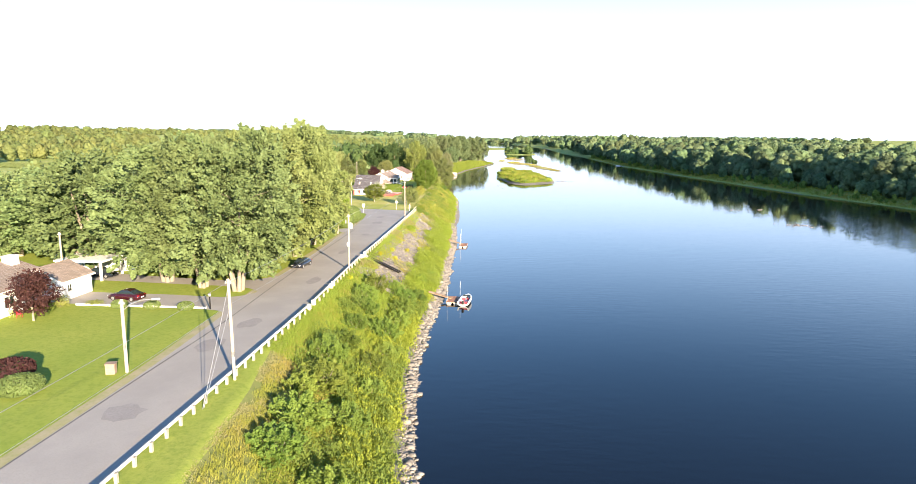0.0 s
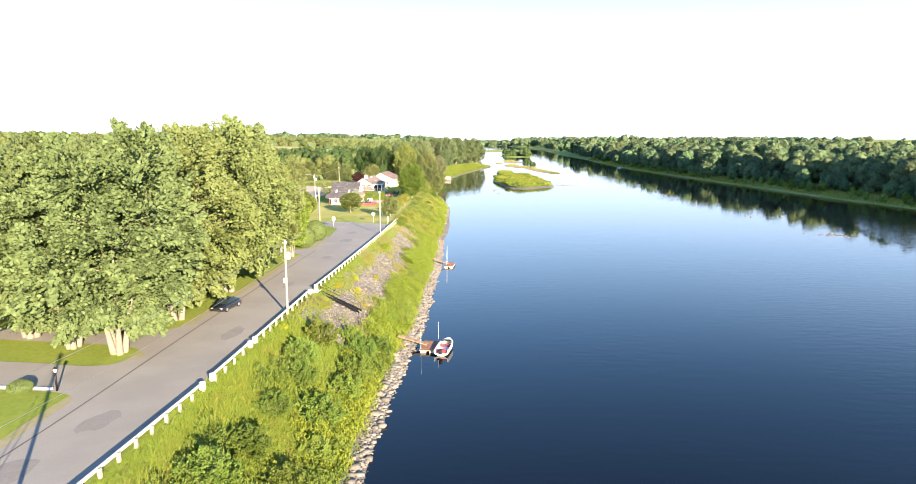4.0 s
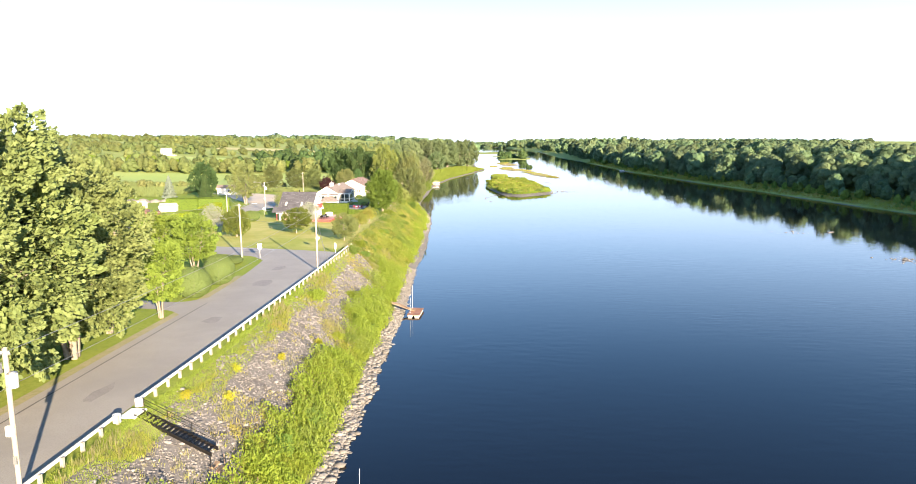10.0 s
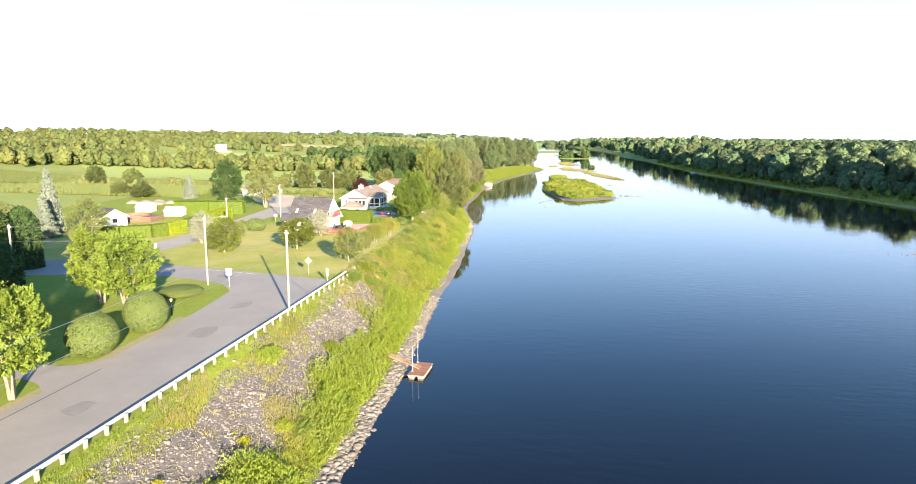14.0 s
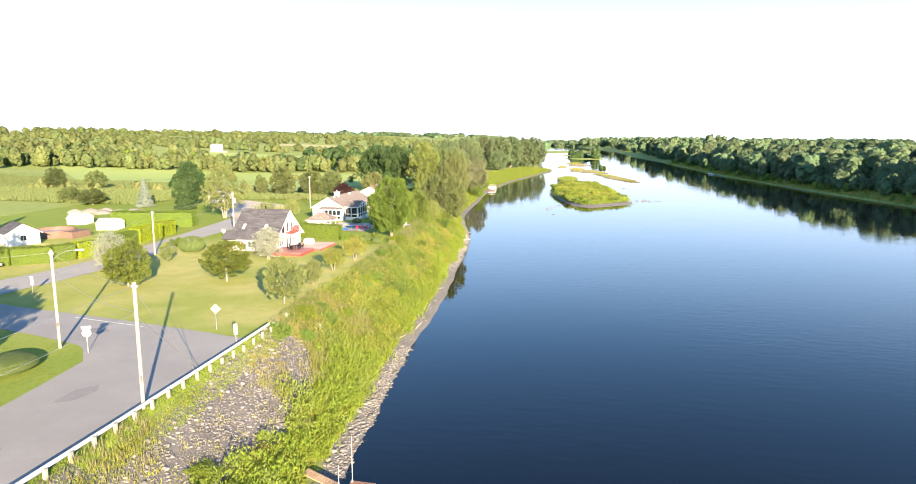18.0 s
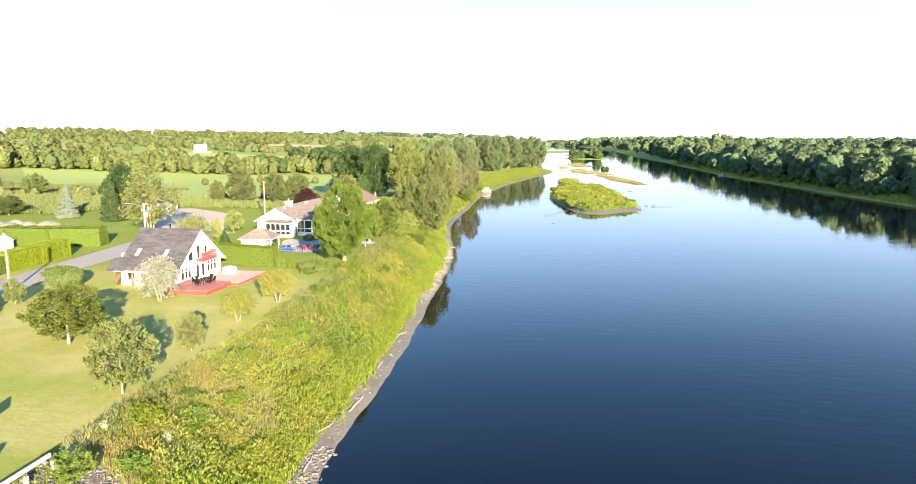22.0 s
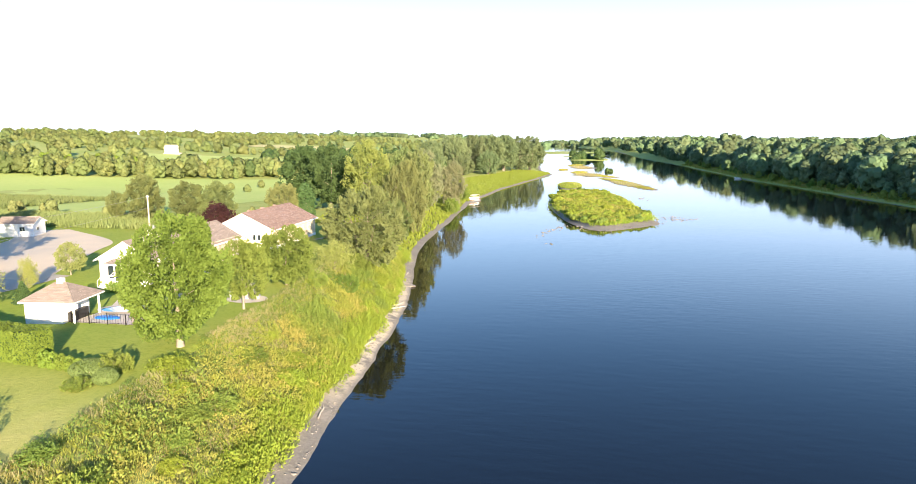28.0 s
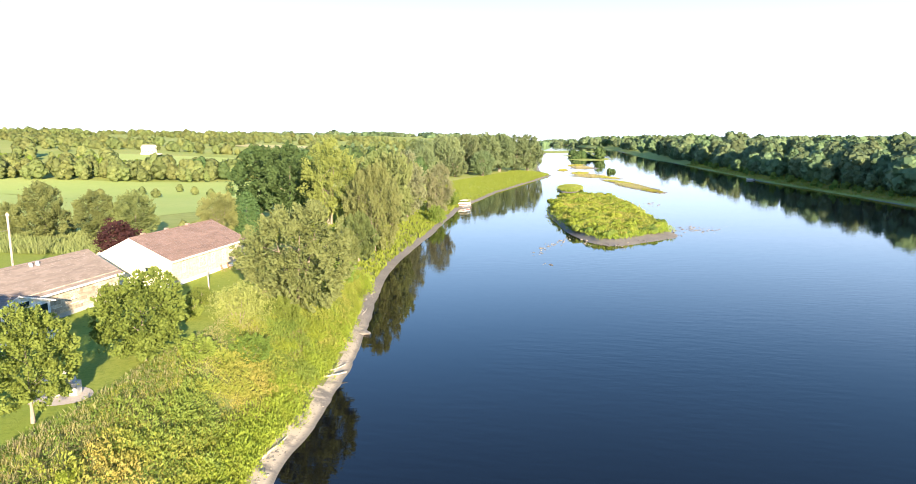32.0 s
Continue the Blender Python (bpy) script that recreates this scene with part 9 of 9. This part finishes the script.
island("islet", -3.5, 580.0, 7.0, 26.0, 1.0, M_BEACH, "small grassy islet", 2)
blades("islet_grass", island_points(54, 1500, -3.5, 580.0, 7.0, 26.0, 1.0, 0), 1.0, 0.12, 6, L_REED, "green reeds on a small islet", 54, lean=0.4, spread=0.5)
BARS = [(30, 606, 7, 34, 0.28, 12), (24, 640, 5, 24, 0.22, 20), (37, 575, 3.5, 16, 0.2, 14), (10, 700, 12, 26, 0.26, 8), (20, 682, 6, 16, 0.2, 24), (2, 735, 7, 26, 0.22, 0), (4, 830, 11, 34, 0.26, 4), (-2, 880, 8, 30, 0.2, -6), (-12, 780, 4, 20, 0.2, 0)]
for i, (bx, by, lx, ly, h, a) in enumerate(BARS):
    island("gravel_bar", bx, by, lx, ly, h, (M_BEACH, M_SANDEDGE)[i % 2], "low gravel bar in the shallow river", 10 + i, a, "gravel bar", rough=2.2)
    blades("bar_grass", island_points(60 + i, 700, bx, by, lx, ly, h, a, hi=0.8), 0.4, 0.14, 4, L_WEED if i % 3 else L_STRAW, "sparse grass on a gravel bar", 60 + i, spread=0.6)
    stone_stuff("bar_stones", island_points(80 + i, 260, bx, by, lx, ly, 0.1, a, 0.4, 1.12), np.clip(rs.lognormal(-1.0, 0.5, 260), 0.15, 0.9), M_ROCK, "stones on a low gravel bar", 90 + i)
for i, (bx, by, lx, ly) in enumerate([(14, 1075, 30, 60), (10, 1230, 30, 60), (-30, 1500, 60, 120)]):
    island("wooded_island", bx, by, lx, ly, 1.2, M_MEADOW, "distant grassy island with trees", 20 + i)
woods("island_trees", [(-2, 1055, 9, 12), (6, 1062, 11, 13), (12, 1070, 8, 10), (26, 1045, 17, 14), (2, 1085, 10, 12), (-8, 1230, 10, 12), (4, 1240, 9, 12), (-4, 1050, 7, 10), (18, 1060, 6, 8), (24, 752, 5, 4), (27, 756, 4, 4)], 700, L_DARK, "dark trees on the distant island", 70)


def rock_group(pts, size, label, seed):
    pts = np.asarray(pts, float)
    g = np.random.default_rng(seed)
    stone_stuff("river_rocks", np.concatenate([pts, np.full((len(pts), 1), -0.03)], 1), np.clip(g.lognormal(math.log(size * 0.62), 0.55, len(pts)), size * 0.25, size * 2), M_ROCK, label, seed)


rock_group(np.stack([rs.normal(34, 3.2, 160), rs.normal(433, 4.0, 160)], -1), 0.5, "cluster of rocks rising from the river", 81)
rock_group(np.stack([rs.normal(30, 1.6, 50), rs.normal(505, 5.0, 50)], -1), 0.5, "small cluster of rocks in the river", 82)
t_ = rs.random(110)
rock_group(np.stack([-1 - 8 * t_ + rs.normal(0, 0.8, 110), 412 - 26 * t_ + rs.normal(0, 2, 110)], -1), 0.5, "line of rocks trailing from the island", 83)
rock_group(np.stack([rs.normal(-5.6, 0.7, 8), rs.normal(372, 0.7, 8)], -1), 0.8, "low rocks at the water surface", 84)
t_ = rs.random(90)
rock_group(np.stack([84 + 14 * t_ + rs.normal(0, 1.0, 90), 273 + rs.normal(0, 1.6, 90)], -1), 0.35, "line of rocks just above the water", 85)
rock_group(np.stack([rs.normal(98, 2.6, 130), rs.normal(227, 2.4, 130)], -1), 0.5, "shoal of rocks near the far side", 86)
rock_group(np.array([(102, 275), (102.9, 275.6), (101.2, 274.4)]), 1.7, "dark boulder in the river", 87)
rock_group(np.array([(97.0, 252), (98.0, 252.6)]), 0.8, "small dark rock in the river", 88)
